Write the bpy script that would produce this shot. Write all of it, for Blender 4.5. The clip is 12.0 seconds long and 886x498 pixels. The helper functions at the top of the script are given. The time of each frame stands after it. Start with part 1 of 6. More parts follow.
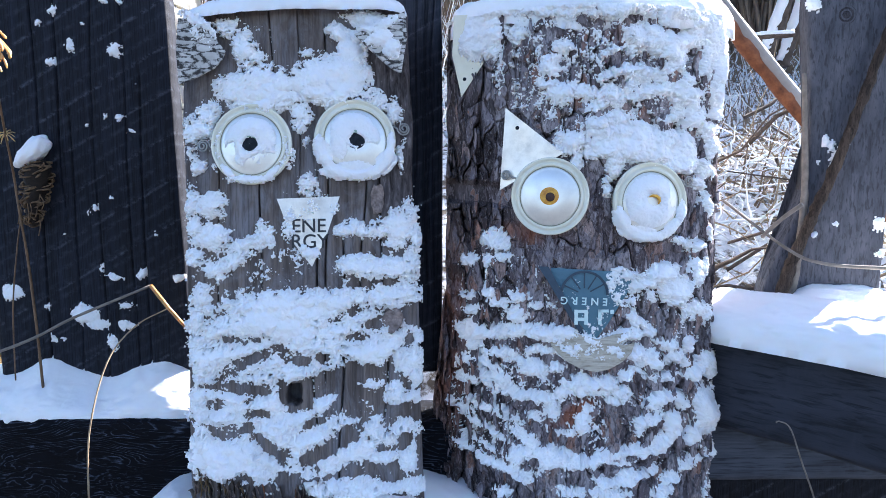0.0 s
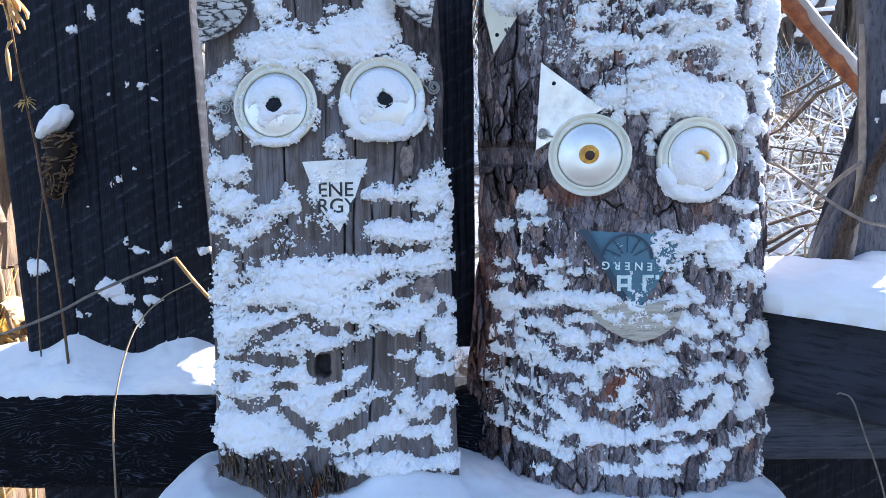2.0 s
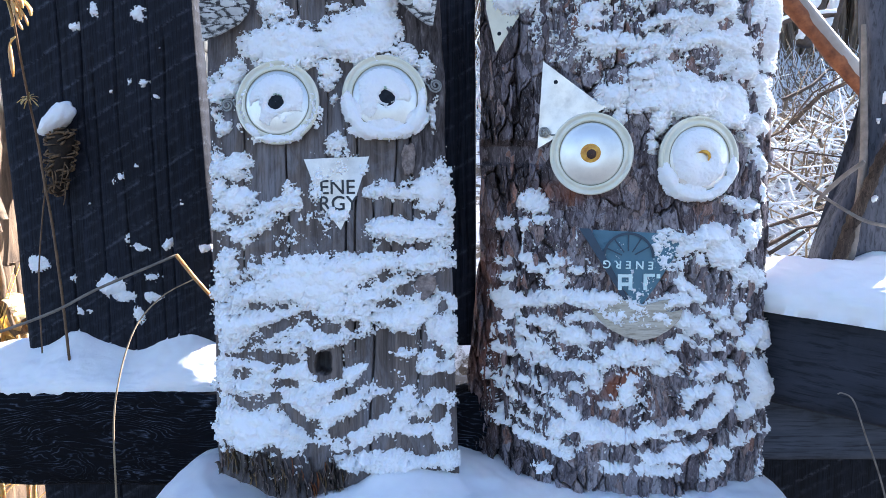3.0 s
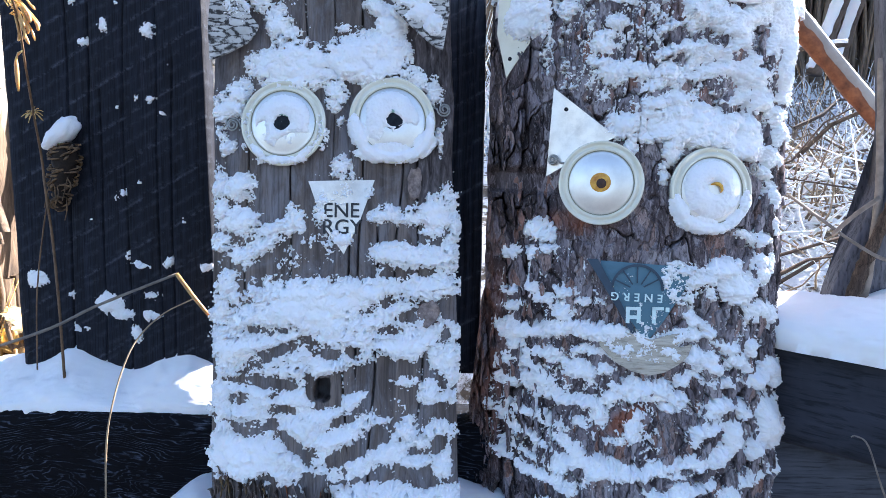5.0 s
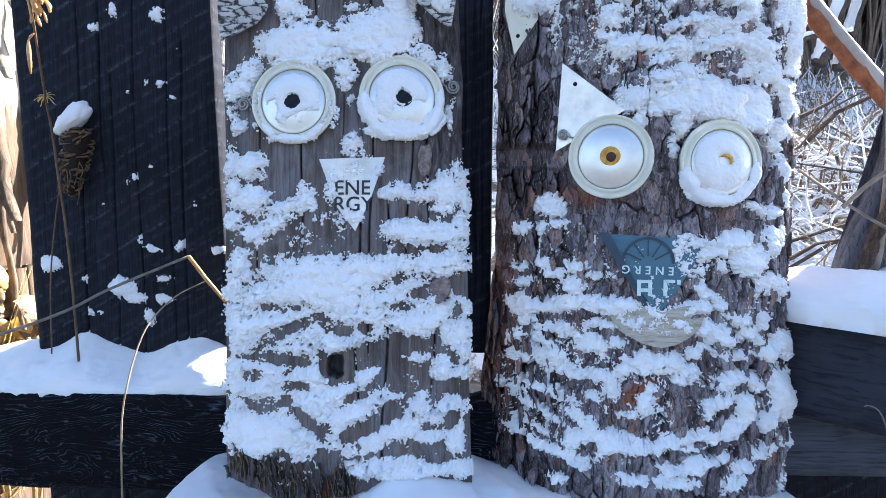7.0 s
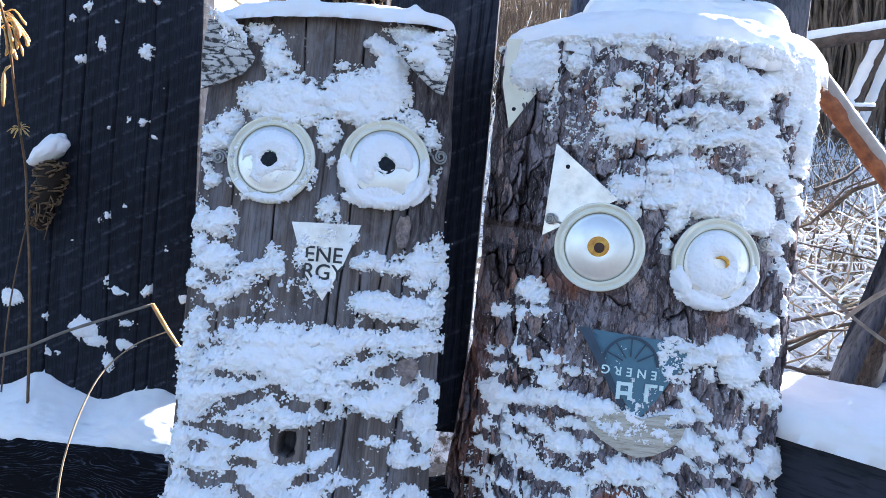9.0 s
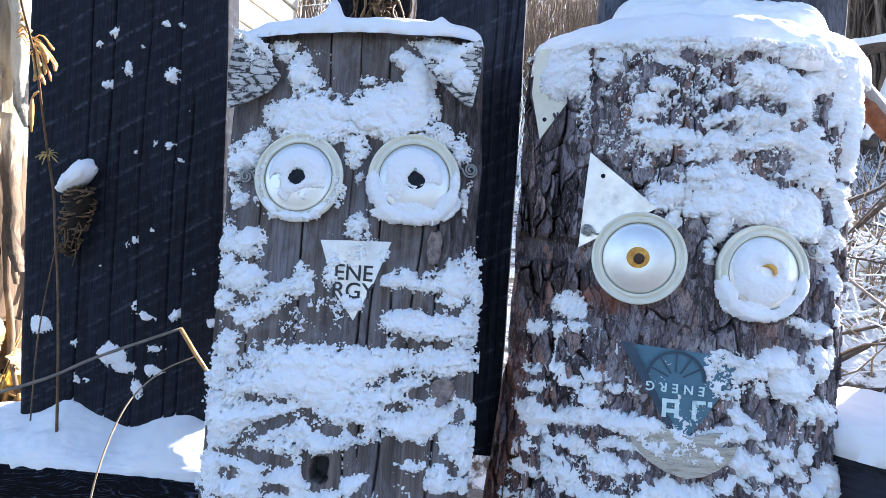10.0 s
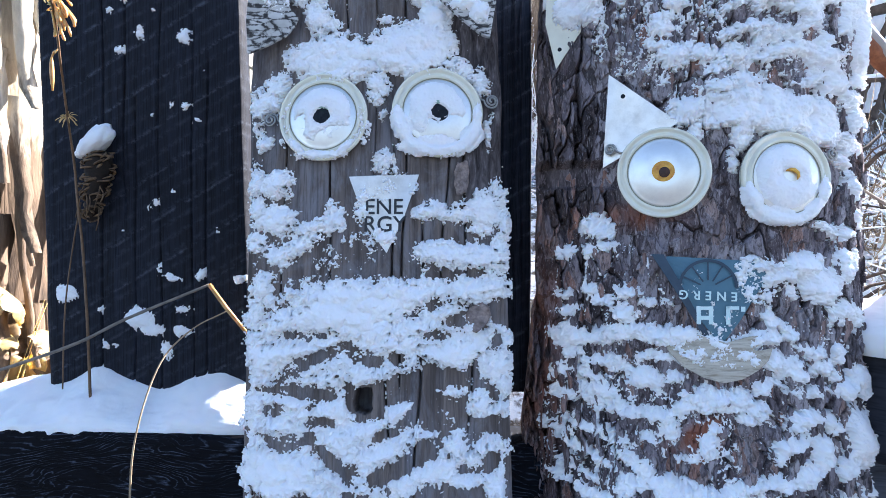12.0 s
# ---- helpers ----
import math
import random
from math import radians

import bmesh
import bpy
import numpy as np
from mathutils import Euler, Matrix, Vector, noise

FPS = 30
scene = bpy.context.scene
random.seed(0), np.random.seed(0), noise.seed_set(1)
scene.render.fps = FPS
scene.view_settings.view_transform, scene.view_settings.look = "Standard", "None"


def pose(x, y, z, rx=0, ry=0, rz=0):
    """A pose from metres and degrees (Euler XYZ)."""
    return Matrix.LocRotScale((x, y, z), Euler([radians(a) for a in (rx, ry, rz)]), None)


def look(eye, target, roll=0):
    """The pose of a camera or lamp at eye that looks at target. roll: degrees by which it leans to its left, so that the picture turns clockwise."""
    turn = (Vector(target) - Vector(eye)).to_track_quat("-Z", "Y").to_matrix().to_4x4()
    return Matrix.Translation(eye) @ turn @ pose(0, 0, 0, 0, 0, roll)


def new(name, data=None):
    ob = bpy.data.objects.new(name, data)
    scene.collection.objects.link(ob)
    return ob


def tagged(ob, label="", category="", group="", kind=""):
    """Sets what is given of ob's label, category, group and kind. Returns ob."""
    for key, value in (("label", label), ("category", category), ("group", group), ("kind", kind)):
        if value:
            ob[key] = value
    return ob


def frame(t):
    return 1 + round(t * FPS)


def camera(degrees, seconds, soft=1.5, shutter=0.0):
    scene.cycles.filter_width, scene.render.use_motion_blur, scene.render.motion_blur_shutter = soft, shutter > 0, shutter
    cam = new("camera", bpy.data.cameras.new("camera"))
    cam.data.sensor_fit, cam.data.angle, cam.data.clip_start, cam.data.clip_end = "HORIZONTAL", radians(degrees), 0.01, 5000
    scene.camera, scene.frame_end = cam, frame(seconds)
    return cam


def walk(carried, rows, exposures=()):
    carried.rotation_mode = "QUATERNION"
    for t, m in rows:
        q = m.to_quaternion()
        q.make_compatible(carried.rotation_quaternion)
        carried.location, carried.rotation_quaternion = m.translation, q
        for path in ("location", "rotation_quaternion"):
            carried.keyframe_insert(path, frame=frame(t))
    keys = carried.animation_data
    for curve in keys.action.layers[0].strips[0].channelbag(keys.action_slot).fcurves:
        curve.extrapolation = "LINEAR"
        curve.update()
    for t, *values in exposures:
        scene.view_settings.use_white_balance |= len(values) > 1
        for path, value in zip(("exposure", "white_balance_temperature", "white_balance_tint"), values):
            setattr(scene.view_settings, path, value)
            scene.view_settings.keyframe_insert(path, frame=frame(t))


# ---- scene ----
cam = camera(65.9, 12.0, soft=0.7)
EXPOSURE, KELVIN = 2.49, 5850.0
METRES, EYE, TILT, LEAN, TURN = 0.5, 1.25, -7.0, 0.0, 0.0
ROWS = [
    (0.0, 0.0, 0.0, 0.0, 0.0, 0.0, -0.0),
    (0.5, 0.0028, 0.0061, 0.0162, -0.02, 0.95, -0.5),
    (1.0, 0.0047, 0.0109, 0.0327, -0.01, 2.47, -1.51),
    (1.5, 0.0028, 0.037, 0.0212, 0.87, 2.07, -1.37),
    (2.0, -0.014, 0.0825, -0.0752, 2.31, -0.26, 0.59),
    (2.5, -0.0181, 0.079, -0.0978, 2.46, -0.52, 1.08),
    (3.0, -0.0149, 0.0814, -0.0824, 2.38, -0.16, 0.32),
    (3.5, 0.0053, 0.0772, -0.02, 1.5, 0.75, -1.94),
    (5.5, -0.0251, 0.1212, -0.0905, 3.28, 1.36, -0.76),
    (6.0, -0.0335, 0.1141, -0.1201, 3.31, 1.36, -0.07),
    (6.5, -0.0384, 0.1075, -0.1338, 3.48, 1.34, 0.4),
    (7.0, -0.0274, 0.1072, -0.1163, 3.25, 1.32, -0.48),
    (9.0, 0.0367, 0.1973, -0.0014, 3.8, 3.71, -5.6),
    (9.5, 0.015, 0.2222, -0.0, 5.38, 4.77, -5.42),
    (10.0, 0.0141, 0.2397, -0.0194, 5.8, 5.61, -4.4),
    (10.5, -0.0052, 0.2381, -0.1596, 3.73, 8.38, -0.87),
    (11.0, -0.034, 0.19, -0.2346, 3.24, 7.87, 0.87),
    (11.5, -0.0621, 0.2026, -0.2064, 4.97, 6.68, 0.25),
    (12.0, -0.0647, 0.2273, -0.18, 5.2, 5.95, -0.73),
]
walk(cam, [(t, pose(0, 0, EYE, TILT, LEAN, TURN) @ pose(METRES * x, METRES * y, METRES * z, 90 + pitch, roll, yaw)) for t, x, y, z, yaw, pitch, roll in ROWS],
     exposures=[(0.0, EXPOSURE, KELVIN, 15.5), (12.0, EXPOSURE, KELVIN, 15.5)])

# ---- light ----
world = bpy.data.worlds.new("winter_sky")
scene.world = world
world.use_nodes = True
sky = world.node_tree.nodes.new("ShaderNodeTexSky")
sky.sky_type = 'NISHITA'
sky.sun_disc = False
SUN_AZIMUTH, SUN_HEIGHT = radians(49.5), radians(32)
sky.sun_elevation, sky.sun_rotation = SUN_HEIGHT, SUN_AZIMUTH
background = world.node_tree.nodes["Background"]
world.node_tree.links.new(sky.outputs[0], background.inputs[0])
background.inputs[1].default_value = 0.06
lamp = bpy.data.lights.new("sun", 'SUN')
lamp.energy, lamp.angle, lamp.color = 5.0, radians(0.5), (1.0, 0.93, 0.82)
sun = new("sun", lamp)
towards = Vector((math.sin(SUN_AZIMUTH) * math.cos(SUN_HEIGHT), math.cos(SUN_AZIMUTH) * math.cos(SUN_HEIGHT), math.sin(SUN_HEIGHT)))
sun.matrix_world = look(towards * 20, (0, 0, 0))


# ---- numeric helpers ----
def hashed(ix, iy, seed):
    n = (ix.astype(np.int64) * 374761393 + iy.astype(np.int64) * 668265263 + seed * 974634777) & 0x7fffffff
    n = ((n ^ (n >> 13)) * 1274126177) & 0x7fffffff
    return ((n ^ (n >> 16)) & 0xffff) / 65535.0


def vnoise(x, y, seed=0):
    """Smooth value noise from -1 to 1."""
    ix, iy = np.floor(x), np.floor(y)
    fx, fy = x - ix, y - iy
    fx, fy = fx * fx * (3 - 2 * fx), fy * fy * (3 - 2 * fy)
    a, b = hashed(ix, iy, seed), hashed(ix + 1, iy, seed)
    c, d = hashed(ix, iy + 1, seed), hashed(ix + 1, iy + 1, seed)
    return 2 * ((a * (1 - fx) + b * fx) * (1 - fy) + (c * (1 - fx) + d * fx) * fy) - 1


def fbm(x, y, octaves=4, seed=0):
    total, amp, size = 0, 1.0, 1.0
    for k in range(octaves):
        total = total + amp * vnoise(x * size + 17.3 * k, y * size - 9.1 * k, seed + 31 * k)
        amp, size = amp * 0.5, size * 2.03
    return total / 1.9


def cells(x, y, seed=0):
    """Cellular noise: nearest distance, gap to the second nearest, the cell's own random number and the offsets to its centre."""
    ix, iy = np.floor(x), np.floor(y)
    f1, f2 = np.full(x.shape, 9.0), np.full(x.shape, 9.0)
    own, ox, oy = np.zeros(x.shape), np.zeros(x.shape), np.zeros(x.shape)
    for dx in (-1, 0, 1):
        for dy in (-1, 0, 1):
            cx, cy = ix + dx, iy + dy
            px, py = cx + hashed(cx, cy, seed), cy + hashed(cx, cy, seed + 5)
            d = np.hypot(x - px, y - py)
            near = d < f1
            f2 = np.where(near, f1, np.minimum(f2, d))
            own = np.where(near, hashed(cx, cy, seed + 11), own)
            ox, oy = np.where(near, x - px, ox), np.where(near, y - py, oy)
            f1 = np.where(near, d, f1)
    return f1, f2 - f1, own, ox, oy


def step(a, b, x):
    t = np.clip((x - a) / (b - a), 0, 1)
    return t * t * (3 - 2 * t)


def mesh_of(name, verts, faces, material, smooth=True, marks=None):
    """A mesh from arrays; marks: name -> one number per corner point, for a material's own variation."""
    me = bpy.data.meshes.new(name)
    verts, faces = np.asarray(verts, dtype=np.float32), np.asarray(faces, dtype=np.int32)
    me.vertices.add(len(verts))
    me.vertices.foreach_set("co", verts.ravel())
    k = faces.shape[1]
    me.loops.add(faces.size)
    me.loops.foreach_set("vertex_index", faces.ravel())
    me.polygons.add(len(faces))
    me.polygons.foreach_set("loop_start", np.arange(0, faces.size, k, dtype=np.int32))
    me.polygons.foreach_set("use_smooth", np.full(len(faces), smooth))
    for key, values in (marks or {}).items():
        layer = me.attributes.new(key, 'FLOAT', 'POINT')
        layer.data.foreach_set("value", np.asarray(values, dtype=np.float32).ravel())
    me.update(calc_edges=True)
    me.validate()
    if material:
        me.materials.append(material)
    return me


def grid_faces(nu, nv):
    """Quads of a grid of nu columns and nv rows of points (row by row)."""
    i, j = np.meshgrid(np.arange(nu - 1), np.arange(nv - 1))
    a = (j * nu + i).ravel()
    return np.stack([a, a + 1, a + nu + 1, a + nu], 1)


def under(ob, parent):
    ob.parent = parent
    return ob


def part(name, mesh, parent, label=""):
    ob = under(new(name, mesh), parent)
    return tagged(ob, label) if label else ob


def holder(name, m):
    ob = new(name)
    ob.empty_display_size = 0.05
    ob.matrix_world = m
    return ob


def from_bmesh(name, bm, material, smooth=False):
    me = bpy.data.meshes.new(name)
    bm.normal_update()
    bm.to_mesh(me)
    bm.free()
    me.materials.append(material)
    for p in me.polygons:
        p.use_smooth = smooth
    return me


def tube_arrays(points, radii, sides=6, wobble=0.0, seed=0):
    """Points and quads of a tapered tube along a line, with closed ends."""
    pts = [Vector(p) for p in points]
    rng = random.Random(seed)
    verts, faces = [], []
    side = None
    for i, p in enumerate(pts):
        ahead = (pts[min(i + 1, len(pts) - 1)] - pts[max(i - 1, 0)]).normalized()
        if side is None:
            side = ahead.orthogonal().normalized()
        side = (side - ahead * side.dot(ahead)).normalized()
        up = ahead.cross(side)
        for k in range(sides):
            a = 2 * math.pi * k / sides
            r = radii[i] * (1 + wobble * rng.uniform(-1, 1))
            verts.append(p + side * (math.cos(a) * r) + up * (math.sin(a) * r))
    for i in range(len(pts) - 1):
        for k in range(sides):
            a, b = i * sides + k, i * sides + (k + 1) % sides
            faces.append((a, b, b + sides, a + sides))
    for base, end in ((0, pts[0]), ((len(pts) - 1) * sides, pts[-1])):
        verts.append(end)
        c = len(verts) - 1
        for k in range(0, sides, 2):
            trio = (base + k, base + (k + 1) % sides, base + (k + 2) % sides)
            faces.append((c, trio[0], trio[1], trio[2]) if base else (c, trio[2], trio[1], trio[0]))
    return np.array([tuple(v) for v in verts]), np.array(faces)


def tube(name, points, radii, material, sides=6, wobble=0.0, seed=0, smooth=True):
    v, f = tube_arrays(points, radii, sides, wobble, seed)
    return mesh_of(name, v, f, material, smooth)


def bent(points, n):
    """A smooth line of n points through the given ones."""
    pts = [Vector(p) for p in points]
    pts = [pts[0] * 2 - pts[1]] + pts + [pts[-1] * 2 - pts[-2]]
    out = []
    spans = len(pts) - 3
    for k in range(n):
        s = k / (n - 1) * spans
        i = min(int(s), spans - 1)
        t = s - i
        a, b, c, d = pts[i:i + 4]
        out.append(0.5 * ((2 * b) + (c - a) * t + (2 * a - 5 * b + 4 * c - d) * t * t + (3 * b - a - 3 * c + d) * t ** 3))
    return out


def joined(arrays):
    verts, faces, base = [], [], 0
    for v, f in arrays:
        verts.append(v)
        faces.append(f + base)
        base += len(v)
    return np.concatenate(verts), np.concatenate(faces)


# ---- materials ----
class Paint:
    """A node material with a few shorthands."""

    def __init__(self, name):
        self.mat = bpy.data.materials.new(name)
        self.mat.use_nodes = True
        self.tree = self.mat.node_tree
        self.main = self.tree.nodes["Principled BSDF"]
        self.place = self.tree.nodes.new("ShaderNodeTexCoord").outputs["Object"]

    def link(self, a, b):
        self.tree.links.new(a, b)

    def mapped(self, scale=(1, 1, 1), turn=(0, 0, 0)):
        n = self.tree.nodes.new("ShaderNodeMapping")
        n.inputs["Scale"].default_value = scale
        n.inputs["Rotation"].default_value = turn
        self.link(self.place, n.inputs["Vector"])
        return n.outputs[0]

    def noise(self, scale, detail=4, rough=0.55, at=None, warp=0.0):
        n = self.tree.nodes.new("ShaderNodeTexNoise")
        n.inputs["Scale"].default_value, n.inputs["Detail"].default_value = scale, detail
        n.inputs["Roughness"].default_value, n.inputs["Distortion"].default_value = rough, warp
        self.link(at or self.place, n.inputs["Vector"])
        return n.outputs["Fac"]

    def voronoi(self, scale, at=None, feature='F1'):
        n = self.tree.nodes.new("ShaderNodeTexVoronoi")
        n.feature = feature
        n.inputs["Scale"].default_value = scale
        self.link(at or self.place, n.inputs["Vector"])
        return n.outputs["Distance"]

    def wave(self, scale, warp, at=None, detail=3, axis='X'):
        n = self.tree.nodes.new("ShaderNodeTexWave")
        n.bands_direction = axis
        n.inputs["Scale"].default_value, n.inputs["Distortion"].default_value = scale, warp
        n.inputs["Detail"].default_value = detail
        self.link(at or self.place, n.inputs["Vector"])
        return n.outputs["Fac"]

    def stripes(self, way, spacing, share, sway):
        """1 on lines square to way, spacing apart, share of it wide, that sway a little."""
        dot = self.tree.nodes.new("ShaderNodeVectorMath")
        dot.operation = 'DOT_PRODUCT'
        self.link(self.place, dot.inputs[0])
        dot.inputs[1].default_value = way
        value = dot.outputs["Value"]
        for how, other in (('MULTIPLY_ADD', sway), ('DIVIDE', spacing), ('FRACT', None)):
            n = self.tree.nodes.new("ShaderNodeMath")
            n.operation = how
            if how == 'MULTIPLY_ADD':
                self.link(self.noise(9, 3), n.inputs[0])
                n.inputs[1].default_value = other
                self.link(value, n.inputs[2])
            else:
                self.link(value, n.inputs[0])
                if other:
                    n.inputs[1].default_value = other
            value = n.outputs[0]
        return self.ramp(value, (0.0, 0.0), (0.5 * share, 1.0), (share, 0.0))

    def mark(self, name):
        n = self.tree.nodes.new("ShaderNodeAttribute")
        n.attribute_name = name
        return n.outputs["Fac"]

    def lot(self):
        return self.tree.nodes.new("ShaderNodeObjectInfo").outputs["Random"]

    def island(self):
        return self.tree.nodes.new("ShaderNodeNewGeometry").outputs["Random Per Island"]

    def ramp(self, fac, *stops):
        n = self.tree.nodes.new("ShaderNodeValToRGB")
        while len(n.color_ramp.elements) < len(stops):
            n.color_ramp.elements.new(0.5)
        for e, (at, c) in zip(n.color_ramp.elements, stops):
            e.position = at
            e.color = (*c, 1) if isinstance(c, tuple) else (c, c, c, 1)
        self.link(fac, n.inputs[0])
        return n.outputs[0]

    def blend(self, fac, a, b, how='MIX'):
        n = self.tree.nodes.new("ShaderNodeMix")
        n.data_type, n.blend_type = 'RGBA', how
        for value, slot in ((fac, n.inputs[0]), (a, n.inputs[6]), (b, n.inputs[7])):
            if isinstance(value, tuple):
                slot.default_value = (*value, 1)
            elif isinstance(value, (int, float)):
                slot.default_value = value
            else:
                self.link(value, slot)
        return n.outputs[2]

    def bump(self, height, strength, distance):
        n = self.tree.nodes.new("ShaderNodeBump")
        n.inputs["Strength"].default_value, n.inputs["Distance"].default_value = strength, distance
        self.link(height, n.inputs["Height"])
        if self.main.inputs["Normal"].links:
            self.link(self.main.inputs["Normal"].links[0].from_socket, n.inputs["Normal"])
        self.link(n.outputs[0], self.main.inputs["Normal"])

    def done(self, color, rough=0.7, metal=0.0, **more):
        for key, value in (("Base Color", color), ("Roughness", rough), ("Metallic", metal), *((k.replace("_", " "), v) for k, v in more.items())):
            slot = self.main.inputs[key]
            if isinstance(value, tuple):
                slot.default_value = (*value, 1) if len(value) == 3 and key != "Subsurface Radius" else value
            elif isinstance(value, (int, float)):
                slot.default_value = value
            else:
                self.link(value, slot)
        return self.mat


def snow_paint():
    p = Paint("snow")
    p.bump(p.noise(260, 5, 0.75), 0.24, 0.003)
    p.bump(p.noise(1100, 3, 0.7), 0.35, 0.0012)
    color = p.ramp(p.noise(30, 3), (0.3, (0.90, 0.915, 0.935)), (0.7, (0.95, 0.955, 0.965)))
    return p.done(color, 0.65, Subsurface_Weight=0.25, Subsurface_Radius=(0.004, 0.005, 0.006), Subsurface_Scale=1.0)


def old_wood_paint(name, dark, light, grain=(90, 90, 4), lines=0.6, relief=0.0012, saw=0.0, turn=(0, 0, 0), shine=0.2, weathered=None, ripple=0.0, gloss=0.0, hairs=0.65, edges=False):
    """Weathered wood whose grain runs along local z (or x, by grain)."""
    p = Paint(name)
    weathered = weathered or tuple(0.5 * (a + b) for a, b in zip(dark, light))
    at = p.mapped(grain, turn)
    fine = p.noise(1.0, 6, 0.65, at, 0.4)
    broad = p.noise(6, 3, 0.6)
    streak = p.noise(0.35, 5, 0.7, at, 1.0)
    base = p.ramp(fine, (0.32, dark), (0.68, light))
    base = p.blend(p.ramp(broad, (0.35, 0.0), (0.75, 0.55)), base, tuple(0.6 * a for a in dark), 'MIX')
    base = p.blend(p.ramp(p.noise(0.8, 6, 0.7, p.mapped((34, 34, 13)), 1.2), (0.45, 0.0), (0.7, 0.75)), base, weathered)
    base = p.blend(p.ramp(streak, (0.62, 0.0), (0.75, lines)), base, tuple(min(1, 1.5 * a) for a in light), 'MIX')
    hair = p.noise(1.0, 3, 0.6, p.mapped((grain[0] * 4.5, grain[1] * 4.5, grain[2] * 4), turn), 0.5)
    base = p.blend(p.ramp(hair, (0.36, hairs), (0.5, 0.0)), base, tuple(0.45 * a for a in dark))
    if edges:
        rind = p.ramp(p.noise(1.0, 5, 0.7, p.mapped((150, 150, 30)), 0.8), (0.36, (0.022, 0.017, 0.017)), (0.56, (0.10, 0.085, 0.085)), (0.72, (0.24, 0.215, 0.215)))
        base = p.blend(p.mark("bark"), base, rind)
    p.bump(fine, 0.8, relief)
    p.bump(hair, 0.6, 0.0006)
    if ripple:
        p.bump(p.noise(1.0, 3, 0.55, p.mapped((120, 120, 15), (0, radians(-9), 0)), 0.9), 0.7, ripple)
    if saw:
        for spacing, share, least, much in ((0.052, 0.12, 0.46, 0.60), (0.017, 0.6, 0.45, 0.20)):
            lines_at = p.stripes((-0.50, 0.0, 0.866), spacing, share, 0.006)
            worn = p.blend(1.0, lines_at, p.ramp(p.noise(75, 5, 0.75), (least, 0.0), (least + 0.16, 1.0)), 'MULTIPLY')
            base = p.blend(p.blend(1.0, worn, (much, much, much), 'MULTIPLY'), base, (0.10, 0.115, 0.15))
            p.bump(lines_at, 0.12 if spacing > 0.03 else 0.3, saw)
    return p.done(base, p.ramp(fine, (0.3, 0.62 - gloss), (0.7, 0.85 - gloss)), Specular_IOR_Level=shine)


SNOW = snow_paint()
DARK_PLANK = old_wood_paint("weathered_dark_plank", (0.0064, 0.0072, 0.0108), (0.0265, 0.0305, 0.045), (150, 150, 4), 0.5, 0.0014, 0.0010, shine=0.14, gloss=0.0)
# DARK_PLANK made lighter: sky light on the narrow board put into its colour
SKYLIT_PLANK = old_wood_paint("skylit_dark_plank", (0.009, 0.0105, 0.016), (0.040, 0.047, 0.068), (150, 150, 4), 0.5, 0.0014, 0.0010, shine=0.14)
GREY_PLANK = old_wood_paint("weathered_grey_plank", (0.045, 0.049, 0.064), (0.135, 0.142, 0.172), (60, 60, 16), 0.2, 0.0012, ripple=0.004)
SLAB_WOOD = old_wood_paint("weathered_slab_wood", (0.065, 0.052, 0.048), (0.235, 0.195, 0.175), (95, 95, 6), 0.5, 0.0010, weathered=(0.25, 0.25, 0.28), hairs=0.4, edges=True)


def rail_paint():
    """Nearly black wood whose paler rings swirl round two hidden knots."""
    p = Paint("dark_rail_wood")
    fine = p.noise(1.0, 6, 0.7, p.mapped((26, 210, 210)), 0.8)
    swirl = p.noise(1.0, 4, 0.5, p.mapped((5.5, 5.5, 13)), 0.9)
    height = p.tree.nodes.new("ShaderNodeSeparateXYZ")
    p.link(p.place, height.inputs[0])
    value = swirl
    for how, other in (('MULTIPLY_ADD', 0.17), ('DIVIDE', 0.0070), ('FRACT', None)):
        n = p.tree.nodes.new("ShaderNodeMath")
        n.operation = how
        p.link(value, n.inputs[0])
        if other:
            n.inputs[1].default_value = other
        if how == 'MULTIPLY_ADD':
            p.link(height.outputs[2], n.inputs[2])
        value = n.outputs[0]
    rings = p.ramp(value, (0.0, 0.0), (0.62, 0.0), (0.84, 1.0), (1.0, 0.0))
    patch = p.ramp(p.noise(22, 6, 0.75), (0.42, 0.05), (0.58, 1.0))
    shown = p.blend(1.0, p.blend(1.0, rings, p.ramp(fine, (0.42, 0.0), (0.58, 1.0)), 'MULTIPLY'), patch, 'MULTIPLY')
    base = p.blend(shown, p.ramp(fine, (0.35, (0.0014, 0.0016, 0.0030)), (0.7, (0.0042, 0.005, 0.009))), (0.095, 0.115, 0.165))
    p.bump(rings, 0.5, 0.0015)
    p.bump(fine, 0.6, 0.0012)
    return p.done(base, 0.7, Specular_IOR_Level=0.12)


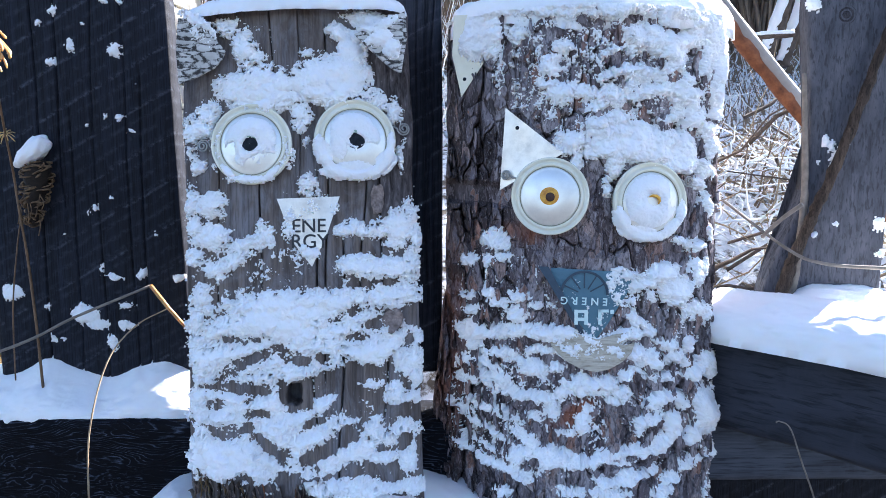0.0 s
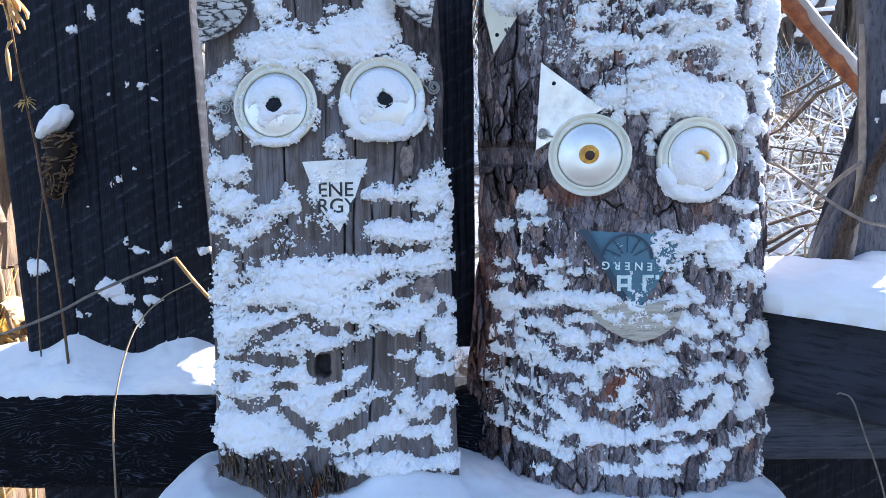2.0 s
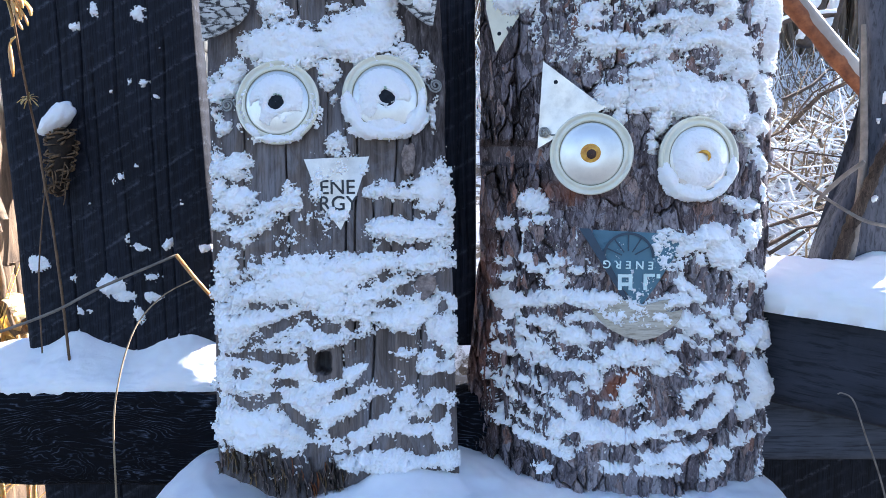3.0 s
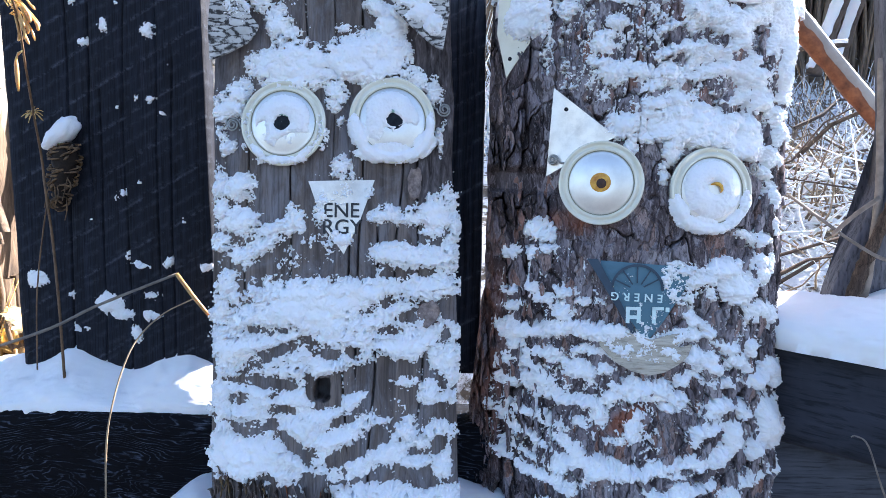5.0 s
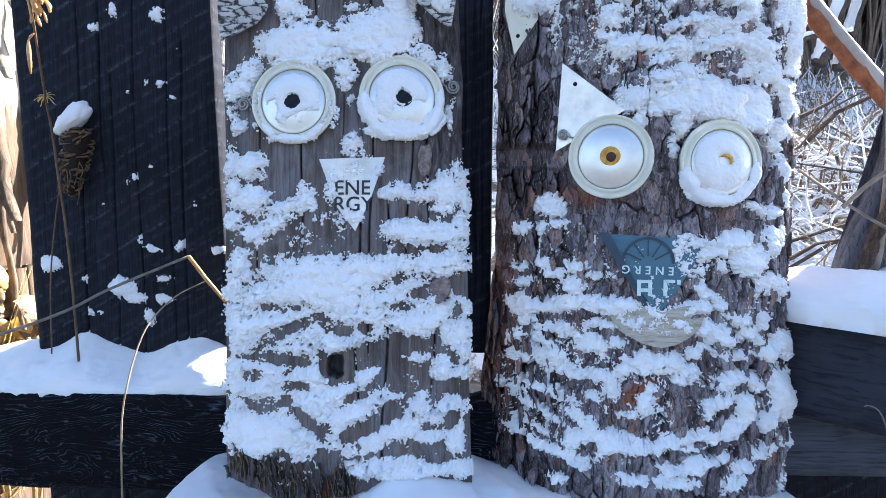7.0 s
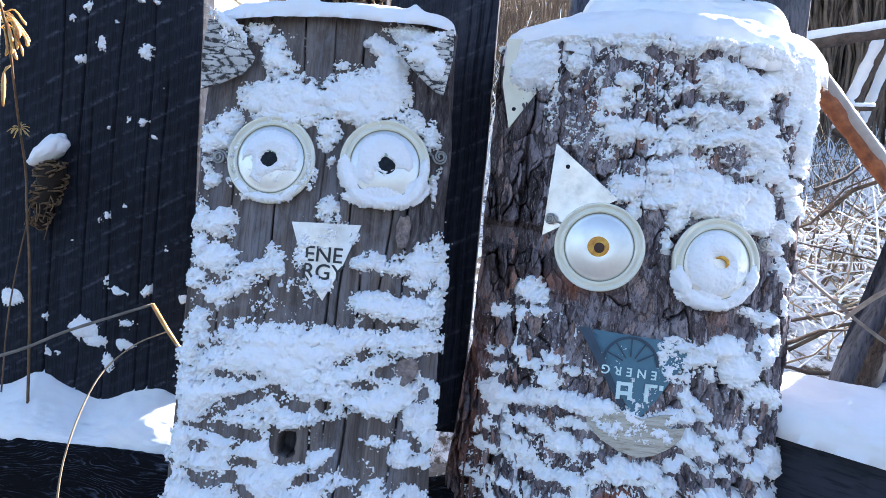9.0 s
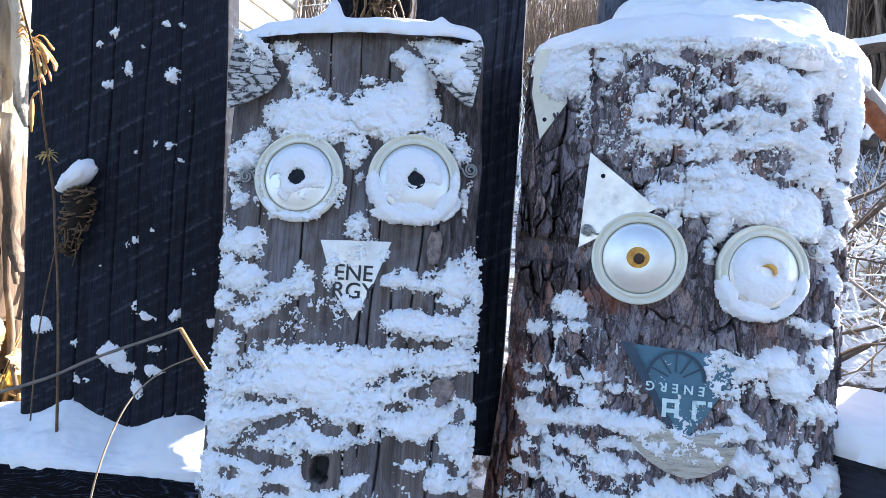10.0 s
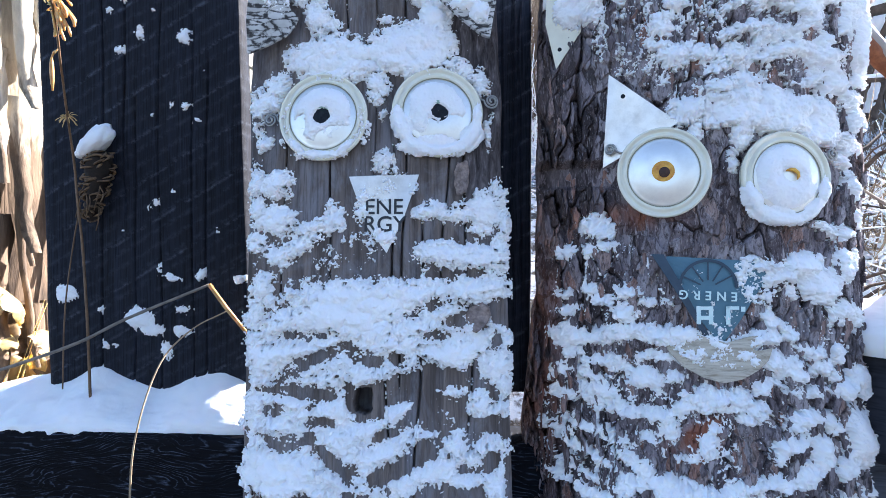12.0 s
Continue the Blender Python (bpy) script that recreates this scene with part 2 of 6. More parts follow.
def bark_paint():
    p = Paint("pine_bark")
    flake = p.mark("flake")
    grain = p.noise(1.0, 6, 0.7, p.mapped((260, 260, 90)), 0.8)
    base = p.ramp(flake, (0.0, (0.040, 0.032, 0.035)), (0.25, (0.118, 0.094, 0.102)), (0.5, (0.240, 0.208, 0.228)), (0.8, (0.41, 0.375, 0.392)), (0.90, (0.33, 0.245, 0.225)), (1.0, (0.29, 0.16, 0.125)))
    base = p.blend(p.ramp(grain, (0.38, 0.9), (0.53, 0.0)), base, (0.040, 0.030, 0.031))
    base = p.blend(p.ramp(p.noise(1.0, 3, 0.6, p.mapped((700, 700, 150)), 0.6), (0.56, 0.0), (0.66, 0.5)), base, (0.50, 0.45, 0.45))
    base = p.blend(p.ramp(p.noise(14, 4, 0.6), (0.5, 0.0), (0.72, 0.45)), base, (0.22, 0.20, 0.21))
    base = p.blend(p.mark("rust"), base, (0.25, 0.090, 0.050))
    p.bump(grain, 0.9, 0.0016)
    p.bump(p.noise(700, 3), 0.4, 0.0006)
    return p.done(base, 0.85, Specular_IOR_Level=0.25)


def birch_paint():
    p = Paint("birch_bark")
    marks = p.voronoi(1.0, p.mapped((55, 55, 230), (0, radians(35), 0)))
    lines = p.voronoi(1.0, p.mapped((48, 8, 150), (0, radians(-52), 0)), 'DISTANCE_TO_EDGE')
    cracks = p.blend(0.45, lines, p.noise(150, 6, 0.8))
    base = p.ramp(p.noise(40, 4), (0.3, (0.42, 0.40, 0.37)), (0.7, (0.68, 0.665, 0.635)))
    base = p.blend(p.ramp(cracks, (0.235, 1.0), (0.300, 0.0)), base, (0.03, 0.027, 0.025))
    base = p.blend(p.ramp(marks, (0.12, 0.9), (0.2, 0.0)), base, (0.05, 0.04, 0.035))
    p.bump(cracks, 0.8, 0.002)
    return p.done(base, 0.75)


def aluminium_paint(name, tint, rough=0.42, metal=0.85, dull=0.75):
    p = Paint(name)
    worn = p.noise(60, 5, 0.7)
    scratch = p.noise(1.0, 4, 0.8, p.mapped((30, 30, 600), (0, radians(30), 0)))
    base = p.blend(p.ramp(worn, (0.45, 0.0), (0.75, 0.5)), tint, tuple(dull * a for a in tint))
    p.bump(scratch, 0.15, 0.0004)
    return p.done(base, p.ramp(worn, (0.3, rough), (0.8, min(1, rough + 0.25))), metal)


def plain_paint(name, a, b, scale=40, rough=0.6, metal=0.0, bump=0.3, size=0.001, **more):
    p = Paint(name)
    n = p.noise(scale, 5, 0.65)
    if bump:
        p.bump(n, bump, size)
    return p.done(p.ramp(n, (0.3, a), (0.7, b)), rough, metal, **more)


SMOOTH_RAIL = old_wood_paint("smooth_dark_rail", (0.015, 0.017, 0.024), (0.054, 0.059, 0.080), (5, 40, 40), 0.1, 0.0008)
GREY_RAIL = old_wood_paint("grey_blue_rail", (0.036, 0.043, 0.062), (0.120, 0.138, 0.180), (4, 70, 70), 0.3, 0.001)
KNOT_WOOD = old_wood_paint("grey_knot_wood", (0.014, 0.014, 0.018), (0.075, 0.075, 0.09), (120, 120, 120), 0.2, 0.001)
RAIL_WOOD, BARK, BIRCH = rail_paint(), bark_paint(), birch_paint()
ALUMINIUM = aluminium_paint("brushed_aluminium", (0.76, 0.70, 0.635), 0.28, 0.92, 0.6)
CREAM_PLATE = aluminium_paint("yellowed_plate", (0.82, 0.76, 0.60), 0.45, 0.35, 0.85)
DOME = aluminium_paint("silvered_dome", (0.82, 0.82, 0.79), 0.32, 0.85, 0.8)
TEAL_PLATE = aluminium_paint("teal_printed_plate", (0.085, 0.185, 0.25), 0.42, 0.2)
TEAL_DARK = plain_paint("dark_teal_print", (0.018, 0.042, 0.070), (0.035, 0.066, 0.105), 50, 0.5, bump=0)
WHITE_PRINT = plain_paint("pale_print", (0.58, 0.78, 0.78), (0.74, 0.88, 0.87), 60, 0.5, bump=0)
BLACK_PRINT = plain_paint("black_print", (0.012, 0.013, 0.016), (0.03, 0.03, 0.034), 60, 0.5, bump=0)
LID_GLASS = plain_paint("yellowed_lid_glass", (0.80, 0.78, 0.61), (0.90, 0.885, 0.765), 18, 0.06, bump=0, Transmission_Weight=0.10, IOR=1.5, Coat_Weight=0.6)
LID_BACK = plain_paint("aged_lid_lining", (0.78, 0.77, 0.66), (0.90, 0.89, 0.81), 45, 0.5, bump=0)
SEAL = plain_paint("dark_lid_seal", (0.20, 0.20, 0.13), (0.36, 0.36, 0.26), 90, 0.5, bump=0)
AMBER = plain_paint("amber_stain", (0.46, 0.16, 0.012), (0.85, 0.50, 0.06), 110, 0.4)
PUPIL = plain_paint("dark_pupil", (0.006, 0.008, 0.012), (0.02, 0.026, 0.034), 200, 0.6, Specular_IOR_Level=0.15)
GREENISH = plain_paint("greenish_glass", (0.25, 0.42, 0.34), (0.4, 0.55, 0.46), 120, 0.25)
HEAD_CORE = plain_paint("dead_flower_core", (0.008, 0.005, 0.003), (0.022, 0.013, 0.008), 300, 0.9)
RUST_PUPIL = plain_paint("rusty_screw", (0.03, 0.012, 0.008), (0.07, 0.03, 0.015), 200, 0.6)
WIRE = plain_paint("dull_wire", (0.25, 0.25, 0.24), (0.45, 0.45, 0.42), 300, 0.35, 0.8)
FLAKE = plain_paint("loose_bark_flake", (0.10, 0.075, 0.068), (0.40, 0.32, 0.29), 140, 0.85, size=0.003)
CHIP_WOOD = old_wood_paint("pale_wood_chip", (0.40, 0.35, 0.27), (0.74, 0.70, 0.61), (12, 130, 130), 0.2, 0.002, hairs=0.5)
DRY_STALK = plain_paint("dry_stalk", (0.16, 0.10, 0.05), (0.34, 0.23, 0.11), 60, 0.6)
GOLD_STALK = plain_paint("bleached_stalk", (0.24, 0.17, 0.10), (0.48, 0.37, 0.24), 60, 0.6)
GREY_STALK = plain_paint("grey_stalk", (0.12, 0.10, 0.085), (0.27, 0.235, 0.20), 60, 0.7)
DRY_LEAF = plain_paint("dry_curled_leaf", (0.02, 0.011, 0.006), (0.24, 0.145, 0.07), 160, 0.7)
WEED_STEM = plain_paint("brown_weed_stem", (0.07, 0.04, 0.02), (0.20, 0.12, 0.06), 70, 0.6)
STRAW = plain_paint("golden_straw", (0.36, 0.22, 0.075), (0.58, 0.39, 0.16), 80, 0.5, Subsurface_Weight=0.7, Subsurface_Radius=(0.006, 0.004, 0.002), Subsurface_Scale=1.0)
ORANGE_BARK = plain_paint("orange_inner_bark", (0.13, 0.04, 0.016), (0.36, 0.13, 0.05), 60, 0.7, size=0.004)
GREY_POLE = plain_paint("stripped_grey_pole", (0.30, 0.27, 0.24), (0.46, 0.43, 0.39), 20, 0.65, size=0.002)
DARK_STICK = old_wood_paint("dark_rotten_stick", (0.010, 0.0075, 0.006), (0.15, 0.11, 0.085), (150, 150, 16), 0.6, 0.003, weathered=(0.03, 0.022, 0.017))
TRUNK_BARK = plain_paint("dark_trunk_bark", (0.05, 0.035, 0.027), (0.15, 0.11, 0.085), 20, 0.9, size=0.02)
BRUSH = plain_paint("brown_brush", (0.12, 0.085, 0.06), (0.30, 0.22, 0.15), 6, 0.8, bump=0)
PALE_WALL = plain_paint("limewashed_boards", (0.66, 0.60, 0.47), (0.80, 0.75, 0.64), 5, 0.8, size=0.004)


def post_paint():
    """Pale wood above, darker brown below, with a ragged border."""
    p = Paint("peeling_pale_post")
    grain = p.noise(1.0, 6, 0.65, p.mapped((40, 40, 7)), 0.8)
    bare = p.ramp(grain, (0.3, (0.34, 0.26, 0.165)), (0.55, (0.66, 0.58, 0.45)), (0.75, (0.80, 0.74, 0.62)))
    bark = p.ramp(grain, (0.32, (0.045, 0.028, 0.017)), (0.68, (0.25, 0.17, 0.105)))
    split = p.tree.nodes.new("ShaderNodeSeparateXYZ")
    p.link(p.place, split.inputs[0])
    border = p.tree.nodes.new("ShaderNodeMath")
    border.operation = 'MULTIPLY_ADD'
    p.link(p.noise(1.0, 5, 0.7, p.mapped((14, 14, 5)), 0.6), border.inputs[0])
    border.inputs[1].default_value = 0.55
    p.link(split.outputs[2], border.inputs[2])
    scaled = p.tree.nodes.new("ShaderNodeMath")
    scaled.operation = 'DIVIDE'
    p.link(border.outputs[0], scaled.inputs[0])
    scaled.inputs[1].default_value = 3.0
    p.bump(grain, 0.8, 0.006)
    return p.done(p.blend(p.ramp(scaled.outputs[0], (0.530, 0.0), (0.555, 1.0)), bark, bare), 0.85)


POST_WOOD = post_paint()


def ground_paint():
    p = Paint("snowy_ground")
    litter = p.noise(9, 6, 0.7)
    base = p.ramp(litter, (0.43, (0.10, 0.075, 0.05)), (0.51, (0.80, 0.83, 0.87)), (0.7, (0.88, 0.90, 0.93)))
    p.bump(p.noise(5, 6, 0.65), 0.8, 0.06)
    # unseen near side of the fence: snow and dark patches mixed to set bounced light
    split = p.tree.nodes.new("ShaderNodeSeparateXYZ")
    p.link(p.place, split.inputs[0])
    bounce_mix = p.ramp(p.noise(4, 5, 0.7), (0.57, (0.040, 0.034, 0.028)), (0.68, (0.60, 0.63, 0.68)))
    base = p.blend(p.ramp(split.outputs[1], (0.9, 1.0), (1.0, 0.0)), base, bounce_mix)
    return p.done(base, 0.7)


GROUND = ground_paint()


# ---- shapes shared by several things ----
def slab_mesh(name, material, left, right, low, high, surface, thick, nu, nv, marks=None):
    """A board standing in local x-z with its shaped front towards -y: left(v), right(v), low(u), high(u) are its edges,
    surface(u, v) the front's y, thick the y of its back."""
    s, t = np.meshgrid(np.linspace(0, 1, nu), np.linspace(0, 1, nv))
    mid_v = low(s * 0) + (high(s * 0) - low(s * 0)) * t
    u = left(mid_v) + (right(mid_v) - left(mid_v)) * s
    v = low(u) + (high(u) - low(u)) * t
    front = np.stack([u, surface(u, v), v], -1).reshape(-1, 3)
    faces = [grid_faces(nu, nv)]
    ring = np.concatenate([np.arange(nu), np.arange(1, nv) * nu + nu - 1, (nv - 1) * nu + np.arange(nu - 2, -1, -1), np.arange(nv - 2, 0, -1) * nu])
    count = len(front)
    back = front[ring].copy()
    back[:, 1] = thick
    k = np.arange(len(ring))
    nxt = (k + 1) % len(ring)
    faces.append(np.stack([ring[nxt], ring, count + k, count + nxt], 1))
    centre = count + len(ring)
    hub = np.array([[u.mean(), thick, v.mean()]])
    pairs = np.arange(0, len(ring) - 1, 2)
    faces.append(np.stack([np.full(len(pairs), centre), count + (pairs + 2) % len(ring), count + pairs + 1, count + pairs], 1))
    verts = np.concatenate([front, back, hub])
    tags = {}
    for key, fn in (marks or {}).items():
        values = fn(u, v).ravel()
        tags[key] = np.concatenate([values, values[ring], [0.0]])
    return mesh_of(name, verts, np.concatenate(faces), material, True, tags)


def groove(u, v, at, low, high, width, depth, sway=0.004, seed=0):
    """A crack along v."""
    line = at + sway * vnoise(v * 9 + seed, v * 0, seed)
    return depth * np.exp(-((u - line) / width) ** 2) * step(low - 0.02, low + 0.02, v) * (1 - step(high - 0.02, high + 0.02, v))


class Drift:
    """Snow that clings to a surface: dabs heap it up, gaps leave the surface bare."""

    def __init__(self, seed, thick=0.011, ragged=1.0, buried=0.0015):
        self.buried = buried
        self.seed, self.thick, self.ragged = seed, thick, ragged
        self.heaps, self.holes, self.dusts, self.clear = [], [], [], []
        self.spread, self.swell, self.pits, self.drifts = 1.0, 0.0, 0.0, 0.0
        self.unroll = None
        self.ledge = None
        self.puffs = 0.0

    def dab(self, u, v, a, b, tilt=0):
        self.heaps.append((u, v, a * self.spread, b * self.spread, radians(tilt)))

    def dust(self, u, v, a, b, tilt=0, much=0.0):
        """Thin speckled snow; much: how close it lies."""
        self.dusts.append((u, v, a, b, radians(tilt), much))

    def bare(self, u, v, a, b, tilt=0):
        """Nothing lies here, not even a dusting."""
        self.clear.append((u, v, a, b, radians(tilt)))

    def gap(self, u, v, a, b, tilt=0):
        self.holes.append((u, v, a, b, radians(tilt)))

    @staticmethod
    def inside(u, v, spot):
        x, y, a, b, tilt = spot
        du, dv = u - x, v - y
        p, q = du * math.cos(tilt) + dv * math.sin(tilt), dv * math.cos(tilt) - du * math.sin(tilt)
        return (1 - np.sqrt((p / a) ** 2 + (q / b) ** 2)) * min(a, b)

    def depth(self, u, v):
        u0, v0 = u, v
        u, v = u + 0.0065 * fbm(u0 * 28, v0 * 28, 3, self.seed + 51) * self.drifts, v + 0.0085 * fbm(u0 * 26, v0 * 26, 3, self.seed + 53) * self.drifts
        f = np.full(u.shape, -0.01)
        for spot in self.heaps:
            f = np.maximum(f, np.clip(self.inside(u, v, spot), -0.01, 0.016))
        f = f + self.swell
        for spot in self.holes:
            f = np.minimum(f, -self.inside(u, v, spot))
        for *spot, much in self.dusts:
            f = np.maximum(f, np.minimum(self.inside(u, v, spot) * 0.6, much))
        r = self.ragged
        if self.ledge is not None:
            f = f + self.ledge(u0, v0)
        u, v = self.unroll(u0) if self.unroll else u0, v0
        f = f + r * (0.0018 * vnoise(u * 950, v * 950, self.seed + 9) + 0.0046 * fbm(u * 105, v * 85, 3, self.seed) + 0.0032 * fbm(u * 200, v * 230, 3, self.seed + 3) + 0.0022 * vnoise(u * 480, v * 480, self.seed + 7))
        if self.pits:
            pock = 1.25 * fbm(u * 130, v * 210, 4, self.seed + 41) + 0.5 * vnoise(u * 520, v * 640, self.seed + 43)
            where = fbm(u * 26, v * 60, 2, self.seed + 45)
            f = np.where((pock + 0.9 * where > 1.35 - self.pits) & (f < 0.0095), np.minimum(f, -0.0005), f)
        for spot in self.clear:
            f = np.minimum(f, -self.inside(u0, v0, spot))
        h = self.thick * (1 - np.exp(-np.clip(f, 0, 1) / (0.7 * self.thick)))
        h = h * (0.9 + 0.5 * fbm(u * 45, v * 55, 2, self.seed + 13)) + np.where(f > 0, 0.0008 * fbm(u * 130, v * 130, 2, self.seed + 19) + 0.0004 * vnoise(u * 520, v * 520, self.seed + 23), 0)
        if self.puffs:
            grown = np.clip(f / 0.006, 0, 1) * self.puffs
            if self.unroll:
                grown = grown * (1 - 0.85 * step(0.11, 0.16, np.abs(u0)))
            for size, tall, k in ((0.0145, 0.0075, 61), (0.0060, 0.0019, 67)):
                near = cells(u / size + 0.35 * fbm(u * 90, v * 90, 2, self.seed + k + 3), v / (0.85 * size), self.seed + k)[0]
                h = h + grown * tall * (np.sqrt(np.clip(1 - (near / 0.9) ** 2, 0, 1)) - 0.6)
        return f, np.where(f > 0, np.maximum(h, 0.0002), -self.buried)

    def mesh(self, name, u0, u1, v0, v1, grain, surface, sag=0.3):
        """surface(u, v) gives points and outward directions."""
        nu, nv = int((u1 - u0) / grain) + 1, int((v1 - v0) / grain) + 1
        u, v = np.meshgrid(np.linspace(u0, u1, nu), np.linspace(v0, v1, nv))
        f, h = self.depth(u, v)
        p, n, *bare = surface(u, v)
        p = p + n * h[..., None]
        p[..., 2] -= sag * np.clip(h, 0, 1)
        if bare:
            p = np.where((f > 0)[..., None], p, bare[0])
        faces = grid_faces(nu, nv)
        keep = (f.ravel()[faces] > 0).any(1)
        faces = faces[keep]
        used, faces = np.unique(faces, return_inverse=True)
        return mesh_of(name, p.reshape(-1, 3)[used], faces.reshape(-1, 4), SNOW)


def snow_ridge(name, m, length, depth, height, label, seed, rise=0.0, power=0.55, taper=5, lump=0.006, grain=0.004, sway=None, across=80, bow=None, fringe=0.0, back=1.0):
    """A long soft heap of snow along local x, its foot at z = 0, its front towards -y. sway(s) scales the height along it."""
    nx = max(12, int(length / grain))
    s, a = np.meshgrid(np.linspace(-1, 1, nx), np.linspace(-0.06, 1.06, across))
    th = a * math.pi
    end = np.clip(1 - np.abs(s) ** taper, 0, 1) ** 0.5
    scale = end * (sway(s) if sway else 1.0)
    x = s * length / 2
    y = -np.cos(th) * depth / 2 * (0.35 + 0.65 * end)
    z = np.where(np.sin(th) > 0, np.abs(np.sin(th)) ** power * height * scale, -0.004)
    z = z + rise * np.clip(y / depth + 0.5, 0, 1) ** back * scale * (np.sin(th) > 0)
    girth = a * (depth + 2 * height)
    wave = fbm(x * 22 + seed, girth * 22, 3, seed)
    fine = fbm(x * 90, girth * 90, 3, seed + 5)
    out = lump * wave + 0.35 * lump * fine + 0.15 * lump * fbm(x * 300, girth * 300, 2, seed + 6)
    y = y - out * np.cos(th) * (0.2 + 0.8 * end)
    z = z + out * np.abs(np.sin(th)) * (0.2 + 0.8 * end)
    front = np.clip(0.5 - y / depth, 0, 1)
    if bow:
        y = y + bow(x) * front
    z = z - fringe * np.clip(0.4 + fbm(x * 26, x * 0 + seed, 3, seed + 9), 0, 1) * front ** 3 * (1 - np.clip(np.sin(th), 0, 1)) ** 2
    ob = new(name, mesh_of(name, np.stack([x, y, z], -1).reshape(-1, 3), grid_faces(nx, across), SNOW))
    ob.matrix_world = m
    return tagged(ob, label, "snow", kind="stuff")


def cut_plate(name, outline, y, thick, material, curl=0.0, hole=None):
    """A thin plate with rounded rim from an outline in local x-z, its front at y; curl bends it back away from its middle; hole: a round hole."""
    bm = bmesh.new()
    cx = sum(p[0] for p in outline) / len(outline)
    cz = sum(p[1] for p in outline) / len(outline)
    fine = []
    for (x0, z0), (x1, z1) in zip(outline, outline[1:] + outline[:1]):
        steps = max(2, int(math.hypot(x1 - x0, z1 - z0) / 0.006))
        fine += [(x0 + (x1 - x0) * k / steps, z0 + (z1 - z0) * k / steps) for k in range(steps)]
    rings = []
    for depth, shrink in ((y, 0.0), (y, 0.12), (y, 0.35), (y, 0.65)):
        rings.append([bm.verts.new((x + (cx - x) * shrink, depth, z + (cz - z) * shrink)) for x, z in fine])
    back = [bm.verts.new((x, y + thick, z)) for x, z in fine]
    n = len(fine)
    for a, b in zip(rings, rings[1:]):
        for k in range(n):
            bm.faces.new((a[k], a[(k + 1) % n], b[(k + 1) % n], b[k]))
    mid = bm.verts.new((cx, y, cz))
    for k in range(n):
        bm.faces.new((rings[-1][k], rings[-1][(k + 1) % n], mid))
        bm.faces.new((rings[0][(k + 1) % n], rings[0][k], back[k], back[(k + 1) % n]))
    bm.faces.new(back[::-1])
    for v in bm.verts:
        v.co.y += curl * ((v.co.x - cx) ** 2 + 0.3 * (v.co.z - cz) ** 2) + 0.0006 * math.sin(90 * v.co.x) * math.cos(70 * v.co.z)
    bmesh.ops.recalc_face_normals(bm, faces=bm.faces)
    return from_bmesh(name, bm, material, False)


def lathe(name, profile, material, n=56, smooth=True):
    """A round thing about local y; profile: radius and y from the middle out."""
    verts, faces = [], []
    for r, y in profile:
        for k in range(n):
            a = 2 * math.pi * k / n
            verts.append((r * math.cos(a), y, r * math.sin(a)))
    for i in range(len(profile) - 1):
        for k in range(n):
            a, b = i * n + k, i * n + (k + 1) % n
            faces.append((a, b, b + n, a + n))
    return mesh_of(name, verts, faces, material, smooth)


def lettering(name, text, size, m, material, parent, label="", spacing=1.0):
    curve = bpy.data.curves.new(name, 'FONT')
    curve.body, curve.size, curve.extrude = text, size, 0.0003
    curve.align_x = 'CENTER'
    curve.space_character = spacing
    curve.offset = 0.0002
    made = new(name, curve)
    me = bpy.data.meshes.new_from_object(made.evaluated_get(bpy.context.evaluated_depsgraph_get()))
    bpy.data.objects.remove(made)
    me.materials.clear()
    me.materials.append(material)
    ob = part(name, me, parent, label)
    ob.matrix_local = m
    return ob


# ---- ground and background ----
def hill(x, y):
    bank = 0.85 * step(1.25, 2.3, y) + 0.27 * np.clip(y - 2.1, 0, 14) + 0.03 * np.clip(y - 16, 0, 500)
    return bank * (1 - 0.4 * step(6, 30, np.abs(x))) + 0.10 * fbm(x * 0.7, y * 0.7, 4, 3) + 0.04 * fbm(x * 4, y * 4, 3, 8)


def build_ground():
    a = np.sinh(np.linspace(-1, 1, 241) * 6.6) / np.sinh(6.6) * 900
    b = np.sinh(np.linspace(-1, 1, 241) * 6.6) / np.sinh(6.6) * 900 + 3
    x, y = np.meshgrid(a, b)
    ob = new("ground", mesh_of("ground", np.stack([x, y, hill(x, y)], -1).reshape(-1, 3), grid_faces(241, 241), GROUND))
    tagged(ob, "snow-covered ground with dry litter rising to a bank", "ground", kind="structure")


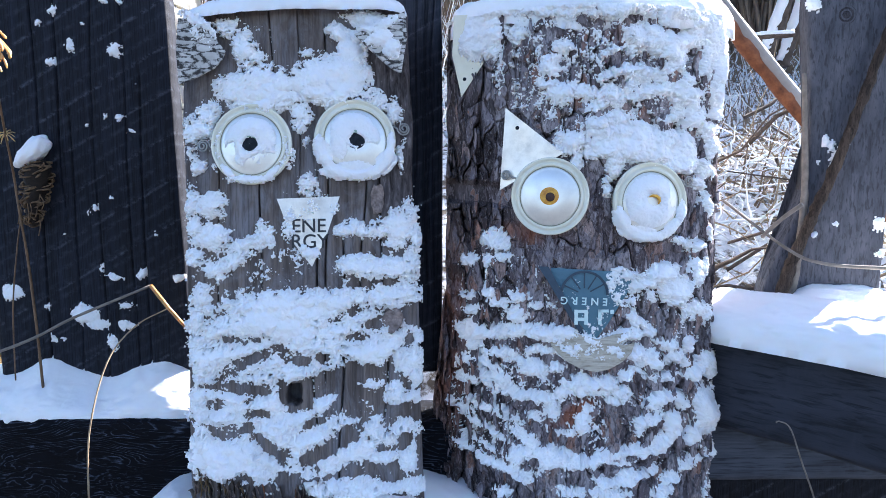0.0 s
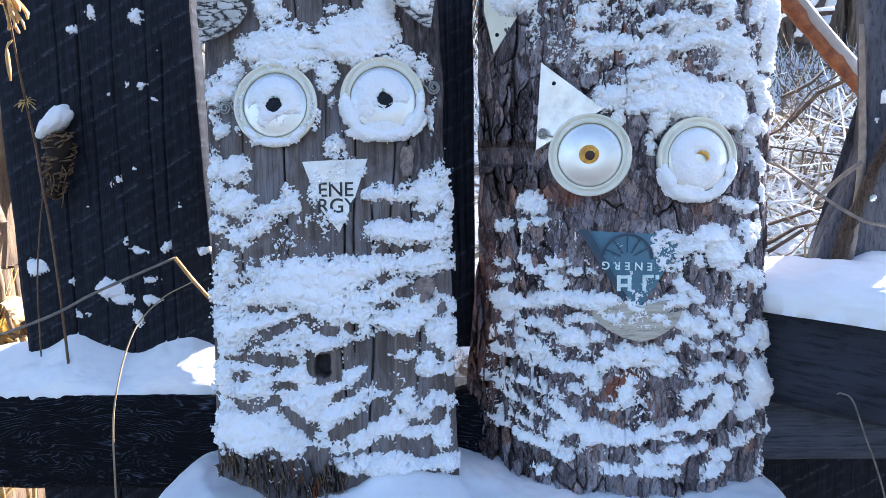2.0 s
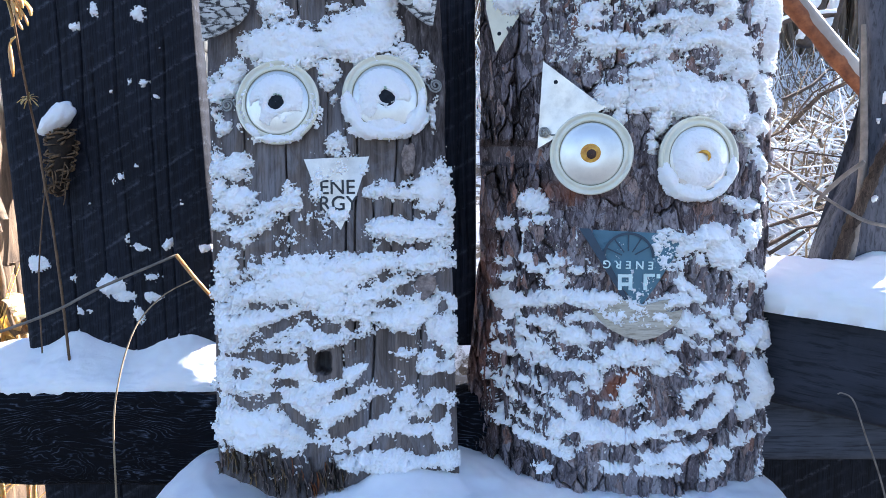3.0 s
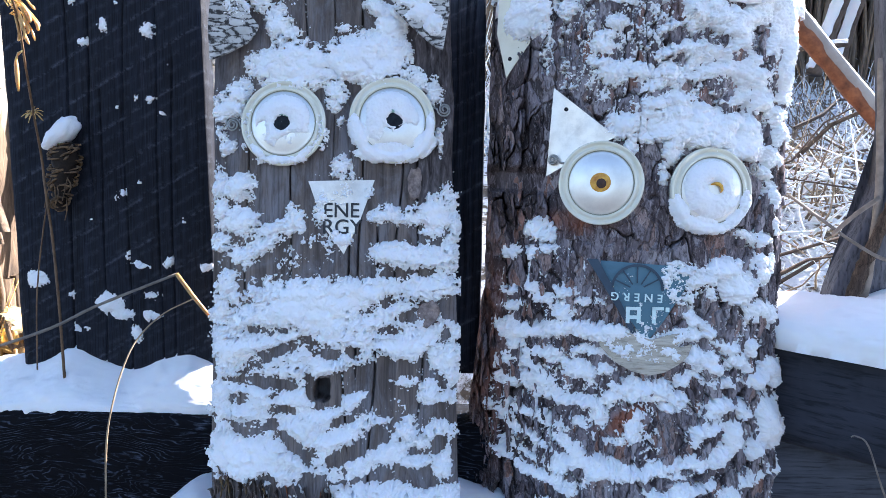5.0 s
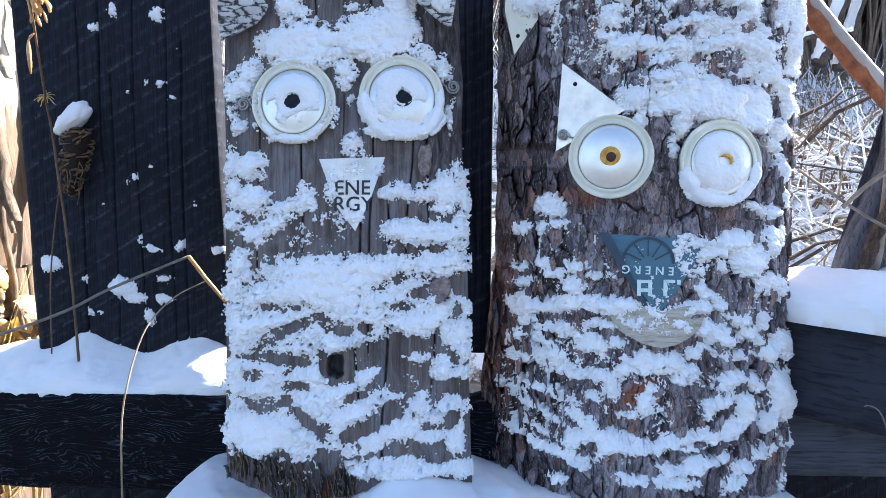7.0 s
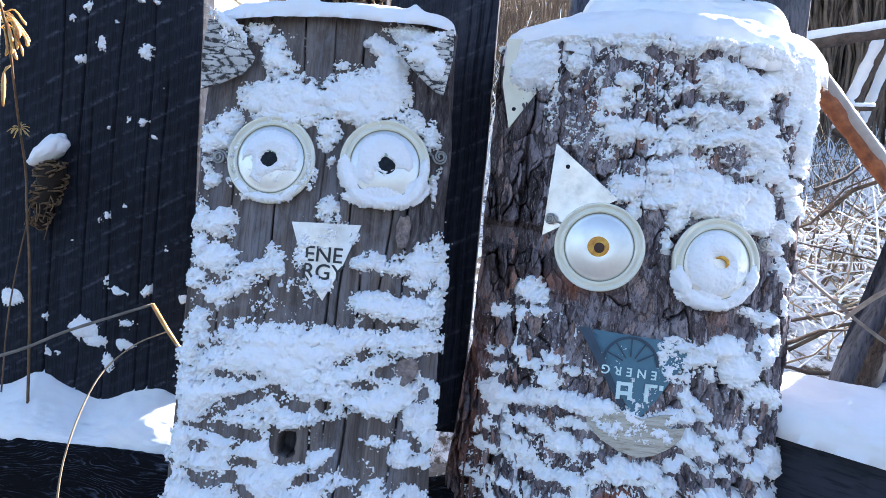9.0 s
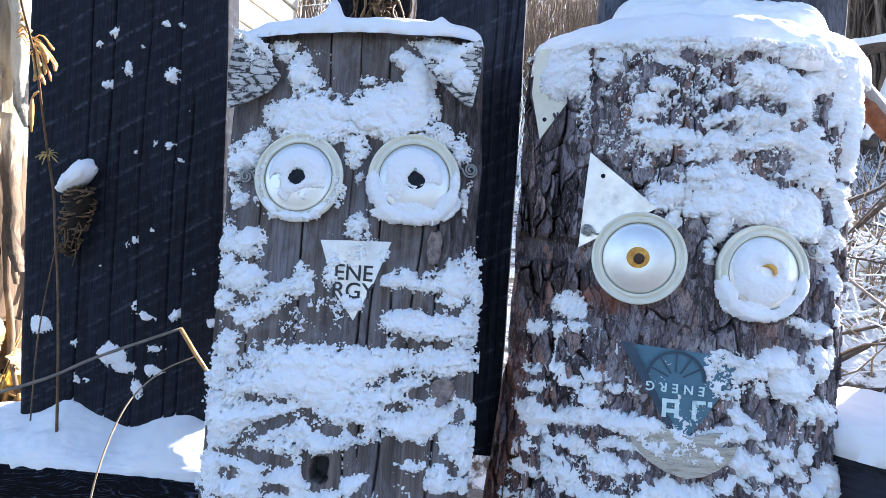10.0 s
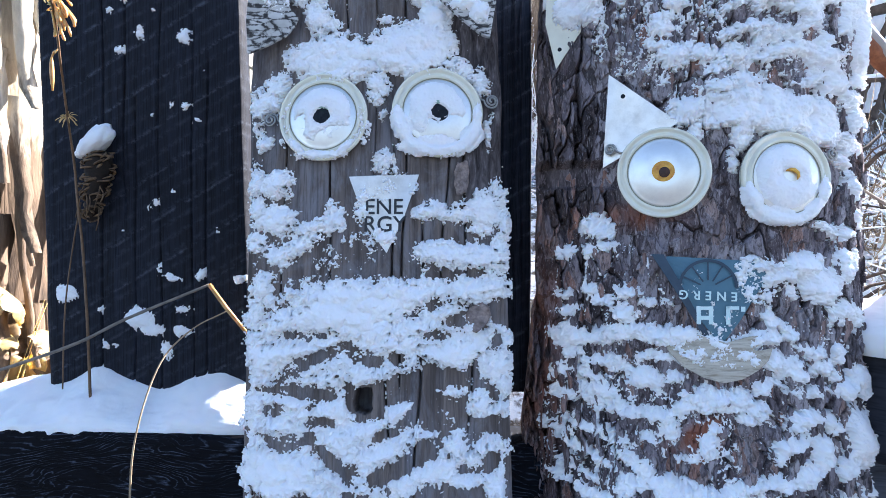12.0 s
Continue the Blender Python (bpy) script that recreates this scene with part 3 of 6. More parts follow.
def stems(name, n, roots, rise, lean, thick, material, label, category, seed, bend=0.3, knees=4, about=0.0):
    """Many thin stems in one mesh: roots(rng, n) gives points, rise and thick are ranges."""
    rng = np.random.default_rng(seed)
    root = roots(rng, n)
    tall = rng.uniform(*rise, n)
    turn = rng.uniform(0, 2 * np.pi, n)
    tilt = about + rng.normal(0, lean, n)
    way = np.stack([np.sin(tilt) * np.cos(turn), np.sin(tilt) * np.sin(turn), np.cos(tilt)], -1)
    curl = rng.normal(0, bend, (n, 3)) * tall[:, None]
    r = rng.uniform(*thick, n)
    s = np.linspace(0, 1, knees)
    line = root[:, None] + way[:, None] * (tall[:, None] * s)[..., None] + curl[:, None] * (s ** 2)[None, :, None]
    jitter = rng.normal(0, 0.02, line.shape) * tall[:, None, None] * (s > 0)[None, :, None]
    line = line + jitter
    side = np.cross(way, rng.normal(size=(n, 3)))
    side /= np.linalg.norm(side, axis=1)[:, None]
    other = np.cross(way, side)
    rad = r[:, None] * (1 - 0.75 * s)[None]
    ring = [line + (side * math.cos(2.094 * k) + other * math.sin(2.094 * k))[:, None] * rad[..., None] for k in range(3)]
    verts = np.stack(ring, 2).reshape(-1, 3)
    base = (np.arange(n) * knees * 3)[:, None, None] + (np.arange(knees - 1) * 3)[None, :, None]
    k = np.arange(3)[None, None]
    k2 = (np.arange(3) + 1)[None, None] % 3
    faces = np.stack([base + k, base + k2, base + k2 + 3, base + k + 3], -1).reshape(-1, 4)
    ob = new(name, mesh_of(name, verts, faces, material))
    return tagged(ob, label, category, kind="stuff")


def area(x0, x1, y0, y1, lift=(0.0, 0.0)):
    def roots(rng, n):
        x, y = rng.uniform(x0, x1, n), rng.uniform(y0, y1, n)
        return np.stack([x, y, hill(x, y) + rng.uniform(*lift, n)], -1)
    return roots


def build_brush():
    stems("fallen_stalks", 560, area(0.55, 2.6, 1.6, 3.4, (0.0, 0.2)), (0.15, 0.6), 0.32, (0.003, 0.008), SNOW, "snow-laden fallen stalks behind the fence", "stalks", 11, 0.2, 6, 1.35)
    stems("dry_stalks", 480, area(0.55, 2.6, 1.6, 3.2, (0.0, 0.2)), (0.15, 0.6), 0.38, (0.002, 0.006), GOLD_STALK, "dry brown fallen stalks behind the fence", "stalks", 12, 0.2, 6, 1.30)
    stems("fallen_branches", 44, area(0.6, 2.0, 1.6, 3.0, (0.05, 0.30)), (0.4, 1.0), 0.25, (0.005, 0.013), TRUNK_BARK, "dark fallen branches among the snowy stalks", "branches", 23, 0.15, 6, 1.35)
    stems("frosted_scrub", 3600, area(0.6, 6.0, 2.6, 8.0, (0.0, 0.06)), (0.06, 0.24), 1.0, (0.004, 0.010), SNOW, "low scrub coated in snow on the bank", "scrub", 13, 0.45, 5)
    stems("dark_scrub", 4200, area(0.4, 6.5, 2.6, 9.0, (0.0, 0.08)), (0.06, 0.30), 0.9, (0.003, 0.008), BRUSH, "bare brown scrub on the bank", "scrub", 14, 0.3)
    stems("frosted_scrub", 2500, area(-1.3, 0.9, 3.6, 9.0, (0.0, 0.15)), (0.2, 0.7), 0.8, (0.004, 0.011), SNOW, "low scrub coated in snow behind the fence", "scrub", 15, 0.3)
    stems("frosted_bush", 520, area(-1.05, -0.78, 3.3, 3.7, (0.3, 1.5)), (0.06, 0.18), 0.9, (0.0025, 0.006), SNOW, "thin bare twigs of a bush coated in frost", "bush", 24, 0.35, 5)
    stems("dark_bush", 170, area(-1.03, -0.80, 3.4, 3.8, (0.0, 0.4)), (0.6, 1.5), 0.06, (0.003, 0.007), TRUNK_BARK, "dark bare stems of a frosted bush", "bush", 25, 0.05, 5)
    stems("reeds", 2600, area(-1.3, 1.1, 4.6, 9.5), (0.8, 2.0), 0.16, (0.003, 0.008), BRUSH, "dense dry brown reeds standing on the bank", "reeds", 16, 0.08, 5)
    stems("thicket", 2200, area(-7.0, 11.0, 8.0, 17.0), (2.0, 5.0), 0.2, (0.008, 0.03), BRUSH, "leafless brown thicket at the wood's edge", "thicket", 17, 0.12, 5)
    # saplings added, mostly out of view, to block the sun from the bank
    stems("thicket", 3600, area(3.0, 8.6, 6.8, 9.6), (1.6, 3.5), 0.14, (0.012, 0.034), BRUSH, "close stand of leafless saplings added to shade the bank", "thicket", 21, 0.10, 5)
    stems("frosted_thicket", 900, area(-7.0, 11.0, 8.0, 15.0), (0.8, 2.6), 0.5, (0.006, 0.016), SNOW, "snow-covered branches of the far thicket", "thicket", 18, 0.2, 5)
    stems("straw", 240, area(-1.25, -0.80, 1.10, 1.40, (0.4, 0.8)), (0.15, 0.45), 0.9, (0.0015, 0.004), STRAW, "golden dry grass in the sun beside the post", "grass", 19, 0.3, 5)
    stems("dry_stalks", 420, area(-1.5, -0.78, 1.35, 1.9, (0.1, 0.6)), (0.2, 0.5), 0.7, (0.003, 0.009), BRUSH, "brown dead stalks behind the post", "stalks", 22, 0.3, 5)
    stems("straw", 200, area(-1.3, 0.3, 1.15, 1.6, (0.1, 0.45)), (0.1, 0.4), 1.0, (0.0015, 0.003), DRY_STALK, "dry grass under the rail", "grass", 20, 0.3, 5)


def bare_tree(x, y, tall, r, seed):
    rng = random.Random(seed)
    z = float(hill(np.array([x]), np.array([y]))[0])
    tree = holder("bare_tree", Matrix.Translation((x, y, z - 0.1)))
    top = Vector((rng.uniform(-0.6, 0.6), rng.uniform(-0.3, 0.3), tall))
    line = bent([(0, 0, 0), top * 0.35 + Vector((rng.uniform(-0.15, 0.15), 0, 0)), top * 0.7, top], 14)
    part("trunk", tube("trunk", line, [r * (1 - 0.75 * k / 13) * (1.35 if k == 0 else 1) for k in range(14)], TRUNK_BARK, 9, 0.1, seed), tree)
    for k in range(9):
        a = line[3 + k]
        spread = Vector((rng.uniform(-1, 1), rng.uniform(-0.7, 0.7), rng.uniform(0.2, 0.9))) * tall * 0.22
        limb = bent([a, a + spread * 0.5 + Vector((0, 0, -0.05)), a + spread], 6)
        pieces = [tube_arrays(limb, [r * 0.3 * (1 - 0.8 * i / 5) for i in range(6)], 5, 0.1, seed + k)]
        for j in range(1, 6):
            tip = limb[j] + Vector((rng.uniform(-1, 1), rng.uniform(-1, 1), rng.uniform(-0.1, 1))) * tall * 0.08
            pieces.append(tube_arrays([limb[j], (limb[j] + tip) / 2 + Vector((0, 0, 0.03)), tip], [r * 0.1, r * 0.07, r * 0.03], 4))
        part("limb", mesh_of("limb", *joined(pieces), TRUNK_BARK), tree)
    tagged(tree, "leafless dark-barked tree at the edge of the wood", "tree", "trees on the bank")


def build_trees():
    for k, (x, y, tall, r) in enumerate(((3.3, 7.2, 4.5, 0.11), (3.7, 7.6, 4.8, 0.10), (4.3, 7.0, 4.2, 0.13), (4.8, 8.2, 5.5, 0.12), (2.9, 8.8, 5.0, 0.09), (5.6, 7.8, 5.0, 0.12),
                                         (-0.9, 9.0, 5.5, 0.10), (-2.0, 9.6, 6.0, 0.12), (0.6, 10.0, 6.0, 0.10), (1.6, 9.2, 5.0, 0.08))):
        bare_tree(x, y, tall, r, 40 + k)


def build_shed():
    """The limewashed side of a shed: boards one above another."""
    a, b = Vector((-1.72, 5.0, 0)), Vector((-2.0, 1.5, 0))
    along = b - a
    wall = holder("shed", Matrix.Translation(a) @ Matrix.Rotation(math.atan2(along.y, along.x), 4, 'Z'))
    bm = bmesh.new()
    bmesh.ops.create_cube(bm, size=1, matrix=Matrix.Translation((along.length / 2, -0.06, 2.0)) @ Matrix.Diagonal((along.length, 0.08, 4.4, 1)))
    part("wall_core", from_bmesh("wall_core", bm, TRUNK_BARK), wall)
    bm = bmesh.new()
    bmesh.ops.create_cube(bm, size=1, matrix=Matrix.Diagonal((along.length, 0.03, 0.158, 1)))
    bmesh.ops.bevel(bm, geom=bm.edges, offset=0.006, segments=1, affect='EDGES')
    board = from_bmesh("board", bm, PALE_WALL)
    for k in range(26):
        ob = part("board", board, wall)
        ob.matrix_local = pose(along.length / 2, 0.0, 0.05 + 0.165 * k, 4, 0, 0)
    tagged(wall, "pale limewashed shed wall of horizontal boards in full sun", "shed")


def build_post():
    """A pale post with hanging strips of bark."""
    rng = random.Random(5)
    post = holder("bark_post", Matrix.Translation((-0.955, 1.22, 0)))
    n, rings = 40, 60
    verts = []
    for j in range(rings):
        z = -0.1 + 2.5 * j / (rings - 1)
        for k in range(n):
            a = 2 * math.pi * k / n
            r = 0.135 + 0.012 * noise.noise((math.cos(a) * 2, math.sin(a) * 2, z * 2)) + 0.006 * noise.noise((a * 6, z * 3, 1))
            verts.append((math.cos(a) * r, math.sin(a) * r, z))
    faces = [(j * n + k, j * n + (k + 1) % n, (j + 1) * n + (k + 1) % n, (j + 1) * n + k) for j in range(rings - 1) for k in range(n)]
    part("trunk", mesh_of("trunk", verts, faces, POST_WOOD), post)
    for k in range(26):
        a = rng.uniform(-1.5, 0.2)
        z = rng.uniform(0.9, 1.9)
        tall, wide = rng.uniform(0.10, 0.34), rng.uniform(0.02, 0.06)
        bm = bmesh.new()
        rows = []
        for i in range(9):
            s = i / 8
            out = 0.145 + 0.045 * s ** 2 * rng.uniform(0.5, 1.2)
            w = wide * (1 - 0.7 * s) * rng.uniform(0.7, 1.2) / 0.14
            rows.append([bm.verts.new((math.cos(a + d * w) * (out + e), math.sin(a + d * w) * (out + e), z - tall * s)) for d, e in ((-0.5, 0), (0, 0.006), (0.5, 0), (0, -0.004))])
        for p, q in zip(rows, rows[1:]):
            for d in range(4):
                bm.faces.new((p[d], p[(d + 1) % 4], q[(d + 1) % 4], q[d]))
        part("bark_strip", from_bmesh("bark_strip", bm, POST_WOOD, True), post)
    tagged(post, "pale round post with peeling strips of bark in the sun", "post")


# ---- the fence ----
def plank(name, x0, x1, y, z0, z1, thick, material, label, seed, taper=(0.0, 0.0), turn=0.0, rough=0.0015, cracks=4, edge=0.004, waney=None):
    """An upright fence board: front at y, from x0 to x1 at its foot; taper shifts its left and right edge towards the top."""
    rng = random.Random(seed)
    w, h = x1 - x0, z1 - z0
    lines = [(rng.uniform(0.08, 0.92) * w, rng.uniform(0, 0.5) * h, rng.uniform(0.5, 1.0) * h, rng.uniform(0.0005, 0.0011), rng.uniform(0.004, 0.008), k) for k in range(cracks)]

    def left(v):
        return taper[0] * v / h + edge * fbm(v * 6, v * 0, 4, seed) + (waney(v + z0) if waney else 0)

    def right(v):
        return w + taper[1] * v / h + edge * fbm(v * 6, v * 0 + 7, 4, seed + 2)

    def surface(u, v):
        y0 = 0.4 * rough * fbm(u * 60, v * 5, 4, seed + 4) + 0.3 * rough * fbm(u * 260, v * 9, 3, seed + 6)
        for at, a, b, width, deep, k in lines:
            y0 = y0 + groove(u, v, at, a, b, width, deep, 0.004, seed * 10 + k)
        rim = np.minimum(u - left(v), right(v) - u)
        return y0 + 0.004 * np.exp(-np.clip(rim, 0, 1) / 0.004)

    me = slab_mesh(name, material, left, right, lambda u: 0 * u, lambda u: h + 0 * u, surface, thick, int(w / 0.0012), int(h / 0.008))
    ob = new(name, me)
    ob.matrix_world = pose(x0, y, z0, 0, 0, turn)
    return tagged(ob, label, "fence board", "upright boards of the fence")


def build_fence():
    plank("fence_board", -0.618, -0.339, 0.952, 0.25, 2.15, 0.035, DARK_PLANK, "wide dark weathered fence board with saw marks and snow specks", 61, (-0.045, -0.055), cracks=6)
    plank("fence_board", -0.142, -0.001, 0.968, 0.951, 2.1, 0.035, SKYLIT_PLANK, "narrow dark weathered fence board behind the decorated boards", 62, (0.008, 0.0), edge=0.002)
    plank("fence_board", -0.325, -0.196, 1.24, 0.1, 2.3, 0.03, DARK_PLANK, "dark recessed fence board hung with dry vines", 63)
    plank("fence_board", 0.088, 0.380, 0.982, 0.25, 2.1, 0.035, GREY_PLANK, "grey weathered fence board behind the bark-covered log", 64)

    def waney(v):
        return 0.018 * np.exp(-((v - 1.36) / 0.10) ** 2) * -0.2 + 0.030 * step(1.45, 1.62, v) + 0.012 * np.sin((v - 1.1) * 9) - 0.040 * (1 - step(1.05, 1.24, v))
    board = plank("fence_board", 0.508, 0.625, 0.975, 0.84, 2.1, 0.035, GREY_PLANK, "grey fence board with a wavy edge and a knot", 65, turn=-6, waney=waney, rough=0.001, cracks=0)
    # its knot
    rings = [(0.0001, -0.003), (0.004, -0.0035), (0.006, -0.001), (0.009, -0.003), (0.011, -0.001), (0.013, -0.002), (0.016, 0.004)]
    ob = part("knot", lathe("knot", rings, KNOT_WOOD, 24), board)
    ob.matrix_local = Matrix.Translation((0.046, 0.002, 0.615))


def rail(name, x0, x1, z0, z1, y, thick, turn, label, seed, m=None, material=None):
    w, h = x1 - x0, z1 - z0

    def surface(u, v):
        rim = np.minimum(v - low(u), high(u) - v)
        return 0.0006 * fbm(u * 7, v * 50, 4, seed) + 0.006 * np.exp(-np.clip(rim, 0, 1) / 0.006)

    def low(u):
        return 0.004 * fbm(u * 8, u * 0, 3, seed + 1)

    def high(u):
        return h + 0.0012 * fbm(u * 10, u * 0, 3, seed + 2)
    me = slab_mesh(name, material or RAIL_WOOD, lambda v: 0 * v, lambda v: w + 0 * v, low, high, surface, thick, int(w / 0.006), int(h / 0.003))
    ob = new(name, me)
    ob.matrix_world = m or pose(x0, y, z0, 0, 0, turn)
    return tagged(ob, label, "fence rail", "rails of the fence")


build_ground()
build_brush()
build_trees()
build_shed()
build_post()
build_fence()
rail("fence_rail", -1.5, 0.295, 0.778, 0.907, 0.902, 0.09, -0.8, "dark squared fence rail with swirling grain, snow on top", 71)
rail("fence_rail", 0.0, 1.1, 0.0, 0.128, 0, 0.10, 0, "dark slanting fence rail under thick snow", 72, pose(0.335, 0.905, 0.903, 0, 1.5, -42), SMOOTH_RAIL)
rail("fence_rail", 0.30, 1.40, 0.811, 0.945, 0.908, 0.07, 0, "grey-blue lower rail with straight grain in the shade", 73, None, GREY_RAIL)
# added dark board: takes the place of the deep shade under the rails
rail("fence_rail", 0.10, 1.40, 0.42, 0.792, 0.985, 0.03, 0, "dark board added to stand in for the deep shade below the rails", 74, None, DARK_PLANK)


# ---- the decorated board and the decorated log ----
BOARD = pose(-0.18, 0.7752, 0.90, -8.7, 0, 5.4)
LOG = pose(0.19, 0.7978, 0.88, -3.5, 0, 0)
LOG_R = 0.24


def board_left(v):
    return -0.120 - 0.018 * v + 0.002 * fbm(v * 14, v * 0, 4, 101)


def board_right(v):
    return 0.158 - 0.022 * v + 0.003 * fbm(v * 12, v * 0 + 3, 4, 102)


def board_round(u):
    return -0.006 + 0.020 * ((u - 0.014) / 0.14) ** 2


def board_front(u, v):
    y = board_round(u) + 0.0006 * fbm(u * 90, v * 9, 4, 103) + 0.0005 * fbm(u * 300, v * 14, 2, 104)
    for at, low, high, width, deep, k in ((-0.062, 0.40, 0.56, 0.0005, 0.0060, 1), (-0.022, 0.36, 0.56, 0.0007, 0.0090, 2), (0.012, 0.30, 0.56, 0.0005, 0.0060, 3),
                                          (0.045, 0.10, 0.52, 0.0009, 0.0112, 4), (0.030, 0.02, 0.34, 0.0009, 0.0128, 5), (0.088, 0.16, 0.42, 0.0008, 0.0096, 6),
                                          (0.060, -0.05, 0.26, 0.0010, 0.0128, 7), (-0.035, 0.18, 0.36, 0.0008, 0.0096, 8), (-0.085, 0.10, 0.40, 0.0007, 0.0080, 9), (0.112, 0.05, 0.36, 0.0009, 0.0112, 10)):
        y = y + groove(u, v, at, low, high, width, deep, 0.005, 110 + k)
    # coarse bark left on the edges
    edge = step(0.10, 0.135, u) * step(0.25, 0.4, v) + 0.6 * (1 - step(-0.115, -0.10, u)) * step(0.3, 0.45, v)
    y = y + edge * 0.005 * fbm(u * 120, v * 22, 4, 121)
    # a knot hole and the chewed foot
    hole = (((u - 0.0045) / 0.0090) ** 4 + ((v - 0.0808) / 0.0130) ** 4) ** 0.25 + 0.12 * vnoise(u * 300, v * 300, 127)
    y = y + 0.042 * (1 - step(0.95, 1.04, hole))
    foot = 1 - step(-0.06, 0.0, v)
    y = y + foot * (0.006 * fbm(u * 110, v * 40, 4, 122) + 0.003)
    rim = np.minimum(u - board_left(v), board_right(v) - u)
    return y + 0.005 * np.exp(-np.clip(rim, 0, 1) / 0.004)


def board_bark(u, v):
    """Where strips of bark still hold on along the slab's edges."""
    rag = 0.012 * fbm(u * 60, v * 18, 3, 125)
    right_side = step(0.098, 0.112, u + 0.022 * v + rag) * step(0.22, 0.34, v + 0.3 * rag)
    left_side = (1 - step(-0.118, -0.104, u + rag)) * step(0.26, 0.40, v)
    low_side = 1 - step(-0.052, -0.030, v + rag)
    return np.clip(right_side + 0.7 * left_side + 0.45 * low_side, 0, 1)


def board_low(u):
    return -0.078 + 0.032 * (1 - step(-0.12, -0.02, u)) + 0.004 * fbm(u * 60, u * 0, 3, 123)


def log_left(v):
    return np.interp(v, (-0.06, -0.01, 0.05, 0.108, 0.15, 0.186, 0.205, 0.56), (-0.187, -0.199, -0.203, -0.198, -0.195, -0.191, -0.186, -0.183)) + 0.003 * fbm(v * 22, v * 0, 4, 131)


def log_right(v):
    return 0.161 + 0.004 * fbm(v * 9, v * 0 + 3, 3, 132)


def log_round(u):
    return LOG_R - np.sqrt(np.maximum(LOG_R ** 2 - u ** 2, 1e-4))


def bark_relief(u, v, want_mark=False):
    """How far the bark stands out, scale by scale."""
    arc = LOG_R * np.arcsin(np.clip(u / LOG_R, -0.99, 0.99))
    a = arc + 0.007 * fbm(arc * 38, v * 22, 3, 141) + 0.0034 * fbm(arc * 120, v * 85, 3, 146)
    b = v + 0.012 * fbm(arc * 35, v * 30, 3, 142) + 0.0055 * fbm(arc * 115, v * 105, 3, 144)
    # left flank: its shade is put into the scales' tone; furrows also run deeper
    shaded_flank = 1 - step(-0.16, -0.07, u)
    f1, gap, own, ox, oy = cells(a / 0.017, b / 0.046, 143)
    g1, gap2, own2, px, py = cells(a / 0.0085 + 3, b / 0.024, 145)
    # scales lie in layers, each a thin terrace above the next
    tall = 2.3 * fbm(a * 40, b * 17, 4, 153) + 1.5 * own + 0.7 * own2
    layer = np.floor(tall)
    if want_mark:
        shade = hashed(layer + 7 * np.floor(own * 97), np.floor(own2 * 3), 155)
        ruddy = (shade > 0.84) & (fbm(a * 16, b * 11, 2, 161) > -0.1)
        return np.clip(np.where(ruddy, 0.84 + 0.8 * (shade - 0.80), 0.16 + 0.78 * shade - 0.34 * shaded_flank), 0, 1)
    terrace = layer + step(0.0, 0.14, tall - layer)
    crack = (1 - step(0.0, 0.11, gap)) * step(-0.15, 0.35, fbm(a * 34, b * 20, 2, 157))
    small = (1 - step(0.0, 0.13, gap2)) * step(0.0, 0.4, fbm(a * 55, b * 34, 2, 159))
    furrow = np.clip(1 - np.abs(fbm(a * 30, b * 6, 3, 147)) * 7, 0, 1)
    h = 0.0040 * (terrace - 1.0) - 0.015 * crack - 0.0060 * small + 0.0025 * ox * (own2 - 0.4)
    h = h - furrow * (0.002 + 0.011 * shaded_flank) + 0.0016 * fbm(a * 260, b * 90, 3, 149) + 0.002 * fbm(a * 20, b * 14, 2, 148)
    # flattened where the lids, the plates and the wood chip are nailed on
    for cu, cv, ru, rv in ((-0.061, 0.334, 0.052, 0.052), (0.057, 0.327, 0.052, 0.052), (-0.012, 0.208, 0.066, 0.052), (-0.010, 0.147, 0.056, 0.030), (-0.095, 0.39, 0.045, 0.06)):
        h = np.where(((u - cu) / ru) ** 2 + ((v - cv) / rv) ** 2 < 1, np.minimum(h, 0.0005), h)
    # the sawn notch on the flank
    notch = step(0.318, 0.326, v + 0.10 * (u + 0.11)) * (1 - step(0.344, 0.352, v + 0.10 * (u + 0.11))) * (1 - step(-0.112, -0.098, u))
    return h * (1 - notch) - 0.016 * notch


def log_front(u, v):
    return log_round(u) - bark_relief(u, v) / np.maximum(np.sqrt(1 - (np.clip(u, -0.2, 0.2) / LOG_R) ** 2), 0.5)


def rust_mark(u, v):
    along, across = (u + 0.030) * 0.80 + (v - 0.069) * 0.60, (v - 0.069) * 0.80 - (u + 0.030) * 0.60
    spot = 2.0 * np.exp(-((along / 0.030) ** 4 + (across / 0.010) ** 2))
    spot = spot + 0.8 * np.exp(-(((u + 0.09) / 0.04) ** 2 + ((v - 0.29) / 0.012) ** 2)) + 0.9 * np.exp(-(((u + 0.18) / 0.02) ** 2 + ((v - 0.12) / 0.12) ** 2)) + 0.7 * np.exp(-(((u - 0.03) / 0.03) ** 2 + ((v - 0.52) / 0.012) ** 2))
    return np.clip(spot * (0.5 + 0.9 * fbm(u * 80, v * 50, 3, 151)), 0, 0.85)


LID_DEPTH = 0.55
EYES = {"left": (-0.0422, 0.3772, 0.005, 0.0480), "right": (0.0793, 0.3828, 0.005, 0.0490), "amber": (-0.0618, 0.3335, 0.006, 0.0464), "plain": (0.0568, 0.3266, 0.006, 0.0474)}


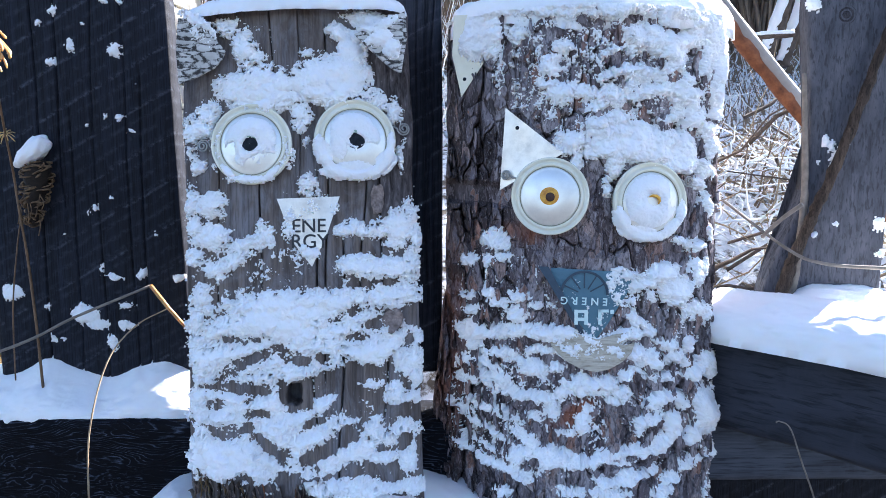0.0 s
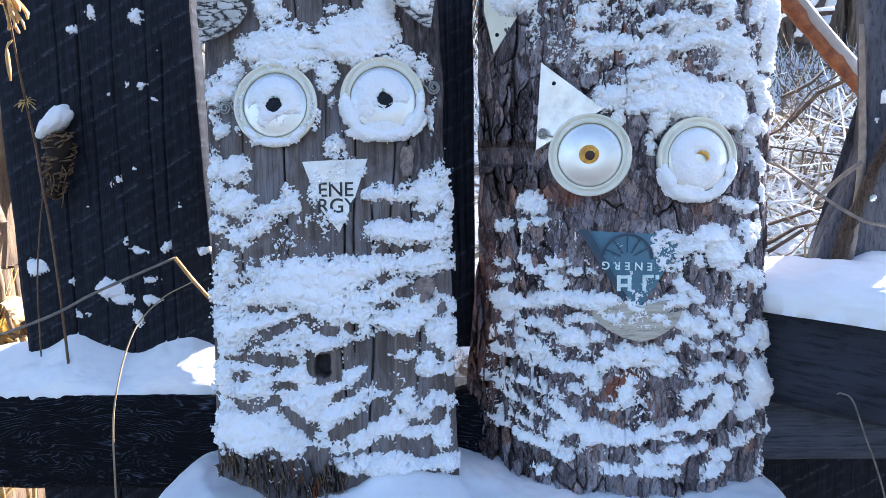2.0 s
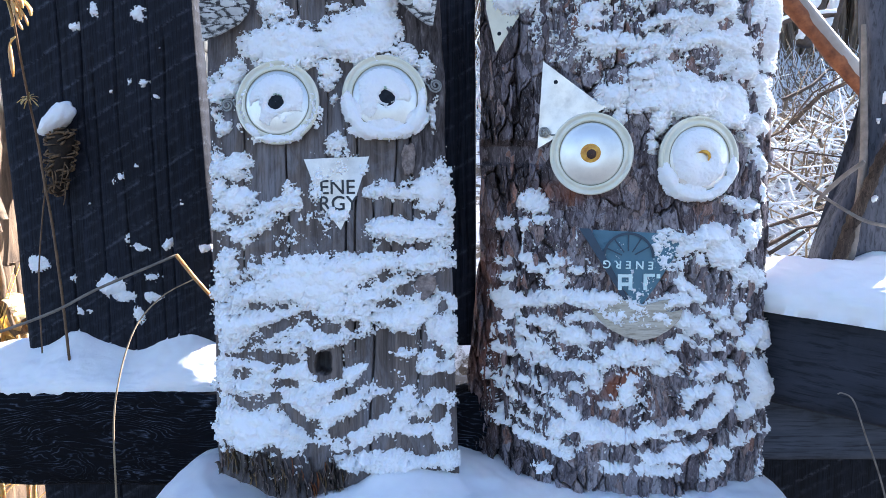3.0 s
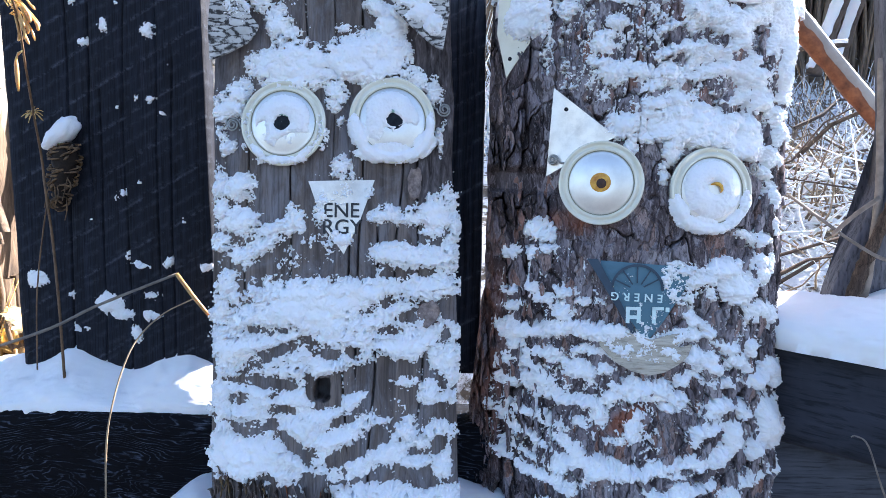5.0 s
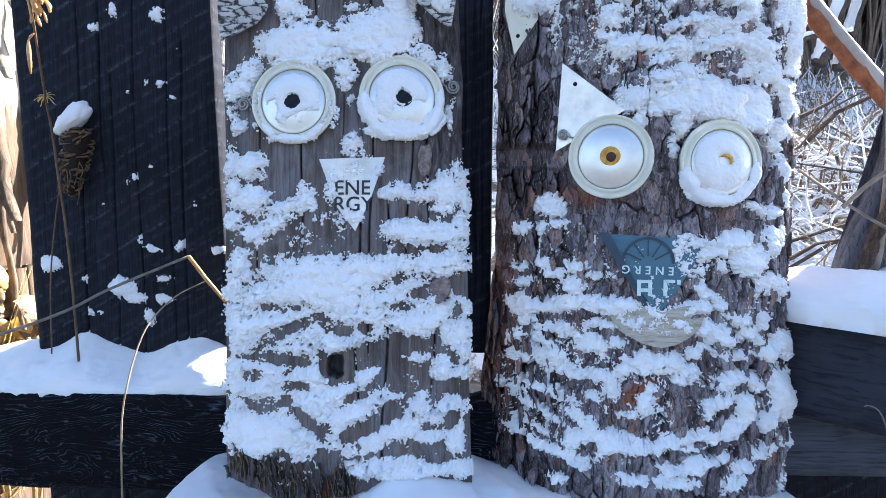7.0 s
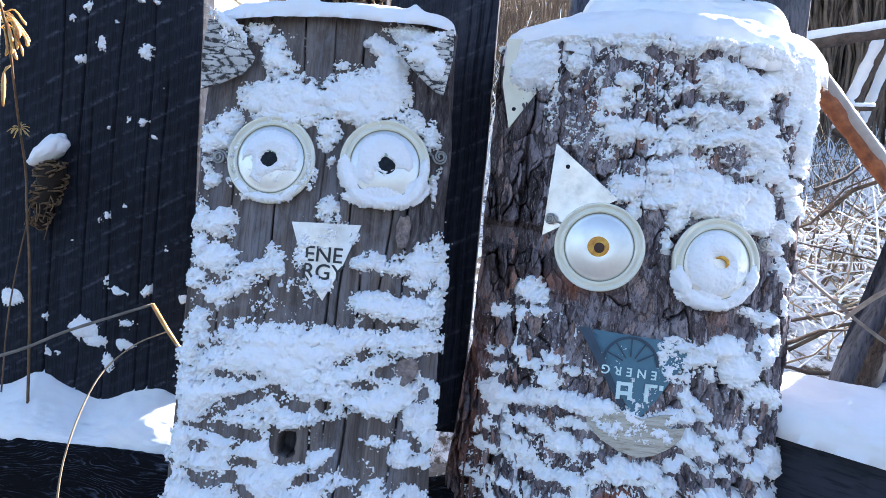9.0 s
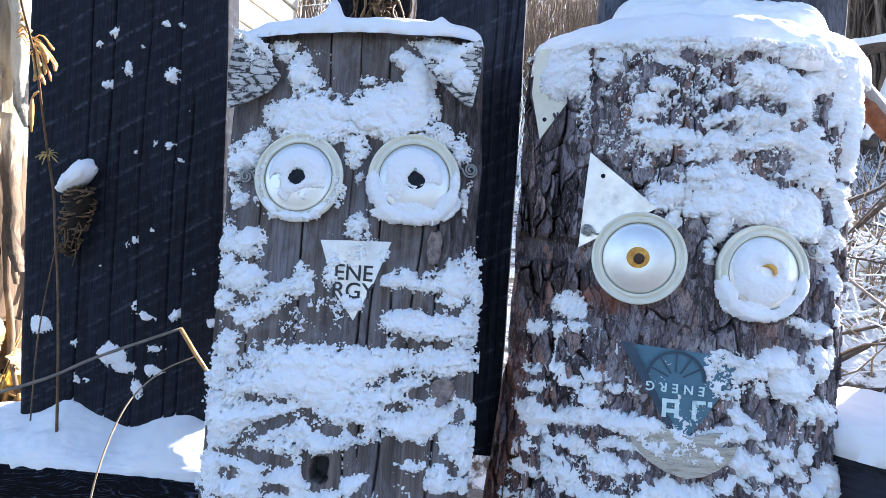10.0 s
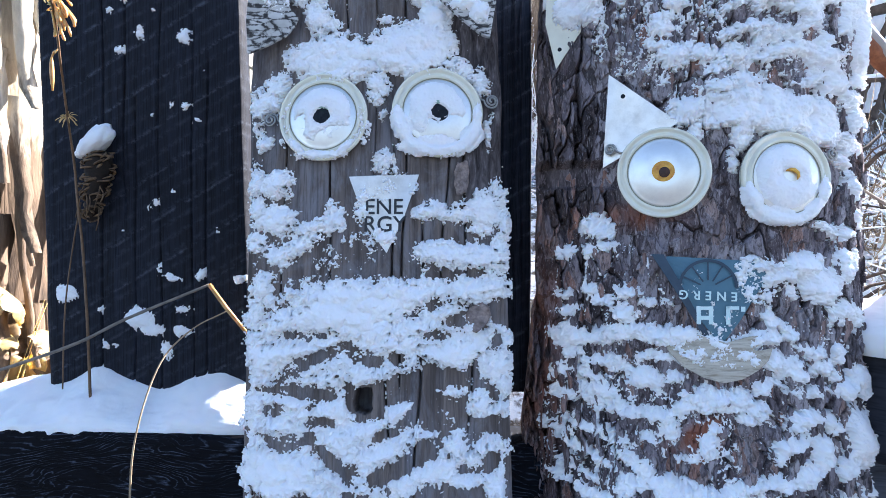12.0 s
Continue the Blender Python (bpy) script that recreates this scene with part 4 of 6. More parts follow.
def lid(parent, m, r, kind):
    """A round jar lid used as an eye: glass rim, silvered dome, pupil."""
    m = m @ Matrix.Diagonal((1, LID_DEPTH, 1, 1))
    rim = part("eye_lid", lathe("eye_lid", [(r * 0.74, 0.004), (r * 0.755, -0.0040), (r * 0.785, -0.0085), (r * 0.815, -0.0095), (r * 0.845, -0.0085), (r * 0.865, -0.0050), (r * 0.89, -0.0042), (r * 0.915, -0.0055), (r * 0.945, -0.0090), (r * 0.975, -0.0095), (r * 0.995, -0.0075), (r * 1.005, -0.002),
                                             (r * 0.99, 0.004), (r * 0.93, 0.008), (r * 0.74, 0.008), (r * 0.74, 0.004)], LID_GLASS), parent, "yellowed glass jar lid nailed on as an eye")
    rim.matrix_local = m
    part("backing", lathe("backing", [(0.0001, 0.0085), (r * 0.96, 0.0085), (r * 0.96, 0.0105), (0.0001, 0.0105)], LID_BACK), rim)
    part("seal", lathe("seal", [(r * 0.750, -0.003), (r * 0.754, -0.0074), (r * 0.764, -0.0082), (r * 0.772, -0.0070)], SEAL), rim)
    part("dome", lathe("dome", [(r * 0.16, -0.0150), (r * 0.24, -0.0160), (r * 0.38, -0.0150), (r * 0.53, -0.0120), (r * 0.65, -0.0090), (r * 0.72, -0.0068), (r * 0.752, -0.0066), (r * 0.752, 0.004)], DOME), rim, "silvered dome")
    inner = AMBER if kind == "amber" else PUPIL if kind == "green" else DOME
    iris = part("iris", lathe("iris", [(0.0001, -0.0165), (r * 0.10, -0.0168), (r * 0.20, -0.0166), (r * 0.235, -0.0161), (r * 0.24, -0.0150)], inner, 32), rim)
    if kind == "amber":
        iris.matrix_local = Matrix.Translation((-0.0002, 0, 0.0003)) @ Matrix.Diagonal((1.02, 1, 0.96, 1))
    if kind == "green":
        arc = [(0.20 * r * math.cos(a), -0.0175, 0.20 * r * math.sin(a)) for a in (0.5, 0.9, 1.3, 1.7, 2.1, 2.5)]
        part("glass_shard", tube("glass_shard", arc, [0.0008, 0.0018, 0.0024, 0.0024, 0.0018, 0.0008], GREENISH, 6), rim)
    if kind == "plain":
        arc = [(-0.0005 + 0.17 * r * math.cos(a), -0.0205, 0.0015 + 0.13 * r * math.sin(a)) for a in (-0.7, -0.1, 0.5, 1.1, 1.7, 2.3)]
        part("glass_shard", tube("glass_shard", arc, [0.0006, 0.0016, 0.0021, 0.0021, 0.0016, 0.0006], AMBER, 6), rim)
    if kind == "amber":
        part("pupil", lathe("pupil", [(0.0001, -0.0187), (r * 0.07, -0.0183), (r * 0.115, -0.0171), (r * 0.12, -0.0160)], RUST_PUPIL, 24), rim).matrix_local = Matrix.Translation((0.0008, 0, -0.0008))
    return rim


def spiral(parent, m, size, turns=2.2):
    pts, n = [], 60
    for k in range(n):
        s = k / (n - 1)
        a = s * turns * 2 * math.pi
        r = size * (1 - 0.75 * s)
        pts.append((r * math.cos(a), -0.004 - 0.003 * s, r * math.sin(a)))
    pts = [(size * 2.2, 0.002, -size * 0.2), (size * 1.5, -0.003, -size * 0.25)] + pts
    ob = part("wire_spiral", tube("wire_spiral", pts, [0.0011] * len(pts), WIRE, 6), parent, "curled wire")
    ob.matrix_local = m
    return ob


def flake(parent, m, wide, tall, material, seed, label=""):
    """A curled flake of loose bark."""
    rng = random.Random(seed)
    s, t = np.meshgrid(np.linspace(-1, 1, 12), np.linspace(-1, 1, 12))
    w = 1 - 0.5 * np.abs(t) ** 2 + 0.2 * vnoise(t * 3 + seed, s * 0, seed)
    x, z = s * wide / 2 * w, t * tall / 2 + 0.1 * wide * vnoise(s * 2, t * 2, seed)
    y = -0.006 * (1 + s * 0.8) - 0.006 * np.maximum(t, 0) ** 2 + 0.0015 * vnoise(s * 4, t * 4, seed + 2)
    front = np.stack([x, y, z], -1).reshape(-1, 3)
    f = grid_faces(12, 12)
    ring = np.concatenate([np.arange(12), np.arange(1, 12) * 12 + 11, 132 + np.arange(10, -1, -1), np.arange(10, 0, -1) * 12])
    k = np.arange(len(ring))
    nxt = (k + 1) % len(ring)
    sides = np.stack([ring[nxt], ring, 288 - 144 + ring, 144 + ring[nxt]], 1)
    me = mesh_of("bark_flake", np.concatenate([front, front + (0, 0.0018, 0)]), np.concatenate([f, f[:, ::-1] + 144, sides]), material)
    ob = part("bark_flake", me, parent, label)
    ob.matrix_local = m
    return ob


def on_board(u, v, out=0.0):
    """A pose on the board's face, turned with its curve."""
    return pose(u, float(board_round(np.array(u))) - out, v, 0, 0, math.degrees(math.atan(2 * 0.020 * (u - 0.014) / 0.14 ** 2)))


def on_log(u, v, out=0.0):
    a = math.asin(u / LOG_R)
    return pose(u - 0 * out, float(log_round(np.array(u))) - out, v, 0, 0, math.degrees(a) * 0.85)


def build_board():
    owl = holder("decorated_board", BOARD)
    part("slab", slab_mesh("slab", SLAB_WOOD, board_left, board_right, board_low, lambda u: np.interp(u, (-0.13, -0.09, -0.02, 0.08, 0.15), (0.532, 0.538, 0.547, 0.551, 0.546)) + 0.001 * fbm(u * 50, u * 0, 3, 124), board_front, 0.045, 420, 560, {"bark": board_bark}), owl, "grey-brown weathered slab with long cracks")
    for key in ("left", "right"):
        lid(owl, on_board(*EYES[key][:3]), EYES[key][3], "green")
    spiral(owl, on_board(-0.0995, 0.3765, 0.003), 0.008)
    spiral(owl, on_board(0.137, 0.399, 0.004) @ pose(0, 0, 0, 0, 180, 0), 0.008)
    beak = part("beak", cut_plate("beak", [(-0.0140, 0.3127), (0.0602, 0.3152), (0.0443, 0.2685), (0.0268, 0.2312), (0.0062, 0.2585)], -0.0085, 0.0012, ALUMINIUM, 0.3), owl, "pointed aluminium plate cut from a sign")
    turn = pose(0, 0, 0, 90, 0, 0)
    lettering("lettering", "ENE", 0.0232, Matrix.Translation((0.0235, -0.0092, 0.2725)) @ turn, BLACK_PRINT, beak, "black printed letters")
    lettering("lettering", "RGY", 0.0232, Matrix.Translation((0.0245, -0.0092, 0.2540)) @ turn, BLACK_PRINT, beak, "black printed letters")
    ear = part("ear", cut_plate("ear", [(-0.1265, 0.5266), (-0.112, 0.526), (-0.097, 0.515), (-0.0826, 0.5011), (-0.0725, 0.4887), (-0.0760, 0.478), (-0.0847, 0.4678), (-0.104, 0.457), (-0.1259, 0.4482), (-0.1285, 0.4853)], -0.012, 0.0040, BIRCH, 1.5), owl, "curved piece of birch bark")
    part("ear", cut_plate("ear", [(0.0802, 0.5078), (0.108, 0.519), (0.1411, 0.5368), (0.1425, 0.5041), (0.1355, 0.4621), (0.1265, 0.4655), (0.1176, 0.4723), (0.099, 0.489)], -0.022, 0.0055, BIRCH, 1.2), owl, "curved piece of birch bark")
    flake(owl, on_board(0.104, 0.312, 0.001), 0.015, 0.034, FLAKE, 3, "loose flake of bark")
    flake(owl, on_board(0.120, 0.165, 0.001) @ pose(0, 0, 0, 0, 25, 0), 0.020, 0.030, FLAKE, 4, "loose flake of bark")
    rng = random.Random(91)
    for k in range(110):
        u, tall = rng.uniform(-0.117, 0.030), rng.uniform(0.012, 0.024)
        v = float(board_low(np.array(u))) + 0.5 * tall + rng.uniform(0.000, 0.034)
        piece = flake(owl, on_board(u, v, -0.007) @ pose(0, 0, 0, rng.uniform(-8, 3), rng.gauss(0, 9), 0), rng.uniform(0.0016, 0.0042), tall, (ORANGE_BARK, FLAKE, DRY_STALK, FLAKE, DARK_STICK)[k % 5] if -0.035 < u < 0.012 else (FLAKE, GREY_STALK, FLAKE, DRY_STALK, DARK_STICK)[k % 5], 300 + k)
        piece.name = "splinter"
    tagged(owl, "weathered slab made into an owl face with jar-lid eyes", "folk art", "owl faces on the fence")


def build_log():
    owl = holder("decorated_log", LOG)
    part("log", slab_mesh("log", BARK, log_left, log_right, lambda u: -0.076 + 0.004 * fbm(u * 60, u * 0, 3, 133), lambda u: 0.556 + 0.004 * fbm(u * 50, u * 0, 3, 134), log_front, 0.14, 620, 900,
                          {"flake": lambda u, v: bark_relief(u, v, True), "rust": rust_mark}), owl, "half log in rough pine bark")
    for key in ("amber", "plain"):
        lid(owl, on_log(*EYES[key][:3]), EYES[key][3], key)
    spiral(owl, on_log(-0.1125, 0.359, 0.014) @ pose(0, 0, 0, 0, 10, 0), 0.006)
    spiral(owl, on_log(0.1045, 0.352, 0.010) @ pose(0, 0, 0, 0, 180, 0), 0.007)
    brow = part("brow", cut_plate("brow", [(-0.0020, 0.0505), (0.0675, -0.0055), (-0.0085, -0.0485)], -0.002, 0.0014, ALUMINIUM, 0.0), owl, "triangle of worn sheet aluminium")
    brow.matrix_local = on_log(-0.112, 0.390, 0.010) @ pose(0, 0, 0, 0, 0, 9)
    part("nail_hole", lathe("nail_hole", [(0.0001, 0), (0.0022, -0.0002), (0.0026, 0.001)], PUPIL, 12), brow).matrix_local = Matrix.Translation((0.0125, -0.0026, 0.026))
    brow2 = part("brow", cut_plate("brow", [(-0.004, 0.050), (0.062, 0.048), (0.045, 0.005), (0.006, -0.052), (-0.006, 0.0)], -0.002, 0.0014, CREAM_PLATE, 0.0), owl, "cream-coloured pointed plate")
    brow2.matrix_local = on_log(-0.172, 0.512, 0.012) @ pose(0, 0, 0, 0, 0, 26)
    part("nail_hole", lathe("nail_hole", [(0.0001, 0), (0.0022, -0.0002), (0.0026, 0.001)], PUPIL, 12), brow2).matrix_local = Matrix.Translation((0.010, -0.0026, -0.030))
    beak = part("beak", cut_plate("beak", [(-0.0700, 0.2486), (0.0475, 0.2418), (0.028, 0.212), (0.010, 0.183), (-0.0085, 0.159), (-0.033, 0.190), (-0.053, 0.220)], -0.005, 0.0012, TEAL_PLATE, 2.0), owl, "dark teal sign plate nailed upside down")
    half = bmesh.new()
    previous = None
    for k in range(25):
        a = math.pi * k / 24
        row = [half.verts.new((-0.021 + r * math.cos(a), -0.0062, 0.2160 + r * math.sin(a))) for r in (0.0262, 0.0292)]
        if previous:
            half.faces.new((previous[0], row[0], row[1], previous[1]))
        previous = row
    for a in (0.5, 1.0, 1.57, 2.2, 2.7):
        x, z = math.cos(a), math.sin(a)
        half.faces.new([half.verts.new((-0.021 + r * x + s * 0.0008 * -z, -0.0061, 0.2160 + r * z + s * 0.0008 * x)) for r, s in ((0.008, -1), (0.027, -1), (0.027, 1), (0.008, 1))])
    bmesh.ops.recalc_face_normals(half, faces=half.faces)
    part("emblem", from_bmesh("emblem", half, TEAL_DARK), beak, "dark half wheel printed on the plate")
    upside = pose(0, 0, 0, 90, 180, 0)
    lettering("lettering", "ENERG", 0.0126, Matrix.Translation((-0.0215, -0.0082, 0.2128)) @ pose(0, 0, 0, 0, 2, 0) @ upside, WHITE_PRINT, beak, "pale letters upside down", 1.7)
    band = cut_plate("band", [(-0.076, 0.2500), (-0.064, 0.2496), (-0.0200, 0.1690), (-0.0250, 0.1680)], -0.0072, 0.0012, TEAL_DARK, 2.0)
    part("band", band, beak, "dark navy band along the plate's edge")
    for x, z, w, h in ((-0.0315, 0.189, 0.0042, 0.018), (-0.0195, 0.189, 0.0042, 0.018), (-0.0255, 0.1865, 0.009, 0.004), (-0.0255, 0.196, 0.009, 0.0035), (-0.003, 0.189, 0.004, 0.018), (0.0015, 0.1965, 0.012, 0.0035), (0.0115, 0.1955, 0.004, 0.005), (-0.040, 0.1965, 0.005, 0.004)):
        bar = bmesh.new()
        bmesh.ops.create_cube(bar, size=1, matrix=Matrix.Translation((x + 0.001, -0.0064, z)) @ Matrix.Diagonal((w, 0.0008, h, 1)))
        part("print_bar", from_bmesh("print_bar", bar, WHITE_PRINT), beak, "pale broken print")
    part("mouth", cut_plate("mouth", [(-0.062, 0.168), (-0.034, 0.170), (-0.004, 0.162), (0.018, 0.168), (0.030, 0.170), (0.029, 0.161), (0.021, 0.156), (0.031, 0.153), (0.041, 0.157), (0.037, 0.145), (0.0265, 0.1353), (0.010, 0.126), (-0.0066, 0.1222), (-0.026, 0.127), (-0.0437, 0.1365), (-0.058, 0.152)], -0.008, 0.006, CHIP_WOOD, 2.5), owl, "pale curved chip of wood")
    tagged(owl, "bark-covered half log made into an owl face with jar-lid eyes", "folk art", "owl faces on the fence")


build_board()
build_log()


# ---- snow clinging to them ----
def board_surface(u, v):
    out = np.zeros(u.shape + (3,))
    out[..., 1] = -1
    return np.stack([u, board_round(u) + 0.001, v], -1), out


def soften(a, k):
    """A box blur over 2 k + 1 grid points."""
    for axis in (0, 1):
        pad = [(0, 0), (0, 0)]
        pad[axis] = (k + 1, k)
        total = np.cumsum(np.pad(a, pad, mode="edge"), axis=axis)
        n = a.shape[axis]
        a = (np.take(total, np.arange(2 * k + 1, 2 * k + 1 + n), axis) - np.take(total, np.arange(n), axis)) / (2 * k + 1)
    return a


def log_ledge(u, v):
    relief = bark_relief(u, v)
    return 0.30 * np.clip(relief - soften(relief, 9), -0.010, 0.003)


def log_surface(u, v):
    w = np.clip(u, -0.2, 0.2)
    out = np.stack([w / LOG_R, -np.sqrt(1 - (w / LOG_R) ** 2), 0 * u], -1)
    base = np.stack([u, log_round(w), v], -1)
    relief = bark_relief(u, v)
    return base + out * soften(relief, 13)[..., None], out, base + out * (relief - 0.0015)[..., None]


left = Drift(201, 0.013, 0.9)
left.swell, left.pits, left.drifts, left.puffs = 0.0006, 0.60, 0.8, 1.0
left.dab(-0.034, 0.441, 0.0483, 0.0290, 0); left.dab(-0.050, 0.492, 0.0166, 0.0248, 15); left.dab(-0.037, 0.482, 0.0124, 0.0110, 0)
left.dab(0.054, 0.452, 0.0497, 0.0290, 0); left.dab(0.076, 0.493, 0.0193, 0.0276, 0); left.dab(0.061, 0.513, 0.0172, 0.0138, 0)
left.dab(0.099, 0.533, 0.0331, 0.0152, 0); left.dab(0.020, 0.442, 0.0276, 0.0152, 0); left.dab(0.025, 0.490, 0.0110, 0.0048, 0)
left.dab(-0.073, 0.519, 0.0152, 0.0110, 20); left.dab(-0.097, 0.417, 0.0179, 0.0166, 0); left.dab(-0.111, 0.383, 0.0138, 0.0248, 0)
left.dab(-0.110, 0.356, 0.0097, 0.0083, 0); left.dab(0.016, 0.414, 0.0124, 0.0207, 0); left.dab(0.128, 0.422, 0.0097, 0.0179, 0)
left.dab(0.136, 0.373, 0.0062, 0.0193, 0); left.dab(0.010, 0.452, 0.0179, 0.0097, 0); left.dab(0.022, 0.383, 0.0041, 0.0069, 0)
left.dab(0.021, 0.332, 0.0117, 0.0124, 0); left.dab(0.022, 0.320, 0.0207, 0.0062, 0); left.dab(-0.094, 0.305, 0.0207, 0.0179, 0)
left.dab(-0.115, 0.309, 0.0097, 0.0248, 0); left.dab(-0.110, 0.282, 0.0097, 0.0207, 0); left.dab(-0.091, 0.268, 0.0262, 0.0166, 0)
left.dab(-0.055, 0.260, 0.0317, 0.0097, 10); left.dab(-0.035, 0.264, 0.0097, 0.0124, 0); left.dab(-0.111, 0.242, 0.0152, 0.0124, 0)
left.dab(-0.085, 0.231, 0.0276, 0.0097, 20); left.dab(-0.062, 0.244, 0.0276, 0.0090, 20); left.dab(-0.081, 0.221, 0.0083, 0.0069, 0)
left.dab(-0.028, 0.280, 0.0110, 0.0110, 0); left.dab(-0.027, 0.264, 0.0124, 0.0097, -30); left.dab(-0.104, 0.198, 0.0152, 0.0152, 0)
left.dab(-0.111, 0.175, 0.0097, 0.0207, 0); left.dab(-0.098, 0.185, 0.0083, 0.0097, 0); left.dab(0.076, 0.277, 0.0235, 0.0124, 0)
left.dab(0.106, 0.277, 0.0241, 0.0110, 0); left.dab(0.130, 0.280, 0.0193, 0.0193, 0); left.dab(0.144, 0.290, 0.0110, 0.0172, 0)
left.dab(0.151, 0.266, 0.0069, 0.0345, 0); left.dab(0.127, 0.259, 0.0138, 0.0097, 0); left.dab(0.085, 0.232, 0.0317, 0.0138, 0)
left.dab(0.119, 0.228, 0.0345, 0.0166, 0); left.dab(0.143, 0.231, 0.0124, 0.0207, 0); left.dab(0.031, 0.182, 0.1228, 0.0262, 0)
left.dab(-0.023, 0.146, 0.0966, 0.0345, 0); left.dab(-0.075, 0.134, 0.0414, 0.0386, 0); left.dab(0.098, 0.143, 0.0552, 0.0276, 0)
left.dab(0.126, 0.199, 0.0304, 0.0166, 0); left.dab(-0.101, 0.121, 0.0172, 0.0552, 0); left.dab(0.004, 0.159, 0.0897, 0.0414, 0)
left.dab(0.071, 0.117, 0.0552, 0.0152, 10); left.dab(0.017, 0.112, 0.0345, 0.0166, 0); left.dab(0.138, 0.115, 0.0207, 0.0221, 0)
left.dab(0.149, 0.101, 0.0083, 0.0235, 0); left.dab(-0.039, 0.100, 0.0414, 0.0110, 14); left.dab(-0.075, 0.081, 0.0345, 0.0138, 0)
left.dab(-0.023, 0.079, 0.0193, 0.0138, 0); left.dab(0.070, 0.068, 0.0097, 0.0069, 40); left.dab(0.084, 0.072, 0.0138, 0.0055, 0)
left.dab(0.094, 0.065, 0.0055, 0.0083, 0); left.dab(0.097, 0.092, 0.0166, 0.0097, 0); left.dab(0.124, 0.075, 0.0152, 0.0138, 0)
left.dab(0.148, 0.071, 0.0097, 0.0097, 0); left.dab(0.037, 0.069, 0.0235, 0.0097, 28); left.dab(-0.069, 0.011, 0.0517, 0.0290, 0)
left.dab(-0.108, 0.016, 0.0138, 0.0304, 0); left.dab(-0.056, 0.057, 0.0621, 0.0152, 0); left.dab(0.003, 0.048, 0.0379, 0.0152, 0)
left.dab(-0.010, -0.001, 0.0276, 0.0124, 0); left.dab(0.029, -0.006, 0.0414, 0.0124, 8); left.dab(0.083, 0.009, 0.0483, 0.0166, 0)
left.dab(0.117, 0.031, 0.0379, 0.0193, 0); left.dab(0.140, -0.000, 0.0124, 0.0276, 0); left.dab(0.096, -0.034, 0.0621, 0.0124, 0)
left.dab(0.042, -0.030, 0.0276, 0.0097, 0); left.dab(0.020, 0.028, 0.0317, 0.0138, 15); left.dab(-0.023, 0.069, 0.0276, 0.0097, 0)
left.dab(-0.108, 0.069, 0.0124, 0.0276, 0); left.dab(0.147, -0.040, 0.0138, 0.0097, 0); left.dab(0.056, 0.043, 0.0276, 0.0097, 0)
left.dab(-0.023, 0.033, 0.0345, 0.0166, 0); left.dab(-0.050, -0.013, 0.0276, 0.0110, 0)
left.dab(-0.034, 0.447, 0.0560, 0.0300, 0); left.dab(0.050, 0.455, 0.0600, 0.0320, 0); left.dab(0.106, 0.436, 0.0200, 0.0120, -35); left.dab(-0.106, 0.396, 0.0200, 0.0280, 20)
left.gap(-0.005, 0.298, 0.0304, 0.0235, 0); left.gap(0.007, 0.260, 0.0179, 0.0235, 0); left.gap(0.145, 0.178, 0.0207, 0.0097, 20)
left.gap(0.115, 0.169, 0.0207, 0.0083, -30); left.gap(0.099, 0.161, 0.0097, 0.0048, 0); left.gap(0.068, 0.177, 0.0152, 0.0048, 25)
left.gap(0.084, 0.146, 0.0110, 0.0034, 0); left.gap(-0.059, 0.146, 0.0152, 0.0028, 0); left.gap(0.139, 0.141, 0.0055, 0.0097, 0)
left.gap(-0.049, 0.120, 0.0331, 0.0076, 22); left.gap(-0.070, 0.106, 0.0152, 0.0055, 30); left.gap(0.007, 0.125, 0.0172, 0.0069, -15)
left.gap(0.040, 0.123, 0.0097, 0.0062, 0); left.gap(0.057, 0.096, 0.0455, 0.0131, 8); left.gap(0.091, 0.104, 0.0248, 0.0090, -20)
left.gap(-0.056, 0.088, 0.0373, 0.0062, 0); left.gap(0.003, 0.080, 0.0166, 0.0159, 0); left.gap(0.020, 0.077, 0.0097, 0.0138, 0)
left.gap(0.070, 0.071, 0.0138, 0.0124, 0); left.gap(0.094, 0.070, 0.0179, 0.0083, -30); left.gap(0.080, 0.056, 0.0166, 0.0062, 0)
left.gap(0.055, 0.062, 0.0097, 0.0110, 0); left.gap(0.117, 0.046, 0.0090, 0.0110, 0); left.gap(0.139, 0.055, 0.0152, 0.0076, 30)
left.gap(-0.089, 0.067, 0.0097, 0.0048, 0); left.gap(-0.040, 0.058, 0.0152, 0.0041, 0); left.gap(-0.079, 0.035, 0.0166, 0.0048, -10)
left.gap(-0.048, 0.040, 0.0110, 0.0048, 20); left.gap(-0.024, 0.018, 0.0248, 0.0069, -42); left.gap(0.039, 0.014, 0.0317, 0.0083, 22)
left.gap(0.066, 0.028, 0.0179, 0.0103, 30); left.gap(0.031, 0.046, 0.0166, 0.0055, 20); left.gap(0.137, 0.017, 0.0110, 0.0090, 40)
left.gap(0.117, 0.011, 0.0097, 0.0034, 0); left.gap(0.084, -0.013, 0.0062, 0.0069, 0); left.gap(0.123, -0.025, 0.0207, 0.0076, 0)
left.gap(-0.001, -0.016, 0.0207, 0.0069, -20); left.gap(-0.011, -0.026, 0.0276, 0.0055, 25); left.gap(-0.063, -0.019, 0.0179, 0.0048, 0)
left.gap(-0.083, -0.030, 0.0483, 0.0110, 0); left.gap(0.096, 0.255, 0.0290, 0.0055, -8); left.gap(0.071, 0.258, 0.0138, 0.0055, 0)
left.gap(0.107, 0.213, 0.0152, 0.0028, 0); left.gap(-0.071, 0.295, 0.0083, 0.0083, 0); left.gap(0.118, 0.097, 0.0110, 0.0048, 0)
